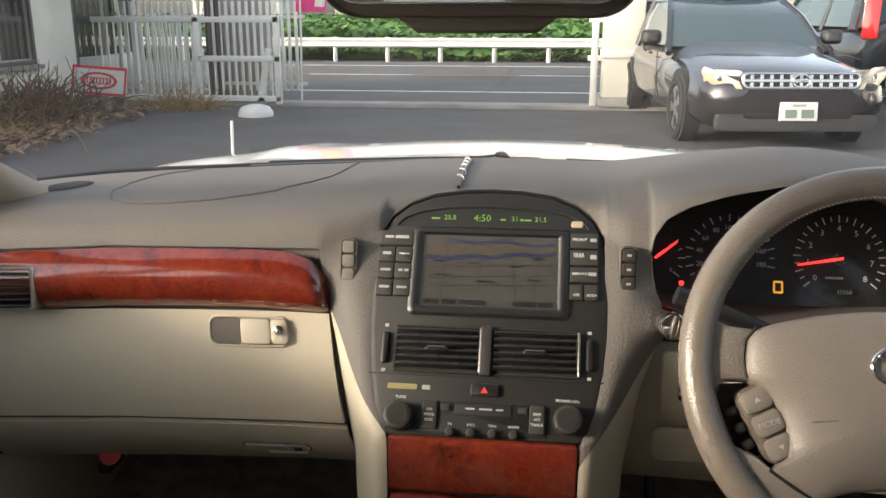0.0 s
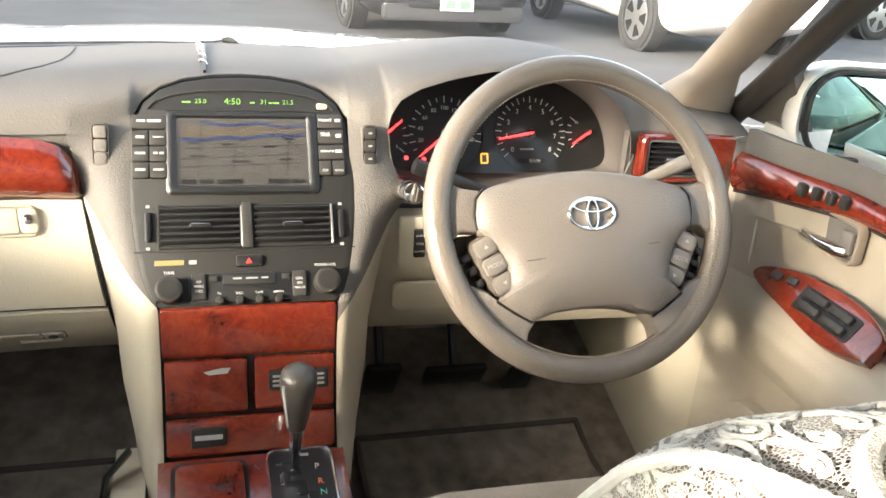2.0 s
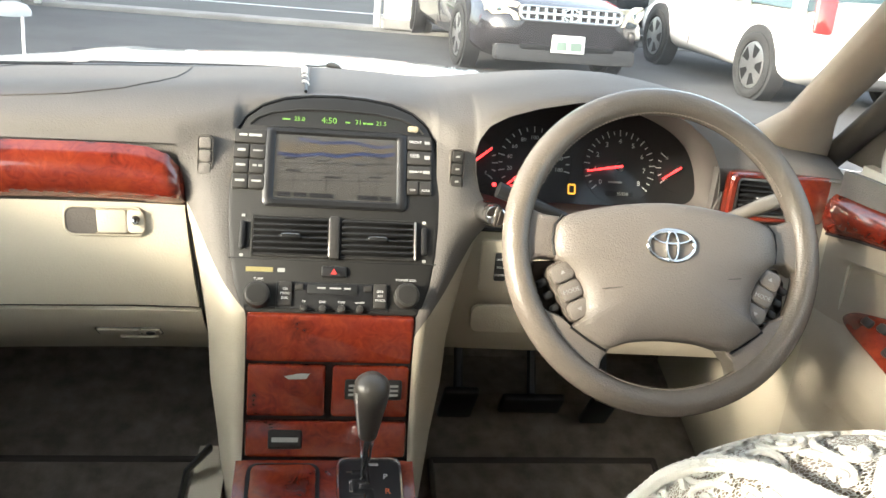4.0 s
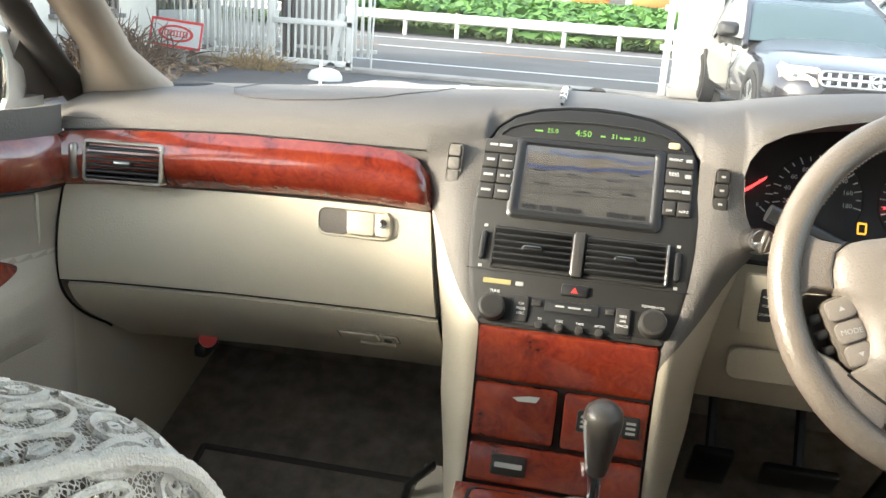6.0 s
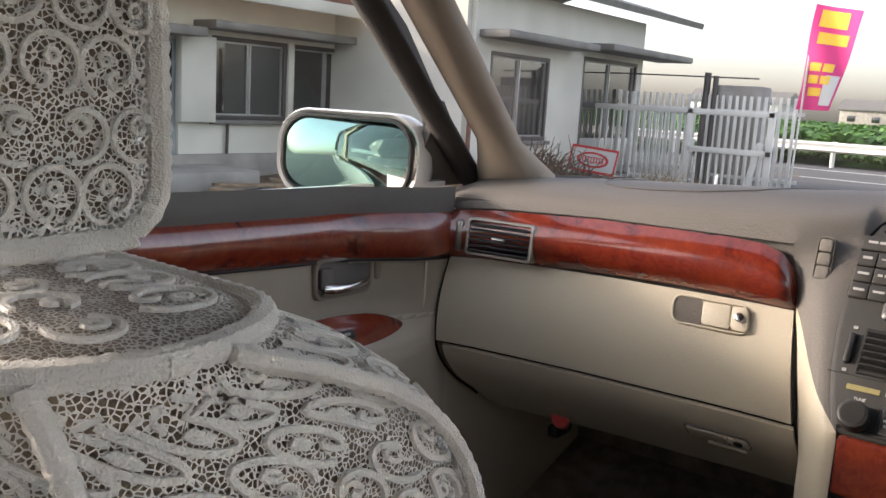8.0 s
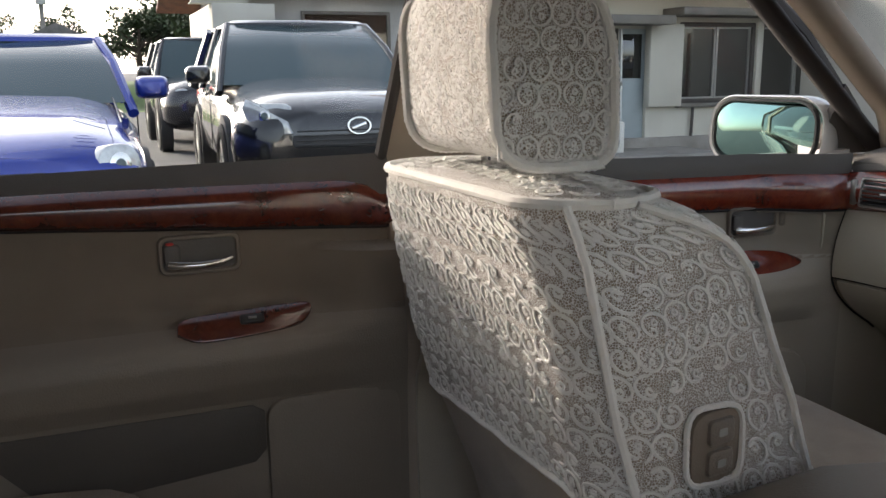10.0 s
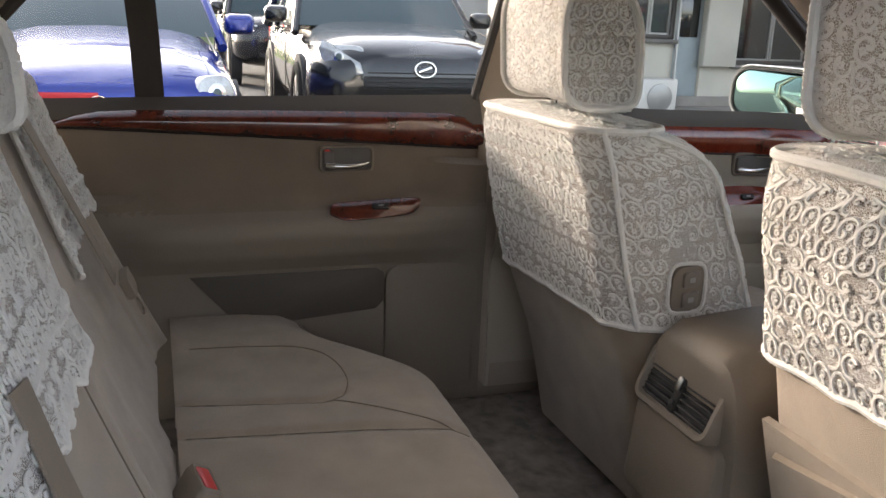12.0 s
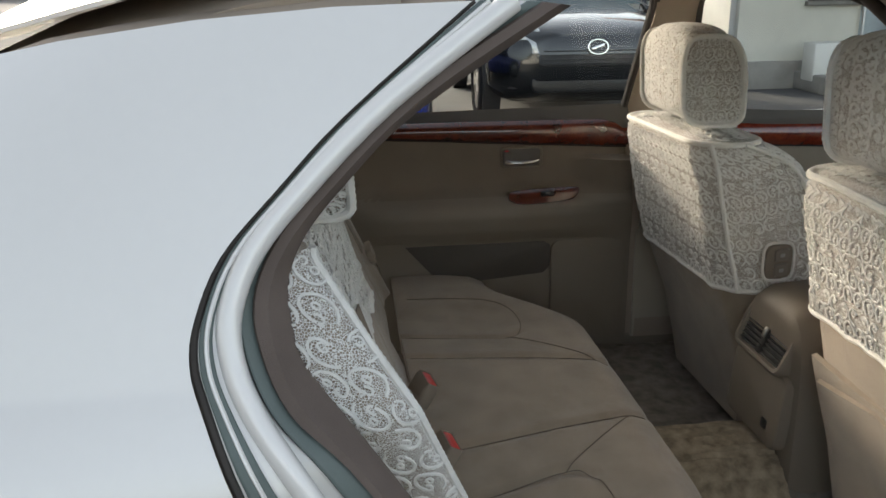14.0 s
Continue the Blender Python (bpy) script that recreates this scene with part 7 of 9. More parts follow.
def hood_point(u, v):
    x = lerp(-0.80, 0.80, u)
    y = lerp(screen_base(x) + 0.055, 3.05 - 0.14 * (x / 0.8) ** 2, v)
    z = interp(v, [(0, 0.944), (0.12, 0.943), (0.3, 0.918), (0.5, 0.878), (0.75, 0.825), (1, 0.765)]) - 0.035 * (abs(x) / 0.8) ** 2 - 0.16 * max(0, abs(x) - 0.66) ** 1.2
    z += 0.010 * math.exp(-((abs(x) - 0.46) / 0.05) ** 2)
    return Vector((x, y, z))
part("bonnet", sheet(hood_point, steps(0, 1, 44), steps(0, 1, 24), 0.01), PEARL, shell, "pearl white bonnet with two soft creases")
for x in (-0.30, 0.31):
    q = hood_point(0.5 + x / 1.6, 0.16)
    part("washer_nozzle", box(0.030, 0.022, 0.012, Matrix.Translation(q + Vector((0, 0, 0.006))), 0.005), SILVER, shell, "small washer nozzle")
part("cowl", sheet(lambda u, v: Vector((lerp(-0.70, 0.70, u), screen_base(lerp(-0.70, 0.70, u)) + lerp(-0.03, 0.07, v), 0.922 + 0.010 * v)), steps(0, 1, 16), steps(0, 1, 3), 0.01), BLACK, shell, "black wiper cowl")
for x0 in (-0.45, 0.10):
    part("wiper", tube([(x0 + k, screen_base(x0 + k) + 0.045, 0.944) for k in steps(0, 0.50, 8)], 0.005, 6), BLACK, shell)

# right rear door opening: painted edge, gap and seal
OUT = over([(0.660, -0.398, 1.312), (0.699, -0.514, 1.221), (0.723, -0.574, 1.164), (0.744, -0.623, 1.113), (0.764, -0.646, 1.065), (0.778, -0.651, 1.031), (0.793, -0.643, 0.997), (0.823, -0.617, 0.926), (0.83, -0.575, 0.84), (0.83, -0.50, 0.74), (0.83, -0.40, 0.62), (0.82, -0.33, 0.48), (0.81, -0.30, 0.36)])
INN = over([(0.645, -0.337, 1.310), (0.672, -0.453, 1.241), (0.703, -0.546, 1.161), (0.722, -0.588, 1.113), (0.740, -0.606, 1.070), (0.757, -0.601, 1.026), (0.776, -0.578, 0.976), (0.790, -0.531, 0.930), (0.793, -0.476, 0.845), (0.795, -0.42, 0.74), (0.795, -0.345, 0.62), (0.79, -0.28, 0.48), (0.78, -0.25, 0.36)])
SEA = over([(0.622, -0.300, 1.305), (0.662, -0.452, 1.215), (0.688, -0.525, 1.151), (0.704, -0.560, 1.112), (0.717, -0.575, 1.077), (0.732, -0.573, 1.040), (0.747, -0.560, 1.000), (0.765, -0.512, 0.935), (0.768, -0.462, 0.855), (0.772, -0.405, 0.75), (0.772, -0.33, 0.62), (0.77, -0.25, 0.48), (0.77, -0.22, 0.36)])
mid = [(a + b) / 2 + Vector((0.006, 0, 0)) for a, b in zip(OUT, INN)]
band("door_jamb", OUT, mid, PEARL, "pearl white door jamb", 0.004)
part("jamb_rib", tube([p + Vector((0.002, 0.004, 0)) for p in mid], 0.011, 12), PEARL, shell, "painted jamb rib")
band("jamb_inner", [p + Vector((-0.012, 0, 0)) for p in mid], INN, PEARL, "", 0.004)
def jamb_line(f, out):
    return [a.lerp(b, f) + Vector((0.012 * (f if f < 0.5 else 1 - f) + out, 0, 0)) for a, b in zip(OUT, INN)]
# grey-green bands paint the dark reflections of the recessed white jamb
band("jamb_reflection", jamb_line(0.06, 0.004), jamb_line(0.30, 0.004), JAMB_REFLECT, "grey-green band for the dark reflection in the white jamb", 0.003)
part("outer_rib", tube(jamb_line(0.20, 0.006), 0.0022, 6), PEARL, shell, "thin painted lip")
band("inner_jamb_reflection", jamb_line(0.80, 0.006), jamb_line(1.04, 0.006), JAMB_REFLECT, "grey-green band for the dark reflection in the white jamb", 0.003)
part("jamb_gap", tube([p + Vector((0.000, -0.002, 0)) for p in OUT], 0.0045, 8), RUBBER, shell, "dark gap line")
seal_mid = [(a + b) / 2 for a, b in zip(INN, SEA)]
part("door_seal", loft([[c + (a - c) * 1.05, c + (a - c) * 0.75 + Vector((0.014, 0, 0)), c + Vector((0.022, 0, 0)), c + (b - c) * 0.75 + Vector((0.014, 0, 0)), c + (b - c) * 1.05, c + Vector((-0.016, 0, 0))] for a, b, c in zip(INN, SEA, seal_mid)]), SEAL, shell, "brown flocked door seal")
back = []
for i, p in enumerate(OUT):
    z = p.z
    row = []
    for t in steps(0, 1, 10):
        y = p.y - 0.004 - t * (1.25 - 0.2 * t)
        bulge = 0.030 * math.sin(math.pi * min(1, t * 1.2)) if z < 1.0 else 0.010 * math.sin(math.pi * t)
        inn = 0.0 if z < 0.98 else 0.22 * t * t
        zz = z - (0.30 * t * t * max(0, (z - 1.0) / 0.3))
        row.append(Vector((p.x + 0.010 + bulge - inn, y, zz)))
    back.append(row)
part("rear_quarter", loft(back, closed=False), PEARL, shell, "pearl white rear quarter panel")
part("quarter_skin", sheet(lambda u, v: Vector((-0.80 + 0.26 * max(0, lerp(0.30, 1.30, v) - 0.98), lerp(-0.70, -1.8, u), lerp(0.30, 1.0, v))), steps(0, 1, 10), steps(0, 1, 10), 0.006), PEARL, shell, "pearl white side panel")
def skin_top(u, y0):
    return interp(lerp(y0, 2.9, u), [(1.15, 0.955), (1.35, 0.915), (1.68, 0.875), (2.1, 0.86), (2.5, 0.82), (2.9, 0.75)])
part("side_skin", sheet(lambda u, v: Vector((-0.83 - 0.02 * math.sin(math.pi * v), lerp(-0.7, 2.9, u), lerp(0.25, skin_top(u, -0.7), v))), steps(0, 1, 40), steps(0, 1, 10), 0.006), PEARL, shell, "pearl white side skin")
part("side_skin", sheet(lambda u, v: Vector((0.83 + 0.02 * math.sin(math.pi * v), lerp(0.26, 2.9, u), lerp(0.25, skin_top(u, 0.26), v))), steps(0, 1, 40), steps(0, 1, 10), 0.006), PEARL, shell, "pearl white side skin")
part("boot", sheet(lambda u, v: Vector((lerp(-0.78, 0.78, u), lerp(-1.45, -2.0, v), 1.0 - 0.05 * v - 0.04 * (2 * u - 1) ** 2)), steps(0, 1, 12), steps(0, 1, 6), 0.01), PEARL, shell, "pearl white boot lid")

# floor, firewall, sills
part("floor_pan", sheet(lambda x, y: Vector((x, y, 0.335 + 0.085 * math.exp(-(x / 0.11) ** 4) + 0.35 * max(0, y - 1.22) ** 1.0 + 0.06 * max(0, -y - 0.02))), steps(-0.72, 0.72, 40), steps(-0.55, 1.75, 40), 0.02), CARPET, shell, "dark brown carpeted floor")
part("firewall", sheet(lambda x, z: Vector((x, 1.56 - 0.15 * (z - 0.4), z)), steps(-0.72, 0.72, 8), steps(0.40, 0.95, 8), 0.02), CARPET, shell, "dark carpeted firewall")
for sx in (-1, 1):
    part("kick_panel", sheet(lambda y, z: Vector((sx * (0.685 - 0.02 * (y - 1.05)), y, z)), steps(1.05, 1.56, 8), steps(0.34, 0.92, 8), 0.012), CREAM, shell, "cream kick panel")
    part("door_sill", box(0.10, 1.62, 0.05, Matrix.Translation((sx * 0.745, 0.36, 0.345)), 0.012), DOORVINYL, shell, "beige sill trim")

for x0, lab in ((0.385, "brown ribbed driver floor mat"), (-0.385, "dark brown passenger floor mat")):
    mt_ = thing("floor_mat", lab, "floor mat", "front floor mats")
    def mat_pt(u, v, x0=x0):
        x, y = x0 + lerp(-0.20, 0.20, u), lerp(0.78, 1.30, v)
        return Vector((x, y, 0.352 + 0.35 * max(0, y - 1.22) + 0.003 * math.sin(u * 60) * (0.15 < v < 0.9)))
    part("carpet", sheet(mat_pt, steps(0, 1, 60), steps(0, 1, 12), 0.008), CARPET, mt_)
    part("border", tube([mat_pt(u, v) for u, v in [(t, 0) for t in steps(0, 1, 8)] + [(1, t) for t in steps(0, 1, 8)] + [(t, 1) for t in steps(1, 0, 8)] + [(0, t) for t in steps(1, 0, 8)]], 0.006, 6), DARKTAUPE, mt_)
rm = thing("floor_mat", "long beige patterned mat over the rear tunnel", "floor mat")
def rmat(u, v):
    x, y = lerp(-0.05, 0.66, u), lerp(-0.06, 0.285, v)
    z = 0.352 + 0.095 * math.exp(-(x / 0.14) ** 4) + 0.006 * noise.noise(Vector((x * 16, y * 16, 0)))
    z += 0.0028 * math.sin(x * 330 + 3 * noise.noise(Vector((y * 12, x * 6, 2))))
    return Vector((x, y, z))
part("carpet", sheet(rmat, steps(0, 1, 90), steps(0, 1, 40), 0.01), MAT, rm)
def rmat2(u, v):
    x, y = lerp(-0.66, -0.07, u), lerp(-0.06, 0.285, v)
    return Vector((x, y, 0.346 + 0.09 * math.exp(-(x / 0.14) ** 4) + 0.004 * noise.noise(Vector((x * 16, y * 16, 5)))))
rm2 = thing("floor_mat", "dark rear floor mat in the far footwell", "floor mat")
part("carpet", sheet(rmat2, steps(0, 1, 40), steps(0, 1, 20), 0.008), CARPET, rm2)

ped = thing("pedals", "black foot pedals under the dashboard", "pedals")
for x, w, h in ((0.23, 0.06, 0.10), (0.36, 0.11, 0.055), (0.49, 0.05, 0.14)):
    m = Matrix.Translation((x, 1.34, 0.47)) @ pose(0, 0, 0, 35)
    p_ = part("pedal", box(w, 0.014, h, m, 0.004), BLACK, ped)
    part("arm", tube([(x, 1.345, 0.48), (x, 1.42, 0.62)], 0.008, 6), BLACK, p_)
fl = thing("emergency_flare", "red emergency flare clipped in the passenger footwell", "flare")
part("tube", tube([(-0.575, 1.30, 0.575), (-0.535, 1.22, 0.615)], 0.014, 12), REDPLASTIC, fl)
part("clip", box(0.02, 0.05, 0.02, Matrix.Translation((-0.565, 1.275, 0.575)), 0.004), BLACK, fl)
fr = thing("footrest_bracket", "cream tunnel trim with black strap in the footwell", "trim")
part("bracket", loft([[Vector((x, y, z)) for x, y, z in ((-0.20, 0.95 + o, 0.36), (-0.13, 0.95 + o, 0.36), (-0.13, 0.99 + o, 0.53), (-0.17, 0.99 + o, 0.53))] for o in (0, 0.06, 0.12)]), CREAM, fr)
part("strap", tube([(-0.185, 0.99, 0.36), (-0.19, 1.0, 0.47), (-0.175, 1.03, 0.545), (-0.15, 1.06, 0.56)], 0.012, 6, flat=0.4), BLACK, fr)

# rear-view mirror, cable on the dash
rvm = thing("rear_view_mirror", "taupe framed inside rear-view mirror", "mirror")
mr = plane((0.004, 0.865, 1.252), (1, 0.0, 0), (0, -0.10, 1))
part("housing", loft([[mr @ Vector((x, y, d)) for x, y in rr(0.245 * s, 0.082 * s, 0.034 * s, 6)] for d, s in ((0.008, 0.95), (0.012, 0.98), (0.008, 1.0), (-0.012, 1.0), (-0.03, 0.85), (-0.035, 0.6))]), DARKTAUPE, rvm, "dark taupe housing")
part("mirror_glass", slab(rr(0.226, 0.064, 0.026, 6), mr @ pose(0, 0, 0.008, -14), 0.0, 0.0085, 0.001), material("inside_mirror_glass", (0.8, 0.82, 0.85), 0.02, 1.0, 0.01), rvm, "mirror glass")
part("switch_lip", slab([(-0.06, 0.0), (0.06, 0.0), (0.045, -0.012), (-0.045, -0.012)], mr @ pose(0, -0.040, 0), -0.01, 0.011, 0.003), DARKTAUPE, rvm)
part("mount", tube([mr @ Vector((0, 0.02, -0.03)), (0.004, 0.99, 1.30)], 0.012, 8), BLACK, rvm)
# ---- yard ----
ASPHALT = material("yard_asphalt", (0.088, 0.087, 0.087), 0.9, var=0.22, scale=1.3, bump=0.7, bscale=90, col2=(0.06, 0.059, 0.06))
ROADASPH = material("road_asphalt", (0.12, 0.116, 0.11), 0.9, var=0.15, scale=0.8, bump=0.5, bscale=70)
ROADPAINT = material("road_paint", (0.72, 0.72, 0.70), 0.7, var=0.12, scale=8)
ROADORANGE = material("orange_road_paint", (0.55, 0.25, 0.08), 0.7, var=0.15, scale=8)
CONCRETE = material("weathered_concrete", (0.36, 0.34, 0.31), 0.9, var=0.2, scale=3, bump=0.5, bscale=60)
WALLPAINT = material("old_cream_wall", (0.66, 0.64, 0.56), 0.85, var=0.10, scale=1.6, bump=0.2, bscale=50)
WALLGREY = material("old_grey_wall", (0.56, 0.56, 0.53), 0.85, var=0.12, scale=1.6, bump=0.2, bscale=50)
METALGREY = material("grey_eave_metal", (0.22, 0.21, 0.19), 0.6, 0.2, 0.2, 4)
RUST = material("rusty_roof", (0.24, 0.105, 0.062), 0.85, 0, 0.35, 5, bump=0.5, bscale=40, col2=(0.09, 0.06, 0.05))
WHITESTEEL = material("white_painted_steel", (0.74, 0.73, 0.68), 0.5, 0, 0.08, 5)
DARKFRAME = material("dark_window_frame", (0.09, 0.08, 0.075), 0.5, 0.2, 0.15, 6)
ALU = material("dull_aluminium", (0.42, 0.42, 0.41), 0.4, 0.8, 0.08, 6)
WINDOWDARK = material("dark_window_glass", (0.02, 0.022, 0.022), 0.06, 0, 0.3, 2, coat=1.0, spec=0.8)
SOIL = material("dry_soil", (0.20, 0.14, 0.09), 1.0, var=0.35, scale=7, bump=1.0, bscale=60)
DRYPLANT = material("dry_brush", (0.17, 0.11, 0.07), 1.0, var=0.4, scale=9)
STRAW = material("dry_straw", (0.38, 0.26, 0.12), 1.0, var=0.3, scale=9)
DEADLEAF = material("dead_leaves", (0.34, 0.23, 0.15), 0.9, var=0.35, scale=14)
PLANK = material("old_plank", (0.33, 0.24, 0.16), 0.85, var=0.25, scale=12, bump=0.4, bscale=80)
CROP = material("green_crop", (0.085, 0.19, 0.035), 0.7, var=0.35, scale=0.9, col2=(0.03, 0.085, 0.018))
GRASS = material("verge_grass", (0.12, 0.20, 0.045), 0.8, var=0.35, scale=3)
LEAF = material("tree_leaves", (0.055, 0.085, 0.028), 0.7, var=0.4, scale=1.2)
BARK = material("bark", (0.10, 0.075, 0.055), 0.95, var=0.3, scale=10, bump=0.6, bscale=60)

ground = tagged(part("ground", sheet(lambda x, y: Vector((x, y, 0.012 * noise.noise(Vector((x * 0.3, y * 0.3, 0))) if abs(x) < 30 and abs(y) < 11 else 0.0)), [-900, -300, -100, -40] + steps(-20, 20, 50) + [40, 100, 300, 900], [-900, -300, -100, -30] + steps(-12, 11.5, 30) + [12, 22, 40, 100, 300, 900]), ASPHALT), "dark worn asphalt yard", "ground", kind="structure")
road = tagged(part("road", sheet(lambda x, y: Vector((x, y, 0.012)), steps(-140, 140, 20), steps(12.0, 22.0, 4), 0.02), ROADASPH), "grey two-lane road behind the gate", "road", kind="structure")
for y, w in ((13.75, 0.13), (20.35, 0.13)):
    part("edge_line", box(260, w, 0.004, Matrix.Translation((0, y, 0.0155)), 0.001), ROADPAINT, road)
for i in range(-12, 13):
    part("lane_dash", box(2.1, 0.12, 0.004, Matrix.Translation((i * 4.2 + 0.6, 17.4, 0.0155)), 0.001), ROADPAINT, road)
    part("lane_dash", box(2.1, 0.10, 0.004, Matrix.Translation((i * 4.2 + 2.7, 17.4, 0.0155)), 0.001), ROADORANGE, road)
tagged(part("gate_sill", box(9.5, 0.34, 0.07, Matrix.Translation((-1.0, 11.62, 0.02)), 0.01), CONCRETE), "pale concrete gate threshold", "threshold", kind="structure")

rnd = random.Random(5)
rail = thing("guard_rail", "white steel guard rail along the road", "guard rail")
for i in range(-30, 31):
    part("post", tube([(i * 1.33 + 0.1, 21.9, 0), (i * 1.33 + 0.1, 21.9, 0.62)], 0.055, 8), WHITESTEEL, rail)
part("beam", loft([[Vector((x, 21.83 + dy, z)) for dy, z in ((0.03, 0.36), (-0.03, 0.40), (0.01, 0.46), (0.01, 0.49), (-0.03, 0.55), (0.03, 0.60), (0.05, 0.60), (0.05, 0.36))] for x in steps(-60, 60, 10)]), WHITESTEEL, rail, "white ribbed beam")

# field of low green crop
def leaf_field(name, x0, x1, y0, y1, n, h, mat, label, seed, size=(0.10, 0.24)):
    r = random.Random(seed)
    vs, fs = [], []
    for _ in range(n):
        t = r.random() ** 2.2
        y = lerp(y0, y1, t)
        x = r.uniform(x0, x1) * (0.35 + 0.65 * t)
        s = r.uniform(*size) * (1 + 3.0 * t)
        z = h * r.uniform(0.45, 1.0) + 0.25 * noise.noise(Vector((x * 0.25, y * 0.25, 3)))
        a, tl = r.uniform(0, 6.28), r.uniform(-0.7, 0.7)
        u = Vector((math.cos(a), math.sin(a), tl)) * s
        v = Vector((-math.sin(a), math.cos(a), r.uniform(0.1, 0.9))) * s * 0.55
        c = Vector((x, y, z))
        b = len(vs)
        vs += [c - u, c + v * 0.8, c + u, c - v * 0.8]
        fs.append((b, b + 1, b + 2, b + 3))
    me = bpy.data.meshes.new(name)
    me.from_pydata(vs, [], fs)
    me.materials.append(mat)
    ob = new(name, me)
    return tagged(ob, label, "plants", kind="stuff")
field = tagged(part("field", sheet(lambda x, y: Vector((x, y, 0.42 + 0.16 * noise.noise(Vector((x * 0.4, y * 0.4, 1))) - (0.5 if y < 23.4 else 0))), [-300, -150] + steps(-70, 50, 90) + [120, 300], steps(23.2, 60, 50) + [75, 95, 120, 150, 190]), CROP), "wide field of low green crop", "field", kind="structure")
leaf_field("crop_leaves", -75, 50, 23.6, 120, 52000, 0.66, CROP, "dense green leaves of the field crop", 8)
leaf_field("verge_grass", -40, 25, 22.4, 23.6, 5000, 0.22, GRASS, "rough green grass behind the guard rail", 9, (0.04, 0.11))

tagged(part("grass_bank", sheet(lambda x, y: Vector((x, y, 0.78 * sm((-26 - x) / 3.0) * sm((9 - abs(y - 2)) / 3.0) + 0.05 * noise.noise(Vector((x * 2, y * 2, 7))))), steps(-36, -25.5, 20), steps(-7, 11, 40)), GRASS), "low green grass bank behind the parked cars", "grass", kind="structure")
# white sliding gate, slatted fence, concrete post
gate = thing("sliding_gate", "white tubular steel sliding gate pushed open", "gate")
GY = 11.45
for z, x0, x1 in ((1.12, -6.1, -3.42), (0.62, -4.55, -3.42), (0.10, -6.1, -3.42)):
    part("rail", box(x1 - x0, 0.06, 0.075, Matrix.Translation(((x0 + x1) / 2, GY, z)), 0.008), WHITESTEEL, gate)
for x in (-3.46, -4.55, -6.05):
    part("post", box(0.085, 0.06, 1.14, Matrix.Translation((x, GY, 0.60)), 0.008), WHITESTEEL, gate)
for x0, x1 in ((-4.65, -4.50), (-3.72, -3.58)):
    part("brace", tube([(x0, GY + 0.02, 0.12), (x1, GY + 0.02, 0.75)], 0.045, 6), WHITESTEEL, gate)
for i in range(26):
    x = -6.0 + i * 0.098
    part("bar", box(0.022, 0.022, 1.05 if x < -4.55 else 0.5, Matrix.Translation((x, GY + 0.03, 0.58 if x < -4.55 else 0.36)), 0.003), WHITESTEEL, gate)
for x in (-5.7, -3.7):
    part("roller", disc((x, GY - 0.03, 0.06), (0, 1, 0), 0.06, 0.06, 14), ALU, gate)
fence = thing("slatted_fence", "pale slatted steel fence beside the gate", "fence")
for i in range(34):
    part("slat", box(0.045, 0.02, 1.20, Matrix.Translation((-6.6 + i * 0.098, 12.05, 0.76)), 0.004), WHITESTEEL, fence)
for z in (0.25, 1.15):
    part("rail", box(3.4, 0.04, 0.05, Matrix.Translation((-4.95, 12.09, z)), 0.006), WHITESTEEL, fence)
part("top_wire", tube([(-6.2, 12.1, 1.62), (-3.9, 12.1, 1.60)], 0.012, 6), DARKFRAME, fence)
cp = thing("gate_pillar", "weathered grey concrete gate pillar", "pillar", "gate pillars")
part("shaft", box(0.62, 0.45, 1.50, Matrix.Translation((-4.16, 12.3, 0.75)), 0.02), CONCRETE, cp)
part("old_post", tube([(-4.62, 12.05, 0), (-4.60, 12.05, 1.66)], 0.05, 8), DARKFRAME, cp)
part("old_post", tube([(-4.48, 12.05, 0), (-4.48, 12.05, 1.62)], 0.04, 8), DARKFRAME, cp)
gp = thing("gate_pillar", "cream painted concrete gate pillar", "pillar", "gate pillars")
part("shaft", box(0.50, 0.40, 1.40, Matrix.Translation((1.02, 11.75, 0.70)), 0.015), WALLPAINT, gp)
part("band", box(0.54, 0.44, 0.10, Matrix.Translation((1.02, 11.75, 0.70)), 0.01), WHITESTEEL, gp)
part("foot", box(0.66, 0.5, 0.16, Matrix.Translation((1.05, 11.7, 0.08)), 0.03), CONCRETE, gp)
gr = thing("gate_leaf", "white tubular gate leaf behind the pillar", "gate")
part("post", box(0.085, 0.07, 1.25, Matrix.Translation((0.66, 11.55, 0.63)), 0.008), WHITESTEEL, gr)
for z in (0.62, 1.12):
    part("rail", box(1.9, 0.06, 0.07, Matrix.Translation((1.55, 12.15, z)), 0.008), WHITESTEEL, gr)
for i in range(12):
    part("bar", box(0.022, 0.022, 1.1, Matrix.Translation((1.3 + i * 0.10, 12.2, 0.62)), 0.003), WHITESTEEL, gr)

sign = thing("yard_sign", "small red and white advertising board leaning by the shrubs", "sign")
ms = plane((-5.41, 10.4, 0.40), (1, -0.08, -0.06), (0.06, 0.25, 1)) @ Matrix.Scale(0.92, 4)
RED = material("sign_red", (0.62, 0.03, 0.035), 0.5, var=0.06)
part("board", slab(rr(0.80, 0.38, 0.01), ms, -0.012, 0.0), WHITEMARK, sign)
part("red_edge", frame_ring(rr(0.80, 0.38, 0.01), rr(0.74, 0.31, 0.01), ms, 0, 0.004), RED, sign)
part("oval", frame_ring([(0.27 * math.cos(2 * math.pi * i / 32), 0.115 * math.sin(2 * math.pi * i / 32)) for i in range(32)], [(0.225 * math.cos(2 * math.pi * i / 32), 0.085 * math.sin(2 * math.pi * i / 32)) for i in range(32)], ms, 0, 0.004), RED, sign)
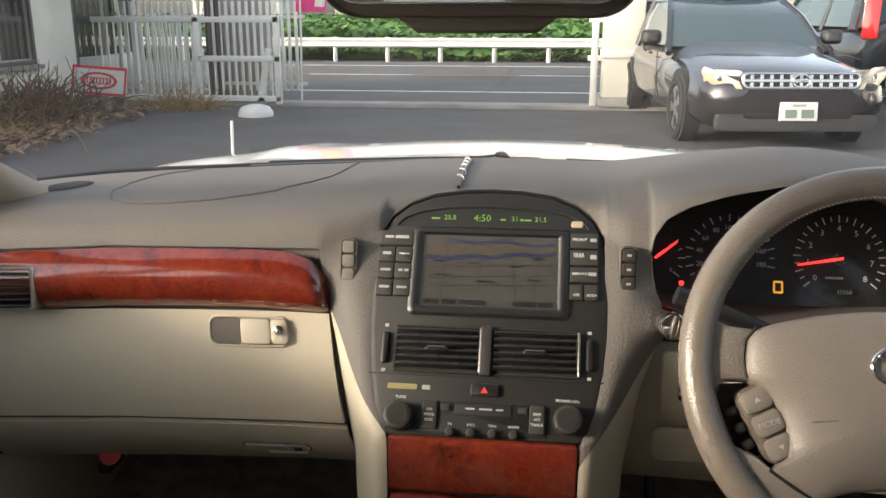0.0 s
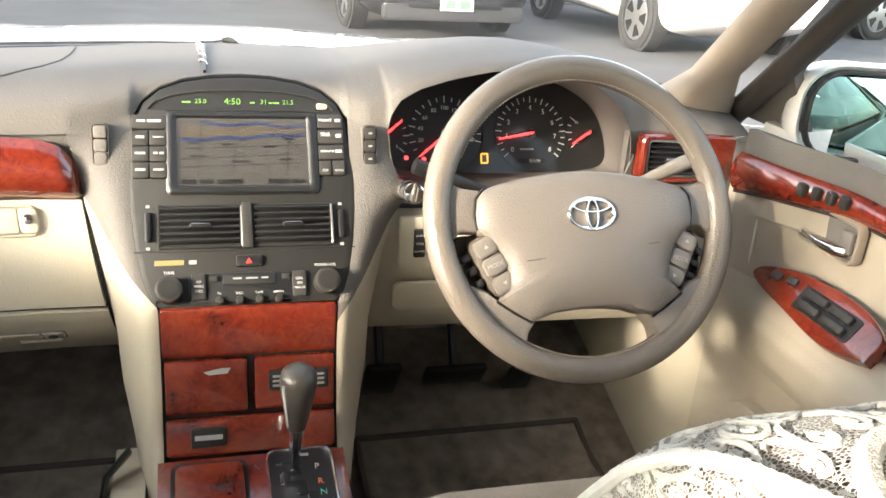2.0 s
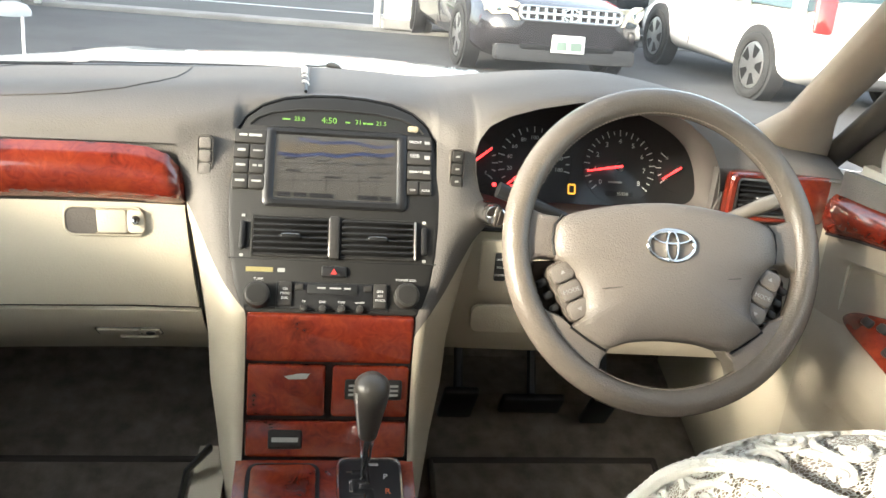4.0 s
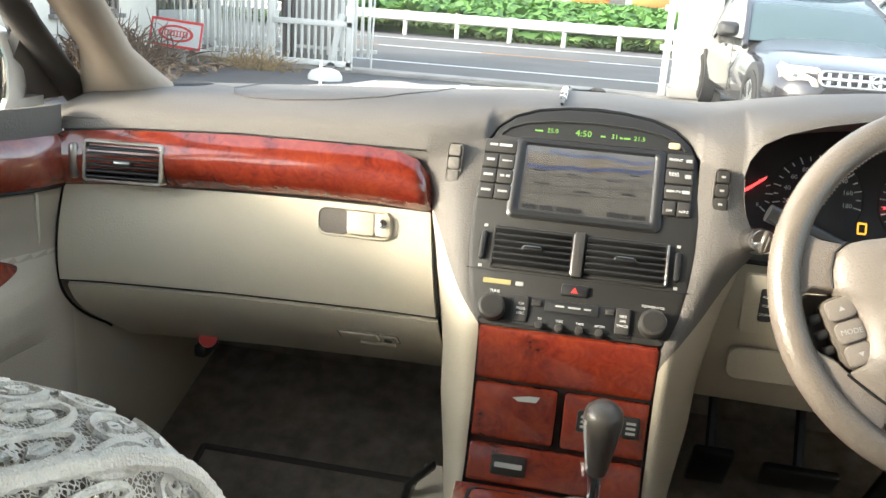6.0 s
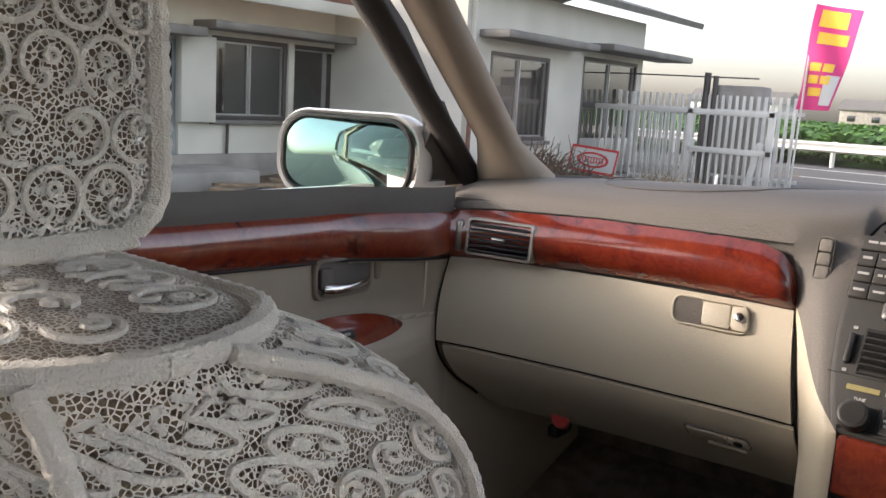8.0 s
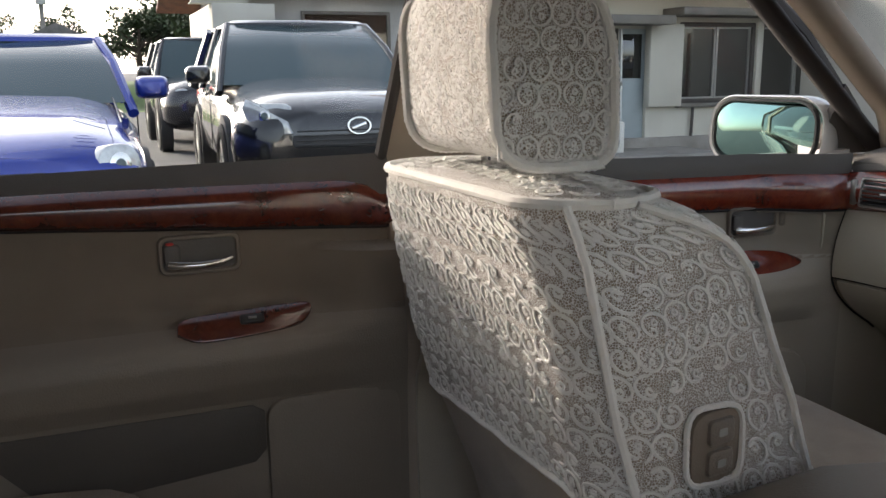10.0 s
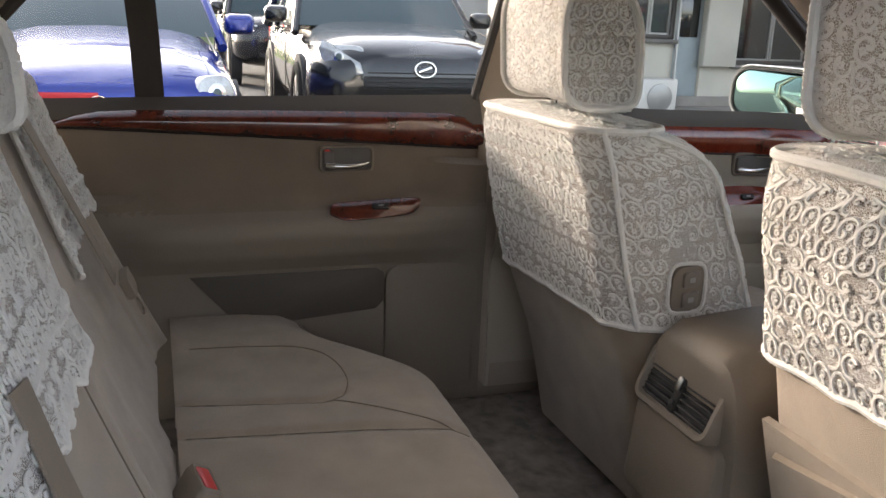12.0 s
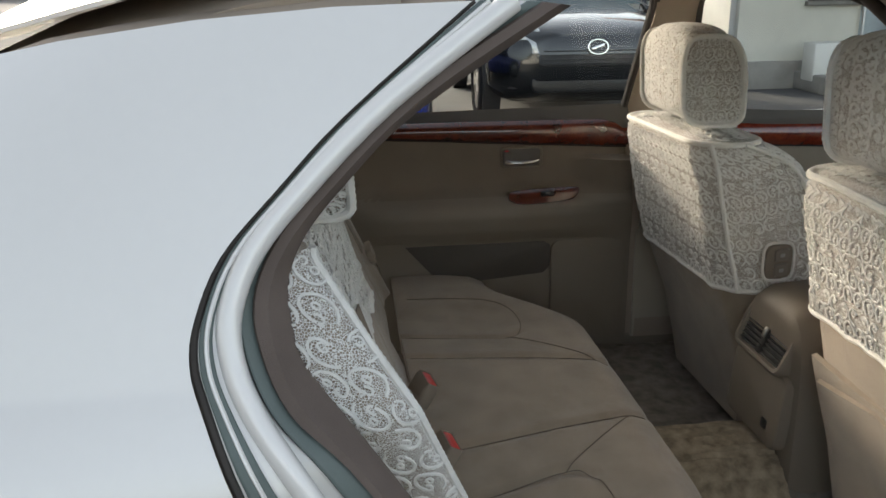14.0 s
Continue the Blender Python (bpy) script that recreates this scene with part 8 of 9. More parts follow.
part("letter_bar", slab(rr(0.36, 0.085, 0.01), ms, 0, 0.004), RED, sign)
for i in range(7):
    part("letter_bar", slab(rr(0.025, 0.06, 0.004, cx=-0.145 + i * 0.048), ms, 0.004, 0.007), WHITEMARK, sign)
part("leg", box(0.10, 0.05, 0.22, Matrix.Translation((-5.36, 10.44, 0.11)), 0.01), CONCRETE, sign)

flag = thing("banner_flag", "pink banner flag with yellow print on a thin pole", "flag")
PINK = material("pink_cloth", (0.72, 0.05, 0.24), 0.8, var=0.08, scale=4)
YEL = material("yellow_print", (0.85, 0.55, 0.06), 0.8, var=0.05)
part("pole", tube([(-3.28, 11.9, 0), (-3.22, 11.9, 2.75)], 0.014, 8), WHITESTEEL, flag)
def flagf(u, v, lift=0.0):
    return Vector((-3.27 + lerp(0.0, 0.42 + 0.16 * v, u) + 0.10 * (v - 0.5), 11.9 + 0.05 * math.sin(u * 5 + v * 6) - lift, lerp(1.22, 2.55, v) - 0.10 * u * v))
part("cloth", sheet(lambda u, v: flagf(u, v), steps(0, 1, 14), steps(0, 1, 30), 0.003), PINK, flag, "pink cloth with yellow figures")
for u0, u1, v0, v1 in ((0.15, 0.75, 0.80, 0.96), (0.2, 0.85, 0.64, 0.75), (0.15, 0.45, 0.38, 0.46), (0.5, 0.75, 0.38, 0.46), (0.15, 0.45, 0.26, 0.34), (0.5, 0.75, 0.26, 0.34), (0.2, 0.6, 0.14, 0.22)):
    part("printed_bar", sheet(lambda u, v: flagf(lerp(u0, u1, u), lerp(v0, v1, v), 0.006), steps(0, 1, 5), steps(0, 1, 5)), YEL, flag)
part("printed_figure", sheet(lambda u, v: flagf(lerp(0.62, 0.95, u), lerp(0.05, 0.35, v), 0.006), steps(0, 1, 5), steps(0, 1, 6)), WHITEMARK, flag)
wb = thing("flag_base", "white domed flag pole base", "base")
part("dome", loft([[Vector((-3.42 + r * math.cos(a), 10.35 + r * math.sin(a), z)) for a in [2 * math.pi * k / 20 for k in range(20)]] for r, z in ((0.21, 0.0), (0.21, 0.05), (0.17, 0.11), (0.08, 0.14), (0.03, 0.145))]), WHITESTEEL, wb)
pole = thing("corner_pole", "thin white corner pole on the front wing", "pole")
part("stick", tube([(-0.806, 2.5, 0.820), (-0.803, 2.5, 0.925)], 0.004, 6), WHITEMARK, pole)

# shrubs and litter
def brush(name, cx, cy, rx, ry, h, n, seed, mat, label, thick=0.012):
    r = random.Random(seed)
    bm = bmesh.new()
    for _ in range(n):
        x, y = cx + r.gauss(0, rx * 0.5), cy + r.gauss(0, ry * 0.5)
        p = Vector((x, y, 0))
        d = Vector((r.gauss(0, 0.5), r.gauss(0, 0.5), r.uniform(0.4, 1.2))).normalized()
        pts, L = [p], h * r.uniform(0.4, 1.1)
        for k in range(4):
            d = (d + Vector((r.gauss(0, 0.35), r.gauss(0, 0.35), r.gauss(-0.12, 0.3)))).normalized()
            p = p + d * L / 4
            pts.append(p)
        tube(pts, [thick, thick * 0.8, thick * 0.6, thick * 0.4, thick * 0.2], 4, bm=bm)
    return tagged(part(name, bm, mat, smooth=False, recalc=False), label, "shrub", kind="stuff")
brush("dry_shrub", -5.68, 9.35, 0.42, 0.8, 0.72, 700, 3, DRYPLANT, "tangled brown dry shrub beside the building", 0.016)
brush("dry_shrub", -7.9, 9.0, 0.5, 0.5, 1.15, 160, 4, DRYPLANT, "small brown clipped shrub", 0.018)
brush("dry_grass", -6.3, 8.6, 1.3, 1.2, 0.30, 700, 5, STRAW, "dry straw coloured grass", 0.008)
brush("dry_grass", -4.6, 10.9, 0.5, 0.25, 0.42, 260, 6, STRAW, "dry weeds at the gate", 0.008)
bed = tagged(part("soil_bed", sheet(lambda u, v: Vector((lerp(-8.2, -4.7 - 0.9 * v, u), lerp(6.6, 11.4, v), 0.02 + 0.10 * math.sin(math.pi * u) * math.sin(math.pi * v) + 0.05 * noise.noise(Vector((u * 9, v * 9, 0))))), steps(0, 1, 30), steps(0, 1, 30)), SOIL), "low bed of dry soil", "soil", kind="structure")
def litter(n, x0, x1, y0, y1, seed, label):
    r = random.Random(seed)
    bm = bmesh.new()
    for _ in range(n):
        x, y, s, a = r.uniform(x0, x1), r.uniform(y0, y1), r.uniform(0.03, 0.085), r.uniform(0, 6.28)
        c = Vector((x, y, 0.03 + r.uniform(0, 0.05)))
        u, v = Vector((math.cos(a), math.sin(a), r.uniform(-0.5, 0.5))) * s, Vector((-math.sin(a), math.cos(a), r.uniform(-0.4, 0.6))) * s * 0.6
        q = [bm.verts.new(p) for p in (c - u, c - v * 0.6 + Vector((0, 0, s * 0.25)), c + u, c + v * 0.6 + Vector((0, 0, s * 0.2)))]
        bm.faces.new(q)
    return tagged(part("dead_leaves", bm, DEADLEAF, smooth=False, recalc=False), label, "leaves", kind="stuff")
litter(500, -6.2, -4.4, 6.8, 8.4, 31, "scattered curled dead leaves on asphalt")
litter(300, -6.0, -4.6, 8.4, 10.6, 32, "dead leaves on the soil bed")
for i, (x, y, L, a) in enumerate(((-6.6, 6.9, 1.6, 75), (-6.3, 7.6, 1.3, 95), (-6.9, 7.3, 1.8, 60), (-6.5, 5.6, 0.9, 30), (-6.9, 6.2, 1.4, 82))):
    pk = thing("plank", "old weathered plank lying on the asphalt", "plank", "planks", at=(0, 0, 0))
    part("board", box(L, 0.14, 0.03, Matrix.Translation((x, y, 0.035 + 0.012 * i)) @ pose(0, 0, 0, 2, 1.5, a), 0.004), PLANK, pk)

# ---- old building ----
bld = thing("old_building", "low old building with cream walls, metal eaves and dark windows", "building")
def wall_panel(x0, y0, x1, y1, z0, z1, holes, mat, name="wall"):
    """A wall 0.15 m thick from (x0, y0) to (x1, y1) with openings (a0, a1, z0, z1) along it."""
    L = math.hypot(x1 - x0, y1 - y0)
    d = Vector(((x1 - x0) / L, (y1 - y0) / L, 0))
    us = sorted({0, L, *[h[0] for h in holes], *[h[1] for h in holes]})
    zs = sorted({z0, z1, *[h[2] for h in holes], *[h[3] for h in holes]})
    bm = bmesh.new()
    for a, b in zip(us, us[1:]):
        for c, e in zip(zs, zs[1:]):
            if any(h[0] <= (a + b) / 2 <= h[1] and h[2] <= (c + e) / 2 <= h[3] for h in holes):
                continue
            nrm = Vector((-d.y, d.x, 0)) * 0.075
            p = Vector((x0, y0, 0))
            vs = []
            for k in (-1, 1):
                for u, z in ((a, c), (b, c), (b, e), (a, e)):
                    vs.append(bm.verts.new(p + d * u + nrm * k + Vector((0, 0, z))))
            for f in ((0, 1, 2, 3), (7, 6, 5, 4), (0, 4, 5, 1), (1, 5, 6, 2), (2, 6, 7, 3), (3, 7, 4, 0)):
                bm.faces.new([vs[i] for i in f])
    bmesh.ops.remove_doubles(bm, verts=bm.verts, dist=1e-4)
    return part(name, bm, mat, bld, "", smooth=False)
def window_x(x, y0, y1, z0, z1, panes, name="window", framemat=None):
    """A window in a wall that faces +x."""
    m = plane((x, (y0 + y1) / 2, (z0 + z1) / 2), (0, 1, 0), (0, 0, 1))
    w, h = y1 - y0, z1 - z0
    wd = part(name, frame_ring(rr(w, h, 0.005, 1), rr(w - 0.10, h - 0.10, 0.005, 1), m, -0.05, 0.05, 0.005), framemat or DARKFRAME, bld, "dark framed sliding window")
    for i in range(panes):
        pw = (w - 0.10) / panes
        cx = -w / 2 + 0.05 + pw * (i + 0.5)
        part("pane", slab(rr(pw - 0.03, h - 0.12, 0.003, 1, cx=cx), m, -0.06, -0.02 + 0.015 * (i % 2)), WINDOWDARK, wd)
        part("sash", frame_ring(rr(pw, h - 0.09, 0.004, 1, cx=cx), rr(pw - 0.05, h - 0.14, 0.004, 1, cx=cx), m, -0.03, 0.0 + 0.015 * (i % 2)), ALU, wd)
    part("sill", box(0.12, w + 0.06, 0.05, Matrix.Translation((x + 0.06, (y0 + y1) / 2, z0 - 0.025)), 0.006), METALGREY, wd)
    return wd
BX = -8.2
wall_panel(BX, 4.0, BX, 10.2, 0.0, 2.15, [(0.80, 1.45, 0.97, 1.56), (1.46, 1.86, 0.30, 1.56), (2.30, 4.70, 0.70, 1.64)], WALLPAINT)
wall_panel(BX, 4.0, -10.3, 4.0, 0.0, 2.15, [], WALLGREY)
part("plinth", box(0.10, 6.2, 0.34, Matrix.Translation((BX + 0.09, 7.1, 0.14)), 0.01), CONCRETE, bld)
part("step", box(0.9, 1.6, 0.20, Matrix.Translation((BX + 0.5, 5.5, 0.10)), 0.02), CONCRETE, bld, "concrete door step")
window_x(BX + 0.03, 4.80, 5.45, 0.97, 1.56, 2)
w1 = window_x(BX + 0.03, 6.30, 7.42, 0.70, 1.64, 2)
window_x(BX + 0.03, 7.50, 8.70, 0.70, 1.64, 2)
part("mullion", box(0.14, 0.09, 0.94, Matrix.Translation((BX + 0.05, 7.46, 1.17)), 0.006), WALLPAINT, bld)
dr = part("entrance_door", box(0.05, 0.40, 1.26, Matrix.Translation((BX, 5.66, 0.93)), 0.006), material("pale_blue_door", (0.40, 0.46, 0.48), 0.5, var=0.08), bld, "pale blue door with dark upper pane")
part("pane", box(0.02, 0.28, 0.50, Matrix.Translation((BX + 0.03, 5.66, 1.25)), 0.004), WINDOWDARK, dr)
part("handle", box(0.05, 0.03, 0.09, Matrix.Translation((BX + 0.05, 5.52, 0.90)), 0.006), CHROME, dr)
part("shutter_box", box(0.12, 0.46, 0.94, Matrix.Translation((BX + 0.13, 6.05, 1.14)), 0.01), WALLPAINT, bld, "cream shutter box")
part("canopy", box(0.45, 1.40, 0.10, Matrix.Translation((BX + 0.25, 5.25, 1.64)), 0.012), METALGREY, bld, "grey metal canopy")
part("canopy", box(0.45, 3.0, 0.09, Matrix.Translation((BX + 0.25, 7.55, 1.74)), 0.012), METALGREY, bld, "grey metal canopy")
part("downpipe", tube([(BX + 0.12, 6.5, 0.66), (BX + 0.12, 6.48, 0.0)], 0.02, 6), DARKFRAME, bld)
part("downpipe", tube([(BX + 0.12, 5.46, 1.55), (BX + 0.13, 5.47, 0.6), (BX + 0.25, 5.40, 0.2)], 0.022, 6), ALU, bld)
roofm = lambda x, y: Vector((x, y, 2.12 + 0.36 * max(0, BX + 0.75 - x)))
part("roof", sheet(lambda u, v: roofm(lerp(BX + 0.75, -10.7, u), lerp(3.4, 10.5, v)) + Vector((0, 0, 0.02 * math.sin(v * 190))), steps(0, 1, 8), steps(0, 1, 120), 0.05), RUST, bld, "rusty corrugated roof")
for k in range(8):
    part("loose_batten", tube([roofm(BX + 0.8, 3.6 + 0.8 * k) + Vector((0, 0, 0.06)), roofm(-10.6, 3.3 + 0.8 * k + rnd.uniform(-0.3, 0.3)) + Vector((0, 0, 0.08))], 0.03, 5), RUST, bld)
part("roof_rail", tube([roofm(BX + 0.5, 3.5) + Vector((0, 0, 0.12)), roofm(BX + 0.5, 10.4) + Vector((0, 0, 0.15))], 0.03, 5), RUST, bld)
part("fascia", box(0.05, 7.0, 0.14, Matrix.Translation((BX + 0.73, 6.9, 2.06)), 0.01), WALLPAINT, bld)
# wing by the gate
WX = -6.0
wall_panel(WX, 8.3, WX, 12.72, 0.0, 2.40, [(0.33, 1.68, 0.62, 1.68), (2.56, 4.25, 0.1, 1.78)], WALLPAINT)
wall_panel(WX, 8.3, -9.5, 8.3, 0.0, 2.40, [], WALLPAINT)
wall_panel(WX, 12.72, -9.5, 12.72, 0.0, 2.40, [], WALLPAINT)
window_x(WX + 0.03, 8.63, 9.98, 0.62, 1.68, 2)
window_x(WX + 0.03, 10.86, 12.55, 0.1, 1.78, 2)
part("lower_door_panel", box(0.03, 1.5, 0.50, Matrix.Translation((WX + 0.06, 11.7, 0.40)), 0.006), ALU, bld)
part("notice", box(0.01, 0.09, 0.15, Matrix.Translation((WX + 0.07, 12.05, 1.30)), 0.002), WHITEMARK, bld)
part("canopy", box(0.5, 2.15, 0.09, Matrix.Translation((WX + 0.25, 9.45, 1.86)), 0.012), METALGREY, bld)
part("canopy", box(0.6, 2.7, 0.09, Matrix.Translation((WX + 0.28, 12.1, 1.90)), 0.012), METALGREY, bld)
part("roof", sheet(lambda u, v: Vector((lerp(WX + 0.5, -9.8, u), lerp(8.0, 13.9, v), 2.42 + 0.30 * (1 - abs(2 * u - 1)) * 2)), steps(0, 1, 2), steps(0, 1, 2), 0.09), METALGREY, bld, "grey metal gable roof")
part("corner_pipe", tube([(WX + 0.10, 8.24, 0.05), (WX + 0.10, 8.24, 1.62)], 0.028, 8), RUST, bld, "rusty corner pipe")
ac = thing("outdoor_unit", "white air conditioner outdoor unit by the wall", "air conditioner")
part("case", box(0.26, 0.58, 0.42, Matrix.Translation((BX + 0.42, 4.98, 0.33)), 0.02), WHITESTEEL, ac)
part("fan_grille", disc((BX + 0.55, 5.04, 0.33), (1, 0, 0), 0.16, 0.015, 24, 0.004), ALU, ac)
part("foot", box(0.22, 0.5, 0.13, Matrix.Translation((BX + 0.42, 4.98, 0.065)), 0.01), CONCRETE, ac)

# ---- house behind, trees, poles, distance ----
hs = thing("old_house", "old house with rusty ridged roof behind the parked cars", "house")
def hbox(name, x0, x1, y0, y1, z0, z1, mat):
    return part(name, box(x1 - x0, y1 - y0, z1 - z0, Matrix.Translation(((x0 + x1) / 2, (y0 + y1) / 2, (z0 + z1) / 2)), 0.02), mat, hs)
hbox("wall", -22, -16, 2.5, 9.5, 0, 2.75, WALLGREY)
hbox("wall", -19, -15.4, 1.9, 3.0, 0, 2.3, WALLPAINT)
part("roof", loft([[Vector((x, y, z)) for x, z in ((-15.4, 2.65), (-18.8, 3.75), (-22.6, 2.65), (-22.6, 2.55), (-18.8, 3.62), (-15.4, 2.55))] for y in (1.5, 9.9)]), RUST, hs, "rusty ridged roof")
for i in range(15):
    part("roof_rib", tube([(-15.4, 1.6 + 0.58 * i, 2.68), (-18.8, 1.6 + 0.58 * i, 3.79)], 0.035, 5), RUST, hs)
part("gable", loft([[Vector((-15.9, y, z)) for y, z in ((1.55, 2.3), (2.6, 2.3), (2.1, 3.05))], [Vector((-15.6, y, z)) for y, z in ((1.55, 2.3), (2.6, 2.3), (2.1, 3.05))]]), WALLPAINT, hs)
for z in (3.1, 2.75, 2.45):
    part("roof_pole", tube([(-15.3, 0.9, z), (-15.5, 6.5, z + 0.25)], 0.02, 5), METALGREY, hs)
for y0, y1 in ((3.6, 5.35), (6.0, 7.6)):
    wd = part("window", frame_ring(rr(y1 - y0, 0.75, 0.01, 1), rr(y1 - y0 - 0.12, 0.63, 0.01, 1), plane((-15.98, (y0 + y1) / 2, 1.85), (0, 1, 0), (0, 0, 1)), -0.03, 0.04), METALGREY, hs)
    part("pane", slab(rr(y1 - y0 - 0.12, 0.63, 0.01, 1), plane((-15.98, (y0 + y1) / 2, 1.85), (0, 1, 0), (0, 0, 1)), -0.03, 0.0), WINDOWDARK, wd)

def tree(x, y, h, r, seed, label, kind="round"):
    t = thing("tree", label, "tree", "trees beyond the yard")
    rd = random.Random(seed)
    bm = tube([(x, y, 0), (x + 0.1, y, h * 0.4), (x, y + 0.1, h * 0.8)], [r * 0.12, r * 0.09, r * 0.03], 7)
    for k in range(7):
        a, z = rd.uniform(0, 6.28), h * rd.uniform(0.3, 0.75)
        e = Vector((x + math.cos(a) * r * 0.8, y + math.sin(a) * r * 0.8, z + r * 0.35))
        tube([(x, y, z), e], [r * 0.04, r * 0.012], 5, bm=bm)
    part("trunk", bm, BARK, t, "tapered trunk with limbs")
    vs, fs = [], []
    blobs = [(Vector((x + rd.gauss(0, r * 0.45), y + rd.gauss(0, r * 0.45), h * rd.uniform(0.45, 0.95))), r * rd.uniform(0.25, 0.5)) for _ in range(16)]
    for c, br in blobs:
        for _ in range(230):
            d = Vector((rd.gauss(0, 1), rd.gauss(0, 1), rd.gauss(0, 0.8))).normalized() * br * rd.uniform(0.5, 1.1)
            p, s, a = c + d, r * rd.uniform(0.035, 0.09), rd.uniform(0, 6.28)
            u, v = Vector((math.cos(a), math.sin(a), rd.uniform(-1, 1))) * s, Vector((-math.sin(a), math.cos(a), rd.uniform(-1, 1))) * s
            b = len(vs)
            vs += [p - u, p - v * 0.5, p + u, p + v * 0.5]
            fs.append((b, b + 1, b + 2, b + 3))
    me = bpy.data.meshes.new("crown")
    me.from_pydata(vs, [], fs)
    me.materials.append(LEAF)
    o = new("crown", me)
    o.parent = t
for i, (x, y, h, r) in enumerate(((-41, 3.4, 4.3, 1.9), (-43, 5.2, 4.1, 1.9), (-40, 1.9, 3.7, 1.5), (-58, -1.4, 5.2, 1.5), (-60, -5.0, 4.8, 1.2), (-38, 4.6, 3.5, 1.6), (-44, 7.2, 4.4, 2.1), (-24, 9.5, 5.2, 2.2), (-26, 14, 5.6, 2.4))):
    tree(x, y, h, r, 100 + i, "dark green leafy tree beyond the parked cars")
up = thing("utility_pole", "grey utility pole with transformer and cross arms", "utility pole")
part("pole", tube([(-56, -2.4, 0), (-56, -2.4, 7.2)], [0.17, 0.11], 8), CONCRETE, up)
part("transformer", tube([(-55.6, -2.4, 5.0), (-55.6, -2.4, 5.8)], 0.3, 10), ALU, up)
for z in (6.9, 6.3):
    part("cross_arm", box(0.1, 1.8, 0.1, Matrix.Translation((-56, -2.4, z)), 0.01), METALGREY, up)
for i, (x, y, w, d, h, c) in enumerate(((-64, -22, 9, 8, 4.2, 0), (-52, -1.5, 7, 5, 3.6, 2), (-70, -34, 10, 9, 5, 1), (-75, 118, 9, 8, 5.0, 0), (-52, 150, 16, 9, 5.4, 1), (-34, 170, 12, 9, 5.2, 2), (-12, 165, 14, 9, 6.0, 0), (8, 172, 14, 10, 5.6, 1), (-95, 130, 12, 8, 5.2, 2), (28, 175, 12, 9, 6.2, 0), (-22, 190, 20, 9, 6.5, 1), (45, 160, 16, 10, 6.0, 2))):
    hh = thing("distant_house", "distant low house with dark roof across the field", "house", "distant houses")
    mt_ = (WALLPAINT, WALLGREY, CONCRETE)[c]
    part("wall", box(w, d, h * 0.62, Matrix.Translation((x, y, h * 0.31)), 0.05), mt_, hh)
    part("roof", loft([[Vector((x + sx * (w / 2 + 0.6), y + yy, zz)) for yy, zz in ((-d / 2 - 0.6, h * 0.62), (0, h), (d / 2 + 0.6, h * 0.62))] for sx in (-1, 1)]), METALGREY, hh)
    for k in range(3):
        part("window", box(1.3, 0.1, 1.0, Matrix.Translation((x - w / 3 + k * w / 3, y - d / 2 - 0.02, h * 0.33)), 0.02), WINDOWDARK, hh)
ORANGE = material("orange_machine_paint", (0.72, 0.17, 0.05), 0.5, var=0.1)
for i, (x, y) in enumerate(((-14, 118), (-4, 122), (4, 120))):
    ex = thing("farm_machine", "orange machine standing far across the field", "machine", "orange machines")
    part("body", box(5, 2.4, 1.4, Matrix.Translation((x, y, 1.6)), 0.1), ORANGE, ex)
    part("mast", tube([(x - 2, y, 1), (x - 1.2, y, 4.2), (x + 1.6, y, 3.6)], 0.25, 6), ORANGE, ex)
    part("leg", box(0.5, 0.5, 2.2, Matrix.Translation((x + 2, y, 1.1)), 0.05), ORANGE, ex)

# ---- parked cars ----
TYRE = material("tyre_rubber", (0.02, 0.02, 0.02), 0.85, var=0.1, scale=12, bump=0.3, bscale=80)
RIM = material("alloy_rim", (0.55, 0.55, 0.54), 0.3, 0.9, 0.05)
LAMP = material("headlamp_glass", (0.62, 0.64, 0.64), 0.06, 0.3, 0.2, 18, coat=1.0, spec=0.9)
LAMPYELLOW = material("yellowed_headlamp", (0.60, 0.52, 0.36), 0.1, 0.2, 0.2, 18, coat=1.0, spec=0.9)
TAIL = material("tail_lamp", (0.55, 0.02, 0.02), 0.1, 0, 0.1, coat=1.0)
CLAD = material("dark_cladding", (0.035, 0.035, 0.036), 0.6, var=0.1)


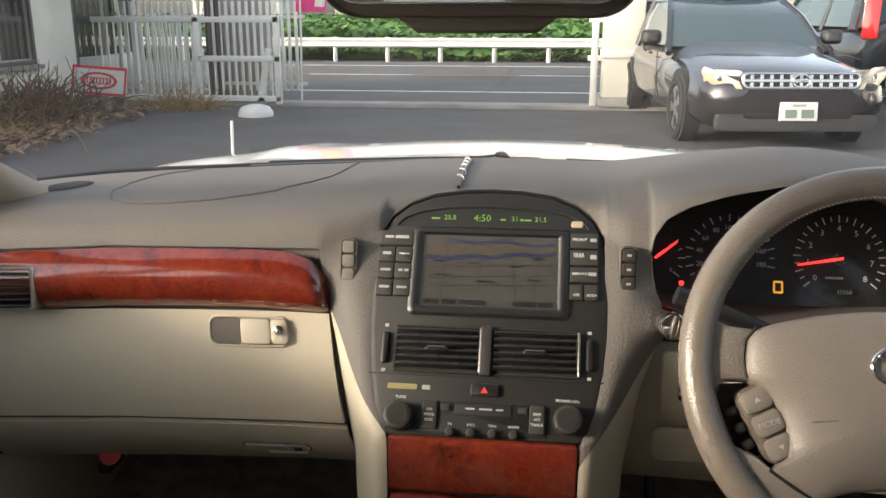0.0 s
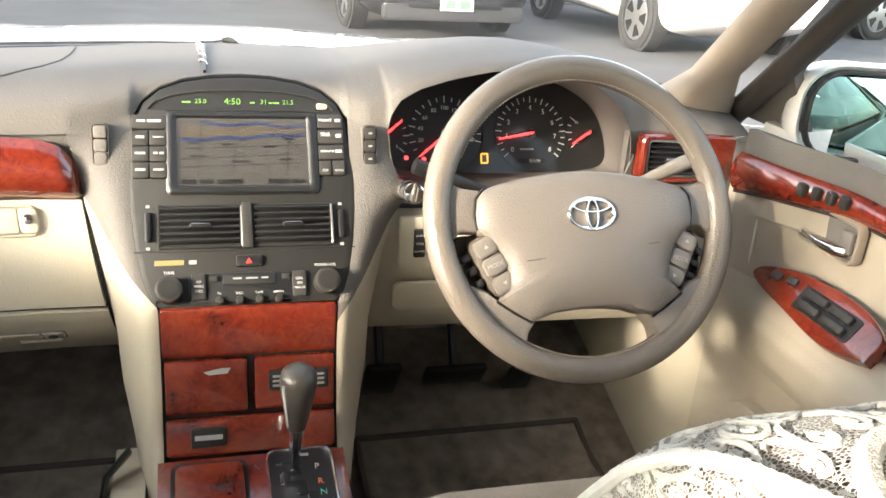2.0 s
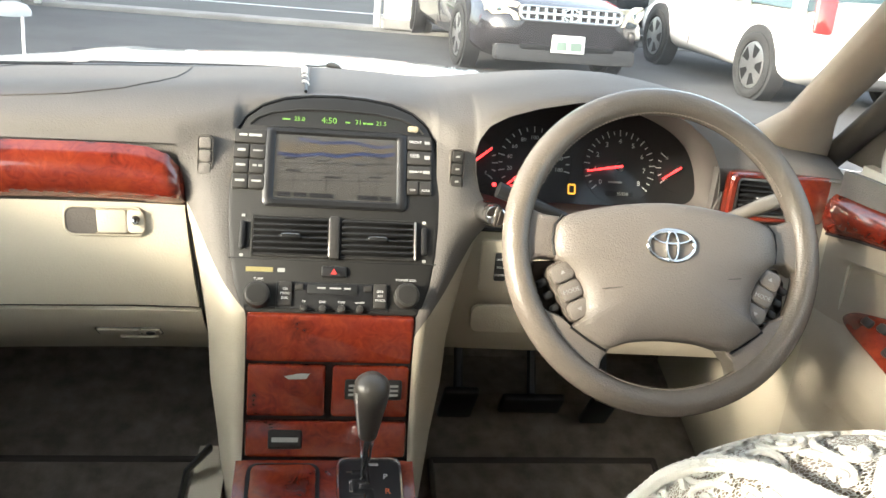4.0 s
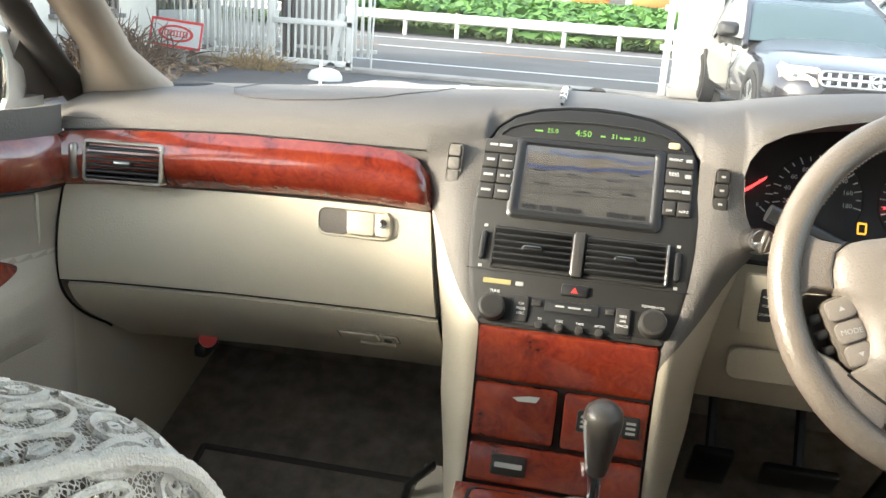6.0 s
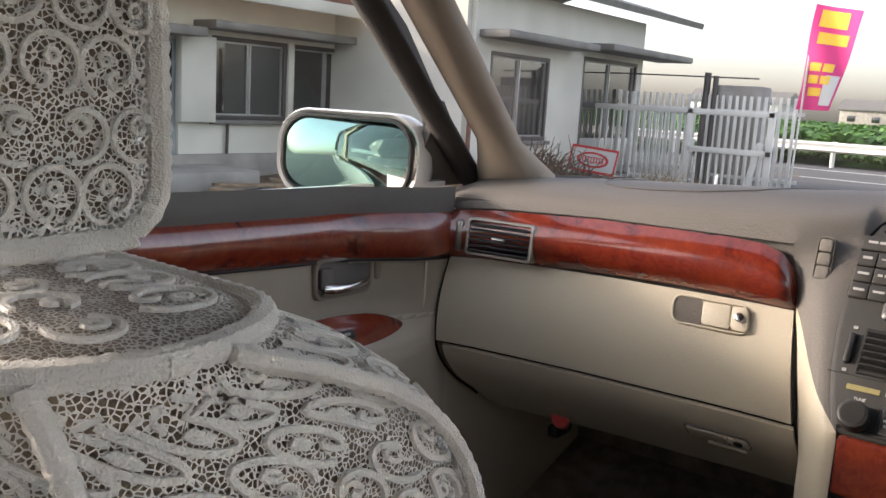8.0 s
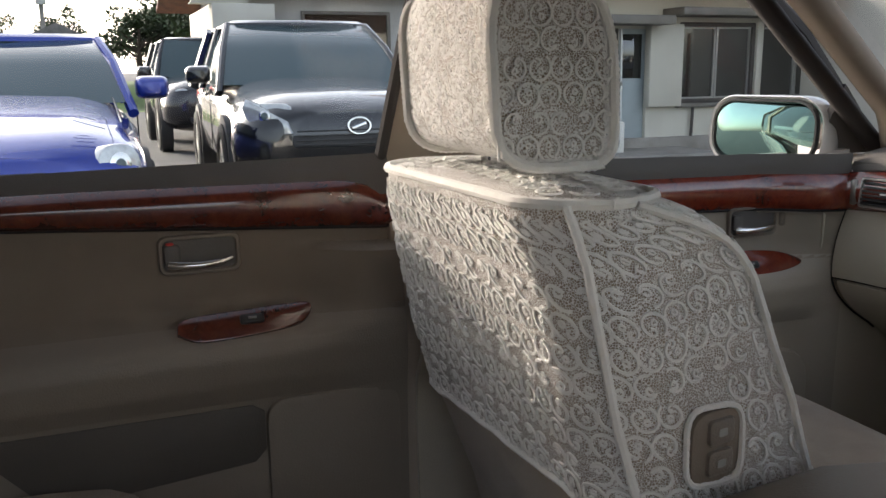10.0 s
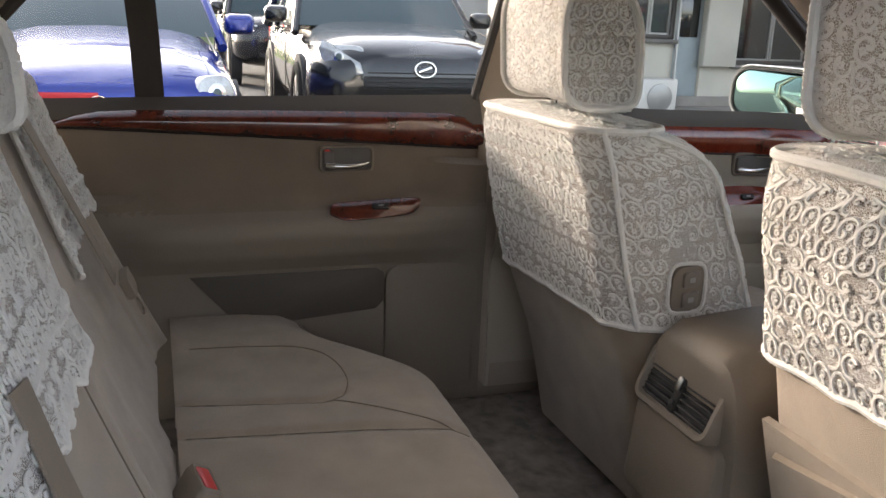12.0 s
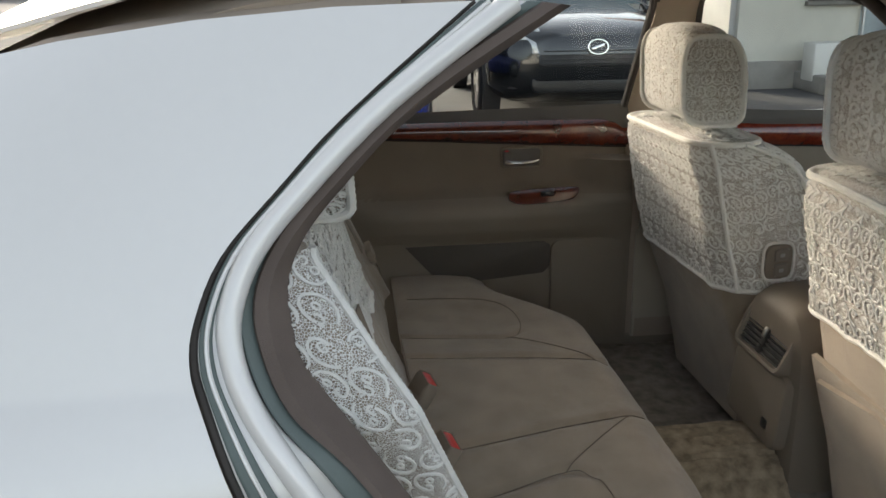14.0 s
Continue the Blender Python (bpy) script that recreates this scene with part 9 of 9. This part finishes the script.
def parked_car(name, label, m, L, W, H, paint, style):
    """A car whose nose points along +y of m. style: hood, belt and screen stations, lamps, grille."""
    c = thing(name, label, "car", "parked cars")
    hz, bz, sc, rf, rr_, tail = style["hood"], style["belt"], style["screen"], style["roof_front"], style["roof_rear"], style["tail"]
    zb = style.get("clear", 0.20)
    T = lambda x, y, z: m @ Vector((x, y, z))
    half = W / 2
    rings = []
    st = [(0.50, 0.60, 0.42, 0.60), (0.49, 0.80, 0.30, 0.80), (0.465, 0.93, 0.23, 0.93), (0.42, 0.985, 0.2, 0.985), (0.33, 1.0, 0.2, 1.0), (sc, 1.0, 0.2, 1.0), (0.0, 1.0, 0.2, 1.0), (-0.25, 1.0, 0.2, 1.0), (-0.40, 0.99, 0.2, 0.99), (-0.47, 0.95, 0.24, 0.95), (-0.495, 0.88, 0.30, 0.9), (-0.50, 0.80, 0.36, 0.8)]
    for fy, fw, _, _2 in st:
        y = fy * L
        if fy > sc:
            t = (fy - sc) / (0.5 - sc)
            zt = lerp(bz, hz, t ** 0.7) - (0.10 * max(0, t - 0.80) / 0.2 * hz)
        else:
            zt = lerp(bz, tail, sm((sc - fy) / (sc + 0.5)))
        lo = zb + (0.16 * max(0, abs(fy) - 0.42) / 0.08)
        ring = []
        for k in range(24):
            a = 2 * math.pi * k / 24
            cs, sn = math.cos(a), math.sin(a)
            x = half * fw * math.copysign(abs(cs) ** 0.42, cs)
            z = (lo + zt) / 2 + (zt - lo) / 2 * math.copysign(abs(sn) ** 0.5, sn)
            if sn > 0:
                x *= 1 - 0.10 * sn
                z += 0.03 * math.copysign(abs(sn) ** 3, sn) * (1 - abs(cs))
            ring.append(T(x, y, z))
        rings.append(ring)
    part("body", loft(rings), paint, c, style.get("body", ""))
    # cabin glass, roof and pillars
    y0, y1, y2, y3 = sc * L, rf * L, rr_ * L, style["glass_rear"] * L
    gl = []
    for z, t in ((bz - 0.03, 0.0), (lerp(bz, H, 0.5), 0.5), (H - 0.05, 1.0)):
        w = half * lerp(0.93, 0.72, t)
        f, b = lerp(y0, y1, t), lerp(y3, y2, t)
        bow = 0.10 * (1 - t * 0.4)
        gl.append([T(x, y, z) for x, y in ((-w, f - bow * 1.3), (-w * 0.6, f - bow * 0.3), (0, f), (w * 0.6, f - bow * 0.3), (w, f - bow * 1.3), (w, (f + b) / 2), (w, b + 0.1), (w * 0.5, b), (-w * 0.5, b), (-w, b + 0.1), (-w, (f + b) / 2))])
    part("side_window", loft(gl), CARGLASS, c, "dark reflecting windows")
    wr = half * 0.74
    part("roof", loft([[T(x * k, lerp(y2, y1, 0.5) + (y - lerp(y2, y1, 0.5)) * k2, H - 0.06 + dz) for x, y in ((-wr, y1 - 0.13), (-wr * 0.6, y1 - 0.02), (0, y1 + 0.02), (wr * 0.6, y1 - 0.02), (wr, y1 - 0.13), (wr, (y1 + y2) / 2), (wr, y2), (-wr, y2), (-wr, (y1 + y2) / 2))] for k, k2, dz in ((1.02, 1.01, 0.0), (1.0, 1.0, 0.03), (0.9, 0.95, 0.055), (0.5, 0.6, 0.065))]), paint, c)
    for sx in (-1, 1):
        for pts, r in (([(half * 0.95, y0 - 0.06, bz - 0.10), (half * 0.84, lerp(y0, y1, 0.5) - 0.12, lerp(bz, H, 0.5)), (half * 0.735, y1 - 0.12, H - 0.05)], 0.036), ([(half * 0.96, (y1 + y2) / 2 - 0.05, bz - 0.08), (half * 0.735, (y1 + y2) / 2 - 0.05, H - 0.05)], 0.035), ([(half * 0.96, y3 + 0.14, bz - 0.08), (half * 0.735, y2 + 0.08, H - 0.05)], 0.07)):
            part("pillar", tube([T(sx * x, y, z) for x, y, z in pts], r, 8), paint, c)
        mp = m @ Matrix.Translation((sx * (half + 0.10), y0 - 0.30, bz + 0.06))
        part("wing_mirror", loft([[mp @ Vector((x * s, y, z * s)) for x, z in rr(0.22, 0.15, 0.05, 4)] for y, s in ((-0.05, 0.95), (0.0, 1.0), (0.05, 0.8), (0.08, 0.5))]), style.get("mirror", paint), c)
    # wheels
    for fy in (style.get("axle_f", 0.305), -0.285):
        for sx in (-1, 1):
            R_ = style.get("wheel", 0.33)
            cw = T(sx * (half - 0.13), fy * L, R_)
            axx = (m.to_3x3() @ Vector((sx, 0, 0))).normalized()
            part("wheel_arch", disc(T(sx * (half - 0.155), fy * L, R_ + 0.02), axx, R_ + 0.050, 0.158, 24), style.get("arch", CLAD), c)
            wh = part("wheel", disc(cw, axx, R_ * 0.70, 0.145, 24, 0.01), RIM, c, "alloy wheel")
            prof = [(0.70, 0.02), (0.72, 0.15), (0.80, 0.165), (0.93, 0.160), (0.99, 0.145), (1.0, 0.10), (1.0, 0.0), (0.9, -0.03), (0.70, -0.03)]
            fr_ = Matrix.Translation(cw) @ axx.to_track_quat('Z', 'Y').to_matrix().to_4x4()
            part("tyre", loft([[fr_ @ Vector((R_ * k * math.cos(a), R_ * k * math.sin(a), d)) for a in [2 * math.pi * q / 28 for q in range(28)]] for k, d in prof], cap=False), TYRE, wh)
            for q in range(5):
                a = 2 * math.pi * q / 5
                part("gap", slab([(R_ * 0.25 * math.cos(a - 0.25), R_ * 0.25 * math.sin(a - 0.25)), (R_ * 0.62 * math.cos(a - 0.32), R_ * 0.62 * math.sin(a - 0.32)), (R_ * 0.62 * math.cos(a + 0.32), R_ * 0.62 * math.sin(a + 0.32)), (R_ * 0.25 * math.cos(a + 0.25), R_ * 0.25 * math.sin(a + 0.25))], fr_, 0.144, 0.1475), BLACK, wh)
    # nose
    def nose(x, z):
        t = abs(x) / half
        return L * (0.5 - 0.004) - 0.30 * max(0, t - 0.25) ** 1.7 - 0.10 * max(0, (z - hz * 0.75))
    def face(cx, cz, w, h, r, mat, nm, d=0.03, par=c, tilt=0.0, lab=""):
        yaw = -math.copysign(min(35, 55 * max(0, abs(cx) / half - 0.25) ** 0.8), cx) if abs(cx) > 0.01 else 0
        mm = m @ Matrix.Translation((cx, nose(cx, cz), cz)) @ pose(0, 0, 0, 0, 0, yaw) @ plane((0, 0, 0), (-1, 0, 0), (0, -0.12 - tilt, 1))
        return part(nm, slab(rr(w, h, r, 4), mm, -0.10, d, min(0.012, h * 0.2)), mat, par, lab), mm
    lx, lz, lw, lh, lr = style["lamp"]
    for sx in (-1, 1):
        hl, mm = face(sx * lx, lz, lw, lh, lr, style.get("lampmat", LAMP), "headlamp", 0.028 if not style.get("wedge") else -0.06, lab="clear headlamp")
        if style.get("wedge"):
            wedge = [(-sx * a * lw, b * lh) for a, b in ((0.42, 0.62), (0.50, 0.30), (0.40, -0.10), (0.20, -0.42), (-0.30, -0.68), (-0.58, -0.62), (-0.48, -0.18), (-0.10, 0.14), (0.20, 0.45))]
            part("lens", slab(wedge, mm, -0.08, 0.026, 0.008), style.get("lampmat", LAMP), hl, "wedge-shaped headlamp lens")
        part("reflector", disc(mm @ Vector((0, 0, 0.026)), mm.col[2].to_3d(), min(lh, lw) * (0.22 if style.get("wedge") else 0.30), 0.006, 18, 0.002), CHROME, hl)
        part("bulb_ring", disc(mm @ Vector((0, 0, 0.030)), mm.col[2].to_3d(), min(lh, lw) * 0.14, 0.006, 14, 0.002), CARGLASS, hl)
        if style.get("fog"):
            fx, fz, fr2 = style["fog"]
            face(sx * fx, fz, fr2 * 2.6, fr2 * 2.2, fr2, CLAD, "fog_bezel", 0.012)
            face(sx * fx, fz, fr2 * 1.6, fr2 * 1.6, fr2 * 0.8, LAMP, "fog_lamp", 0.024)
    gx, gz, gw, gh = style["grille"]
    gr_, mm = face(0, gz, gw, gh, gh * 0.3, CLAD, "grille", 0.020, lab="front grille")
    if style.get("chrome"):
        part("grille_frame", frame_ring(rr(gw, gh, gh * 0.3, 4), rr(gw - 0.05, gh - 0.05, gh * 0.25, 4), mm, 0.01, 0.035, 0.006), CHROME, gr_)
        for q in range(1, 12):
            part("grille_bar", box(0.030, gh, 0.02, mm @ pose(-gw / 2 + gw * q / 12, 0, 0.022), 0.004), CHROME, gr_)
        part("grille_bar", box(gw - 0.04, 0.030, 0.02, mm @ pose(0, 0, 0.024), 0.004), CHROME, gr_)
    for q in range(4):
        part("slot", box(gw * 0.92, 0.012, 0.012, mm @ pose(0, -gh * 0.36 + gh * 0.24 * q, 0.020), 0.003), BLACK, gr_)
    ex, ez, ea, eb = style["emblem"]
    _, me_ = face(0, ez, 0.02, 0.02, 0.008, CLAD, "emblem_base", 0.0)
    o = [(ea * math.cos(2 * math.pi * i / 28), eb * math.sin(2 * math.pi * i / 28)) for i in range(28)]
    part("emblem", frame_ring(o, [(x * 0.78, y * 0.78) for x, y in o], me_, 0.0, 0.045, 0.006), CHROME, c, "plain oval emblem")
    part("emblem_bar", box(ea * 1.2, eb * 0.35, 0.03, me_ @ pose(0, 0, 0.026, 0, 0, 20), 0.004), CHROME, c)
    bw, bh, bzz = style["intake"]
    it, mi = face(0, bzz, bw, bh, bh * 0.35, BLACK, "intake", 0.018)
    if style.get("clad"):
        for q in range(1):
            face(0, zb + 0.10, W * 0.82, 0.15, 0.05, CLAD, "bumper_lip", 0.02)
    if style.get("plate"):
        pz = style["plate"]
        pl_, mp = face(0, pz, 0.33, 0.165, 0.01, WHITEMARK, "number_plate", 0.040, lab="white number plate with plain bars")
        for q, (u, w) in enumerate(((-0.07, 0.10), (0.075, 0.11))):
            part("plate_bar", slab(rr(w, 0.075, 0.004, cx=u, cy=-0.02), mp, 0.040, 0.043), material("plate_print", (0.16, 0.22, 0.18), 0.6), pl_)
        part("plate_bar", slab(rr(0.12, 0.022, 0.004, cx=0.0, cy=0.052), mp, 0.040, 0.043), GREYMARK, pl_)
    # tail
    for sx in (-1, 1):
        tw, th, tx, tz = style.get("tail_lamp", (0.16, 0.22, half - 0.16, tail - 0.18))
        mm = m @ Matrix.Translation((sx * tx, -L * 0.485, tz)) @ pose(0, 0, 0, 0, 0, sx * 25) @ plane((0, 0, 0), (1, 0, 0), (0, 0.1, 1))
        part("tail_lamp", slab(rr(tw, th, 0.03), mm, -0.10, 0.05, 0.01), TAIL, c, "red tail lamp")
    # bonnet seams and wiper line
    part("bonnet_seam", tube([T(sx_, y, z) for sx_, y, z in ((-half * 0.80, sc * L, bz + 0.002), (-half * 0.82, 0.40 * L, lerp(bz, hz, 0.6) + 0.004))], 0.005, 5), BLACK, c)
    for sx in (-1, 1):
        part("door_seam", tube([T(sx * half * 1.001, 0.08 * L, zz) for zz in (zb + 0.15, 0.5 * bz, bz - 0.06)], 0.005, 5), BLACK, c)
        part("door_handle", box(0.03, 0.20, 0.03, m @ Matrix.Translation((sx * (half + 0.004), -0.01 * L, bz - 0.12)), 0.01), style.get("handle", paint), c)
    return c


def at(x, y, deg):
    """Place and heading: 0 looks along +y, 90 along -x."""
    return Matrix.Translation((x, y, 0)) @ pose(0, 0, 0, 0, 0, deg)


SUVBLACK = carpaint("dark_bronze_paint", (0.030, 0.028, 0.032), 0.3, 0.25)
WHITEP = carpaint("white_paint", (0.78, 0.78, 0.76), 0.0, 0.3)
GREYP = carpaint("dark_grey_paint", (0.045, 0.05, 0.055), 0.3, 0.25)
SILVERP = carpaint("silver_blue_paint", (0.33, 0.35, 0.40), 0.5, 0.3)
BLUEP = carpaint("bright_blue_paint", (0.012, 0.036, 0.30), 0.35, 0.25)
BLACKP = carpaint("black_paint", (0.010, 0.011, 0.012), 0.1, 0.2)
parked_car("dark_suv", "dark bronze crossover with chrome grille parked by the gate", at(2.06, 10.4, 185), 4.6, 1.70, 1.40, SUVBLACK,
           dict(hood=0.71, belt=0.90, screen=0.17, roof_front=-0.02, roof_rear=-0.38, glass_rear=-0.47, tail=0.92, lamp=(0.66, 0.655, 0.36, 0.15, 0.06), wedge=True, lampmat=LAMPYELLOW, grille=(0, 0.635, 1.02, 0.15), chrome=True, emblem=(0, 0.635, 0.085, 0.060), intake=(0.95, 0.11, 0.36), plate=0.37, fog=(0.64, 0.33, 0.050), wheel=0.31, clear=0.17, clad=True, mirror=CLAD))
parked_car("white_hatchback", "white hatchback parked with its side in view", at(4.90, 9.25, 3), 3.95, 1.70, 1.48, WHITEP,
           dict(hood=0.72, belt=0.92, screen=0.20, roof_front=0.02, roof_rear=-0.36, glass_rear=-0.46, tail=0.98, lamp=(0.60, 0.68, 0.30, 0.18, 0.06), grille=(0, 0.50, 0.7, 0.16), emblem=(0, 0.66, 0.06, 0.06), intake=(0.9, 0.12, 0.34), wheel=0.32, tail_lamp=(0.16, 0.30, 0.72, 0.86)))
parked_car("grey_crossover", "dark grey crossover with tall red tail lamps", at(4.70, 14.6, 6), 4.5, 1.78, 1.70, GREYP,
           dict(hood=0.85, belt=1.05, screen=0.18, roof_front=0.0, roof_rear=-0.42, glass_rear=-0.48, tail=1.1, lamp=(0.64, 0.78, 0.3, 0.18, 0.06), grille=(0, 0.62, 0.7, 0.16), emblem=(0, 0.78, 0.06, 0.06), intake=(0.9, 0.12, 0.40), wheel=0.36, tail_lamp=(0.20, 0.62, 0.70, 1.18)))
parked_car("silver_car", "silver blue car parked across the yard", at(9.4, 10.6, 100), 4.4, 1.70, 1.48, SILVERP,
           dict(hood=0.72, belt=0.92, screen=0.20, roof_front=0.02, roof_rear=-0.30, glass_rear=-0.44, tail=0.96, lamp=(0.60, 0.68, 0.30, 0.18, 0.06), grille=(0, 0.50, 0.7, 0.16), emblem=(0, 0.66, 0.06, 0.06), intake=(0.9, 0.12, 0.34), wheel=0.32))
blue = parked_car("blue_wagon", "bright blue estate car facing the sedan, with round headlamps", at(-6.28, -0.70, -90), 4.3, 1.62, 1.40, BLUEP,
           dict(hood=0.78, belt=0.965, screen=0.20, roof_front=0.02, roof_rear=-0.42, glass_rear=-0.48, tail=0.98, lamp=(0.62, 0.66, 0.25, 0.21, 0.10), grille=(0, 0.60, 0.62, 0.11), emblem=(0, 0.62, 0.05, 0.035), intake=(0.9, 0.16, 0.34), fog=(0.52, 0.36, 0.07), wheel=0.31, clear=0.18))
STICK = material("white_sticker", (0.55, 0.57, 0.66), 0.6)
for sy in (-1, 1):
    for k, (w, dz) in enumerate(((0.16, 0.0), (0.10, -0.045), (0.14, -0.09), (0.07, -0.13))):
        part("sticker", box(w, 0.014, 0.006, Matrix.Translation((-4.36 - 0.10 * k, -0.70 + sy * 0.50, 0.862 + 0.028 * k)) @ pose(0, 0, 0, 0, 18, 90), 0.001), STICK, blue)
part("red_bumper_strip", box(0.40, 0.012, 0.035, Matrix.Translation((-4.13, -0.90, 0.655)) @ pose(0, 0, 0, 0, 0, 90), 0.004), RED, blue)
parked_car("black_suv", "black compact crossover facing the sedan", at(-7.85, 1.72, -92), 4.3, 1.80, 1.60, BLACKP,
           dict(hood=0.90, belt=1.04, screen=0.19, roof_front=0.0, roof_rear=-0.40, glass_rear=-0.47, tail=1.06, lamp=(0.66, 0.80, 0.36, 0.20, 0.08), wedge=True, grille=(0, 0.64, 1.0, 0.14), emblem=(0, 0.72, 0.095, 0.068), intake=(1.1, 0.18, 0.44), fog=(0.70, 0.44, 0.06), wheel=0.36, clear=0.22))
parked_car("old_offroader", "dark off-roader with silver bonnet behind the crossover", at(-14.0, 1.57, -90), 4.2, 1.72, 1.66, SUVBLACK,
           dict(hood=0.98, belt=1.08, screen=0.18, roof_front=0.06, roof_rear=-0.45, glass_rear=-0.49, tail=1.08, lamp=(0.58, 0.80, 0.22, 0.20, 0.08), grille=(0, 0.80, 0.72, 0.20), emblem=(0, 0.80, 0.06, 0.05), intake=(1.0, 0.14, 0.5), wheel=0.38, clear=0.30))
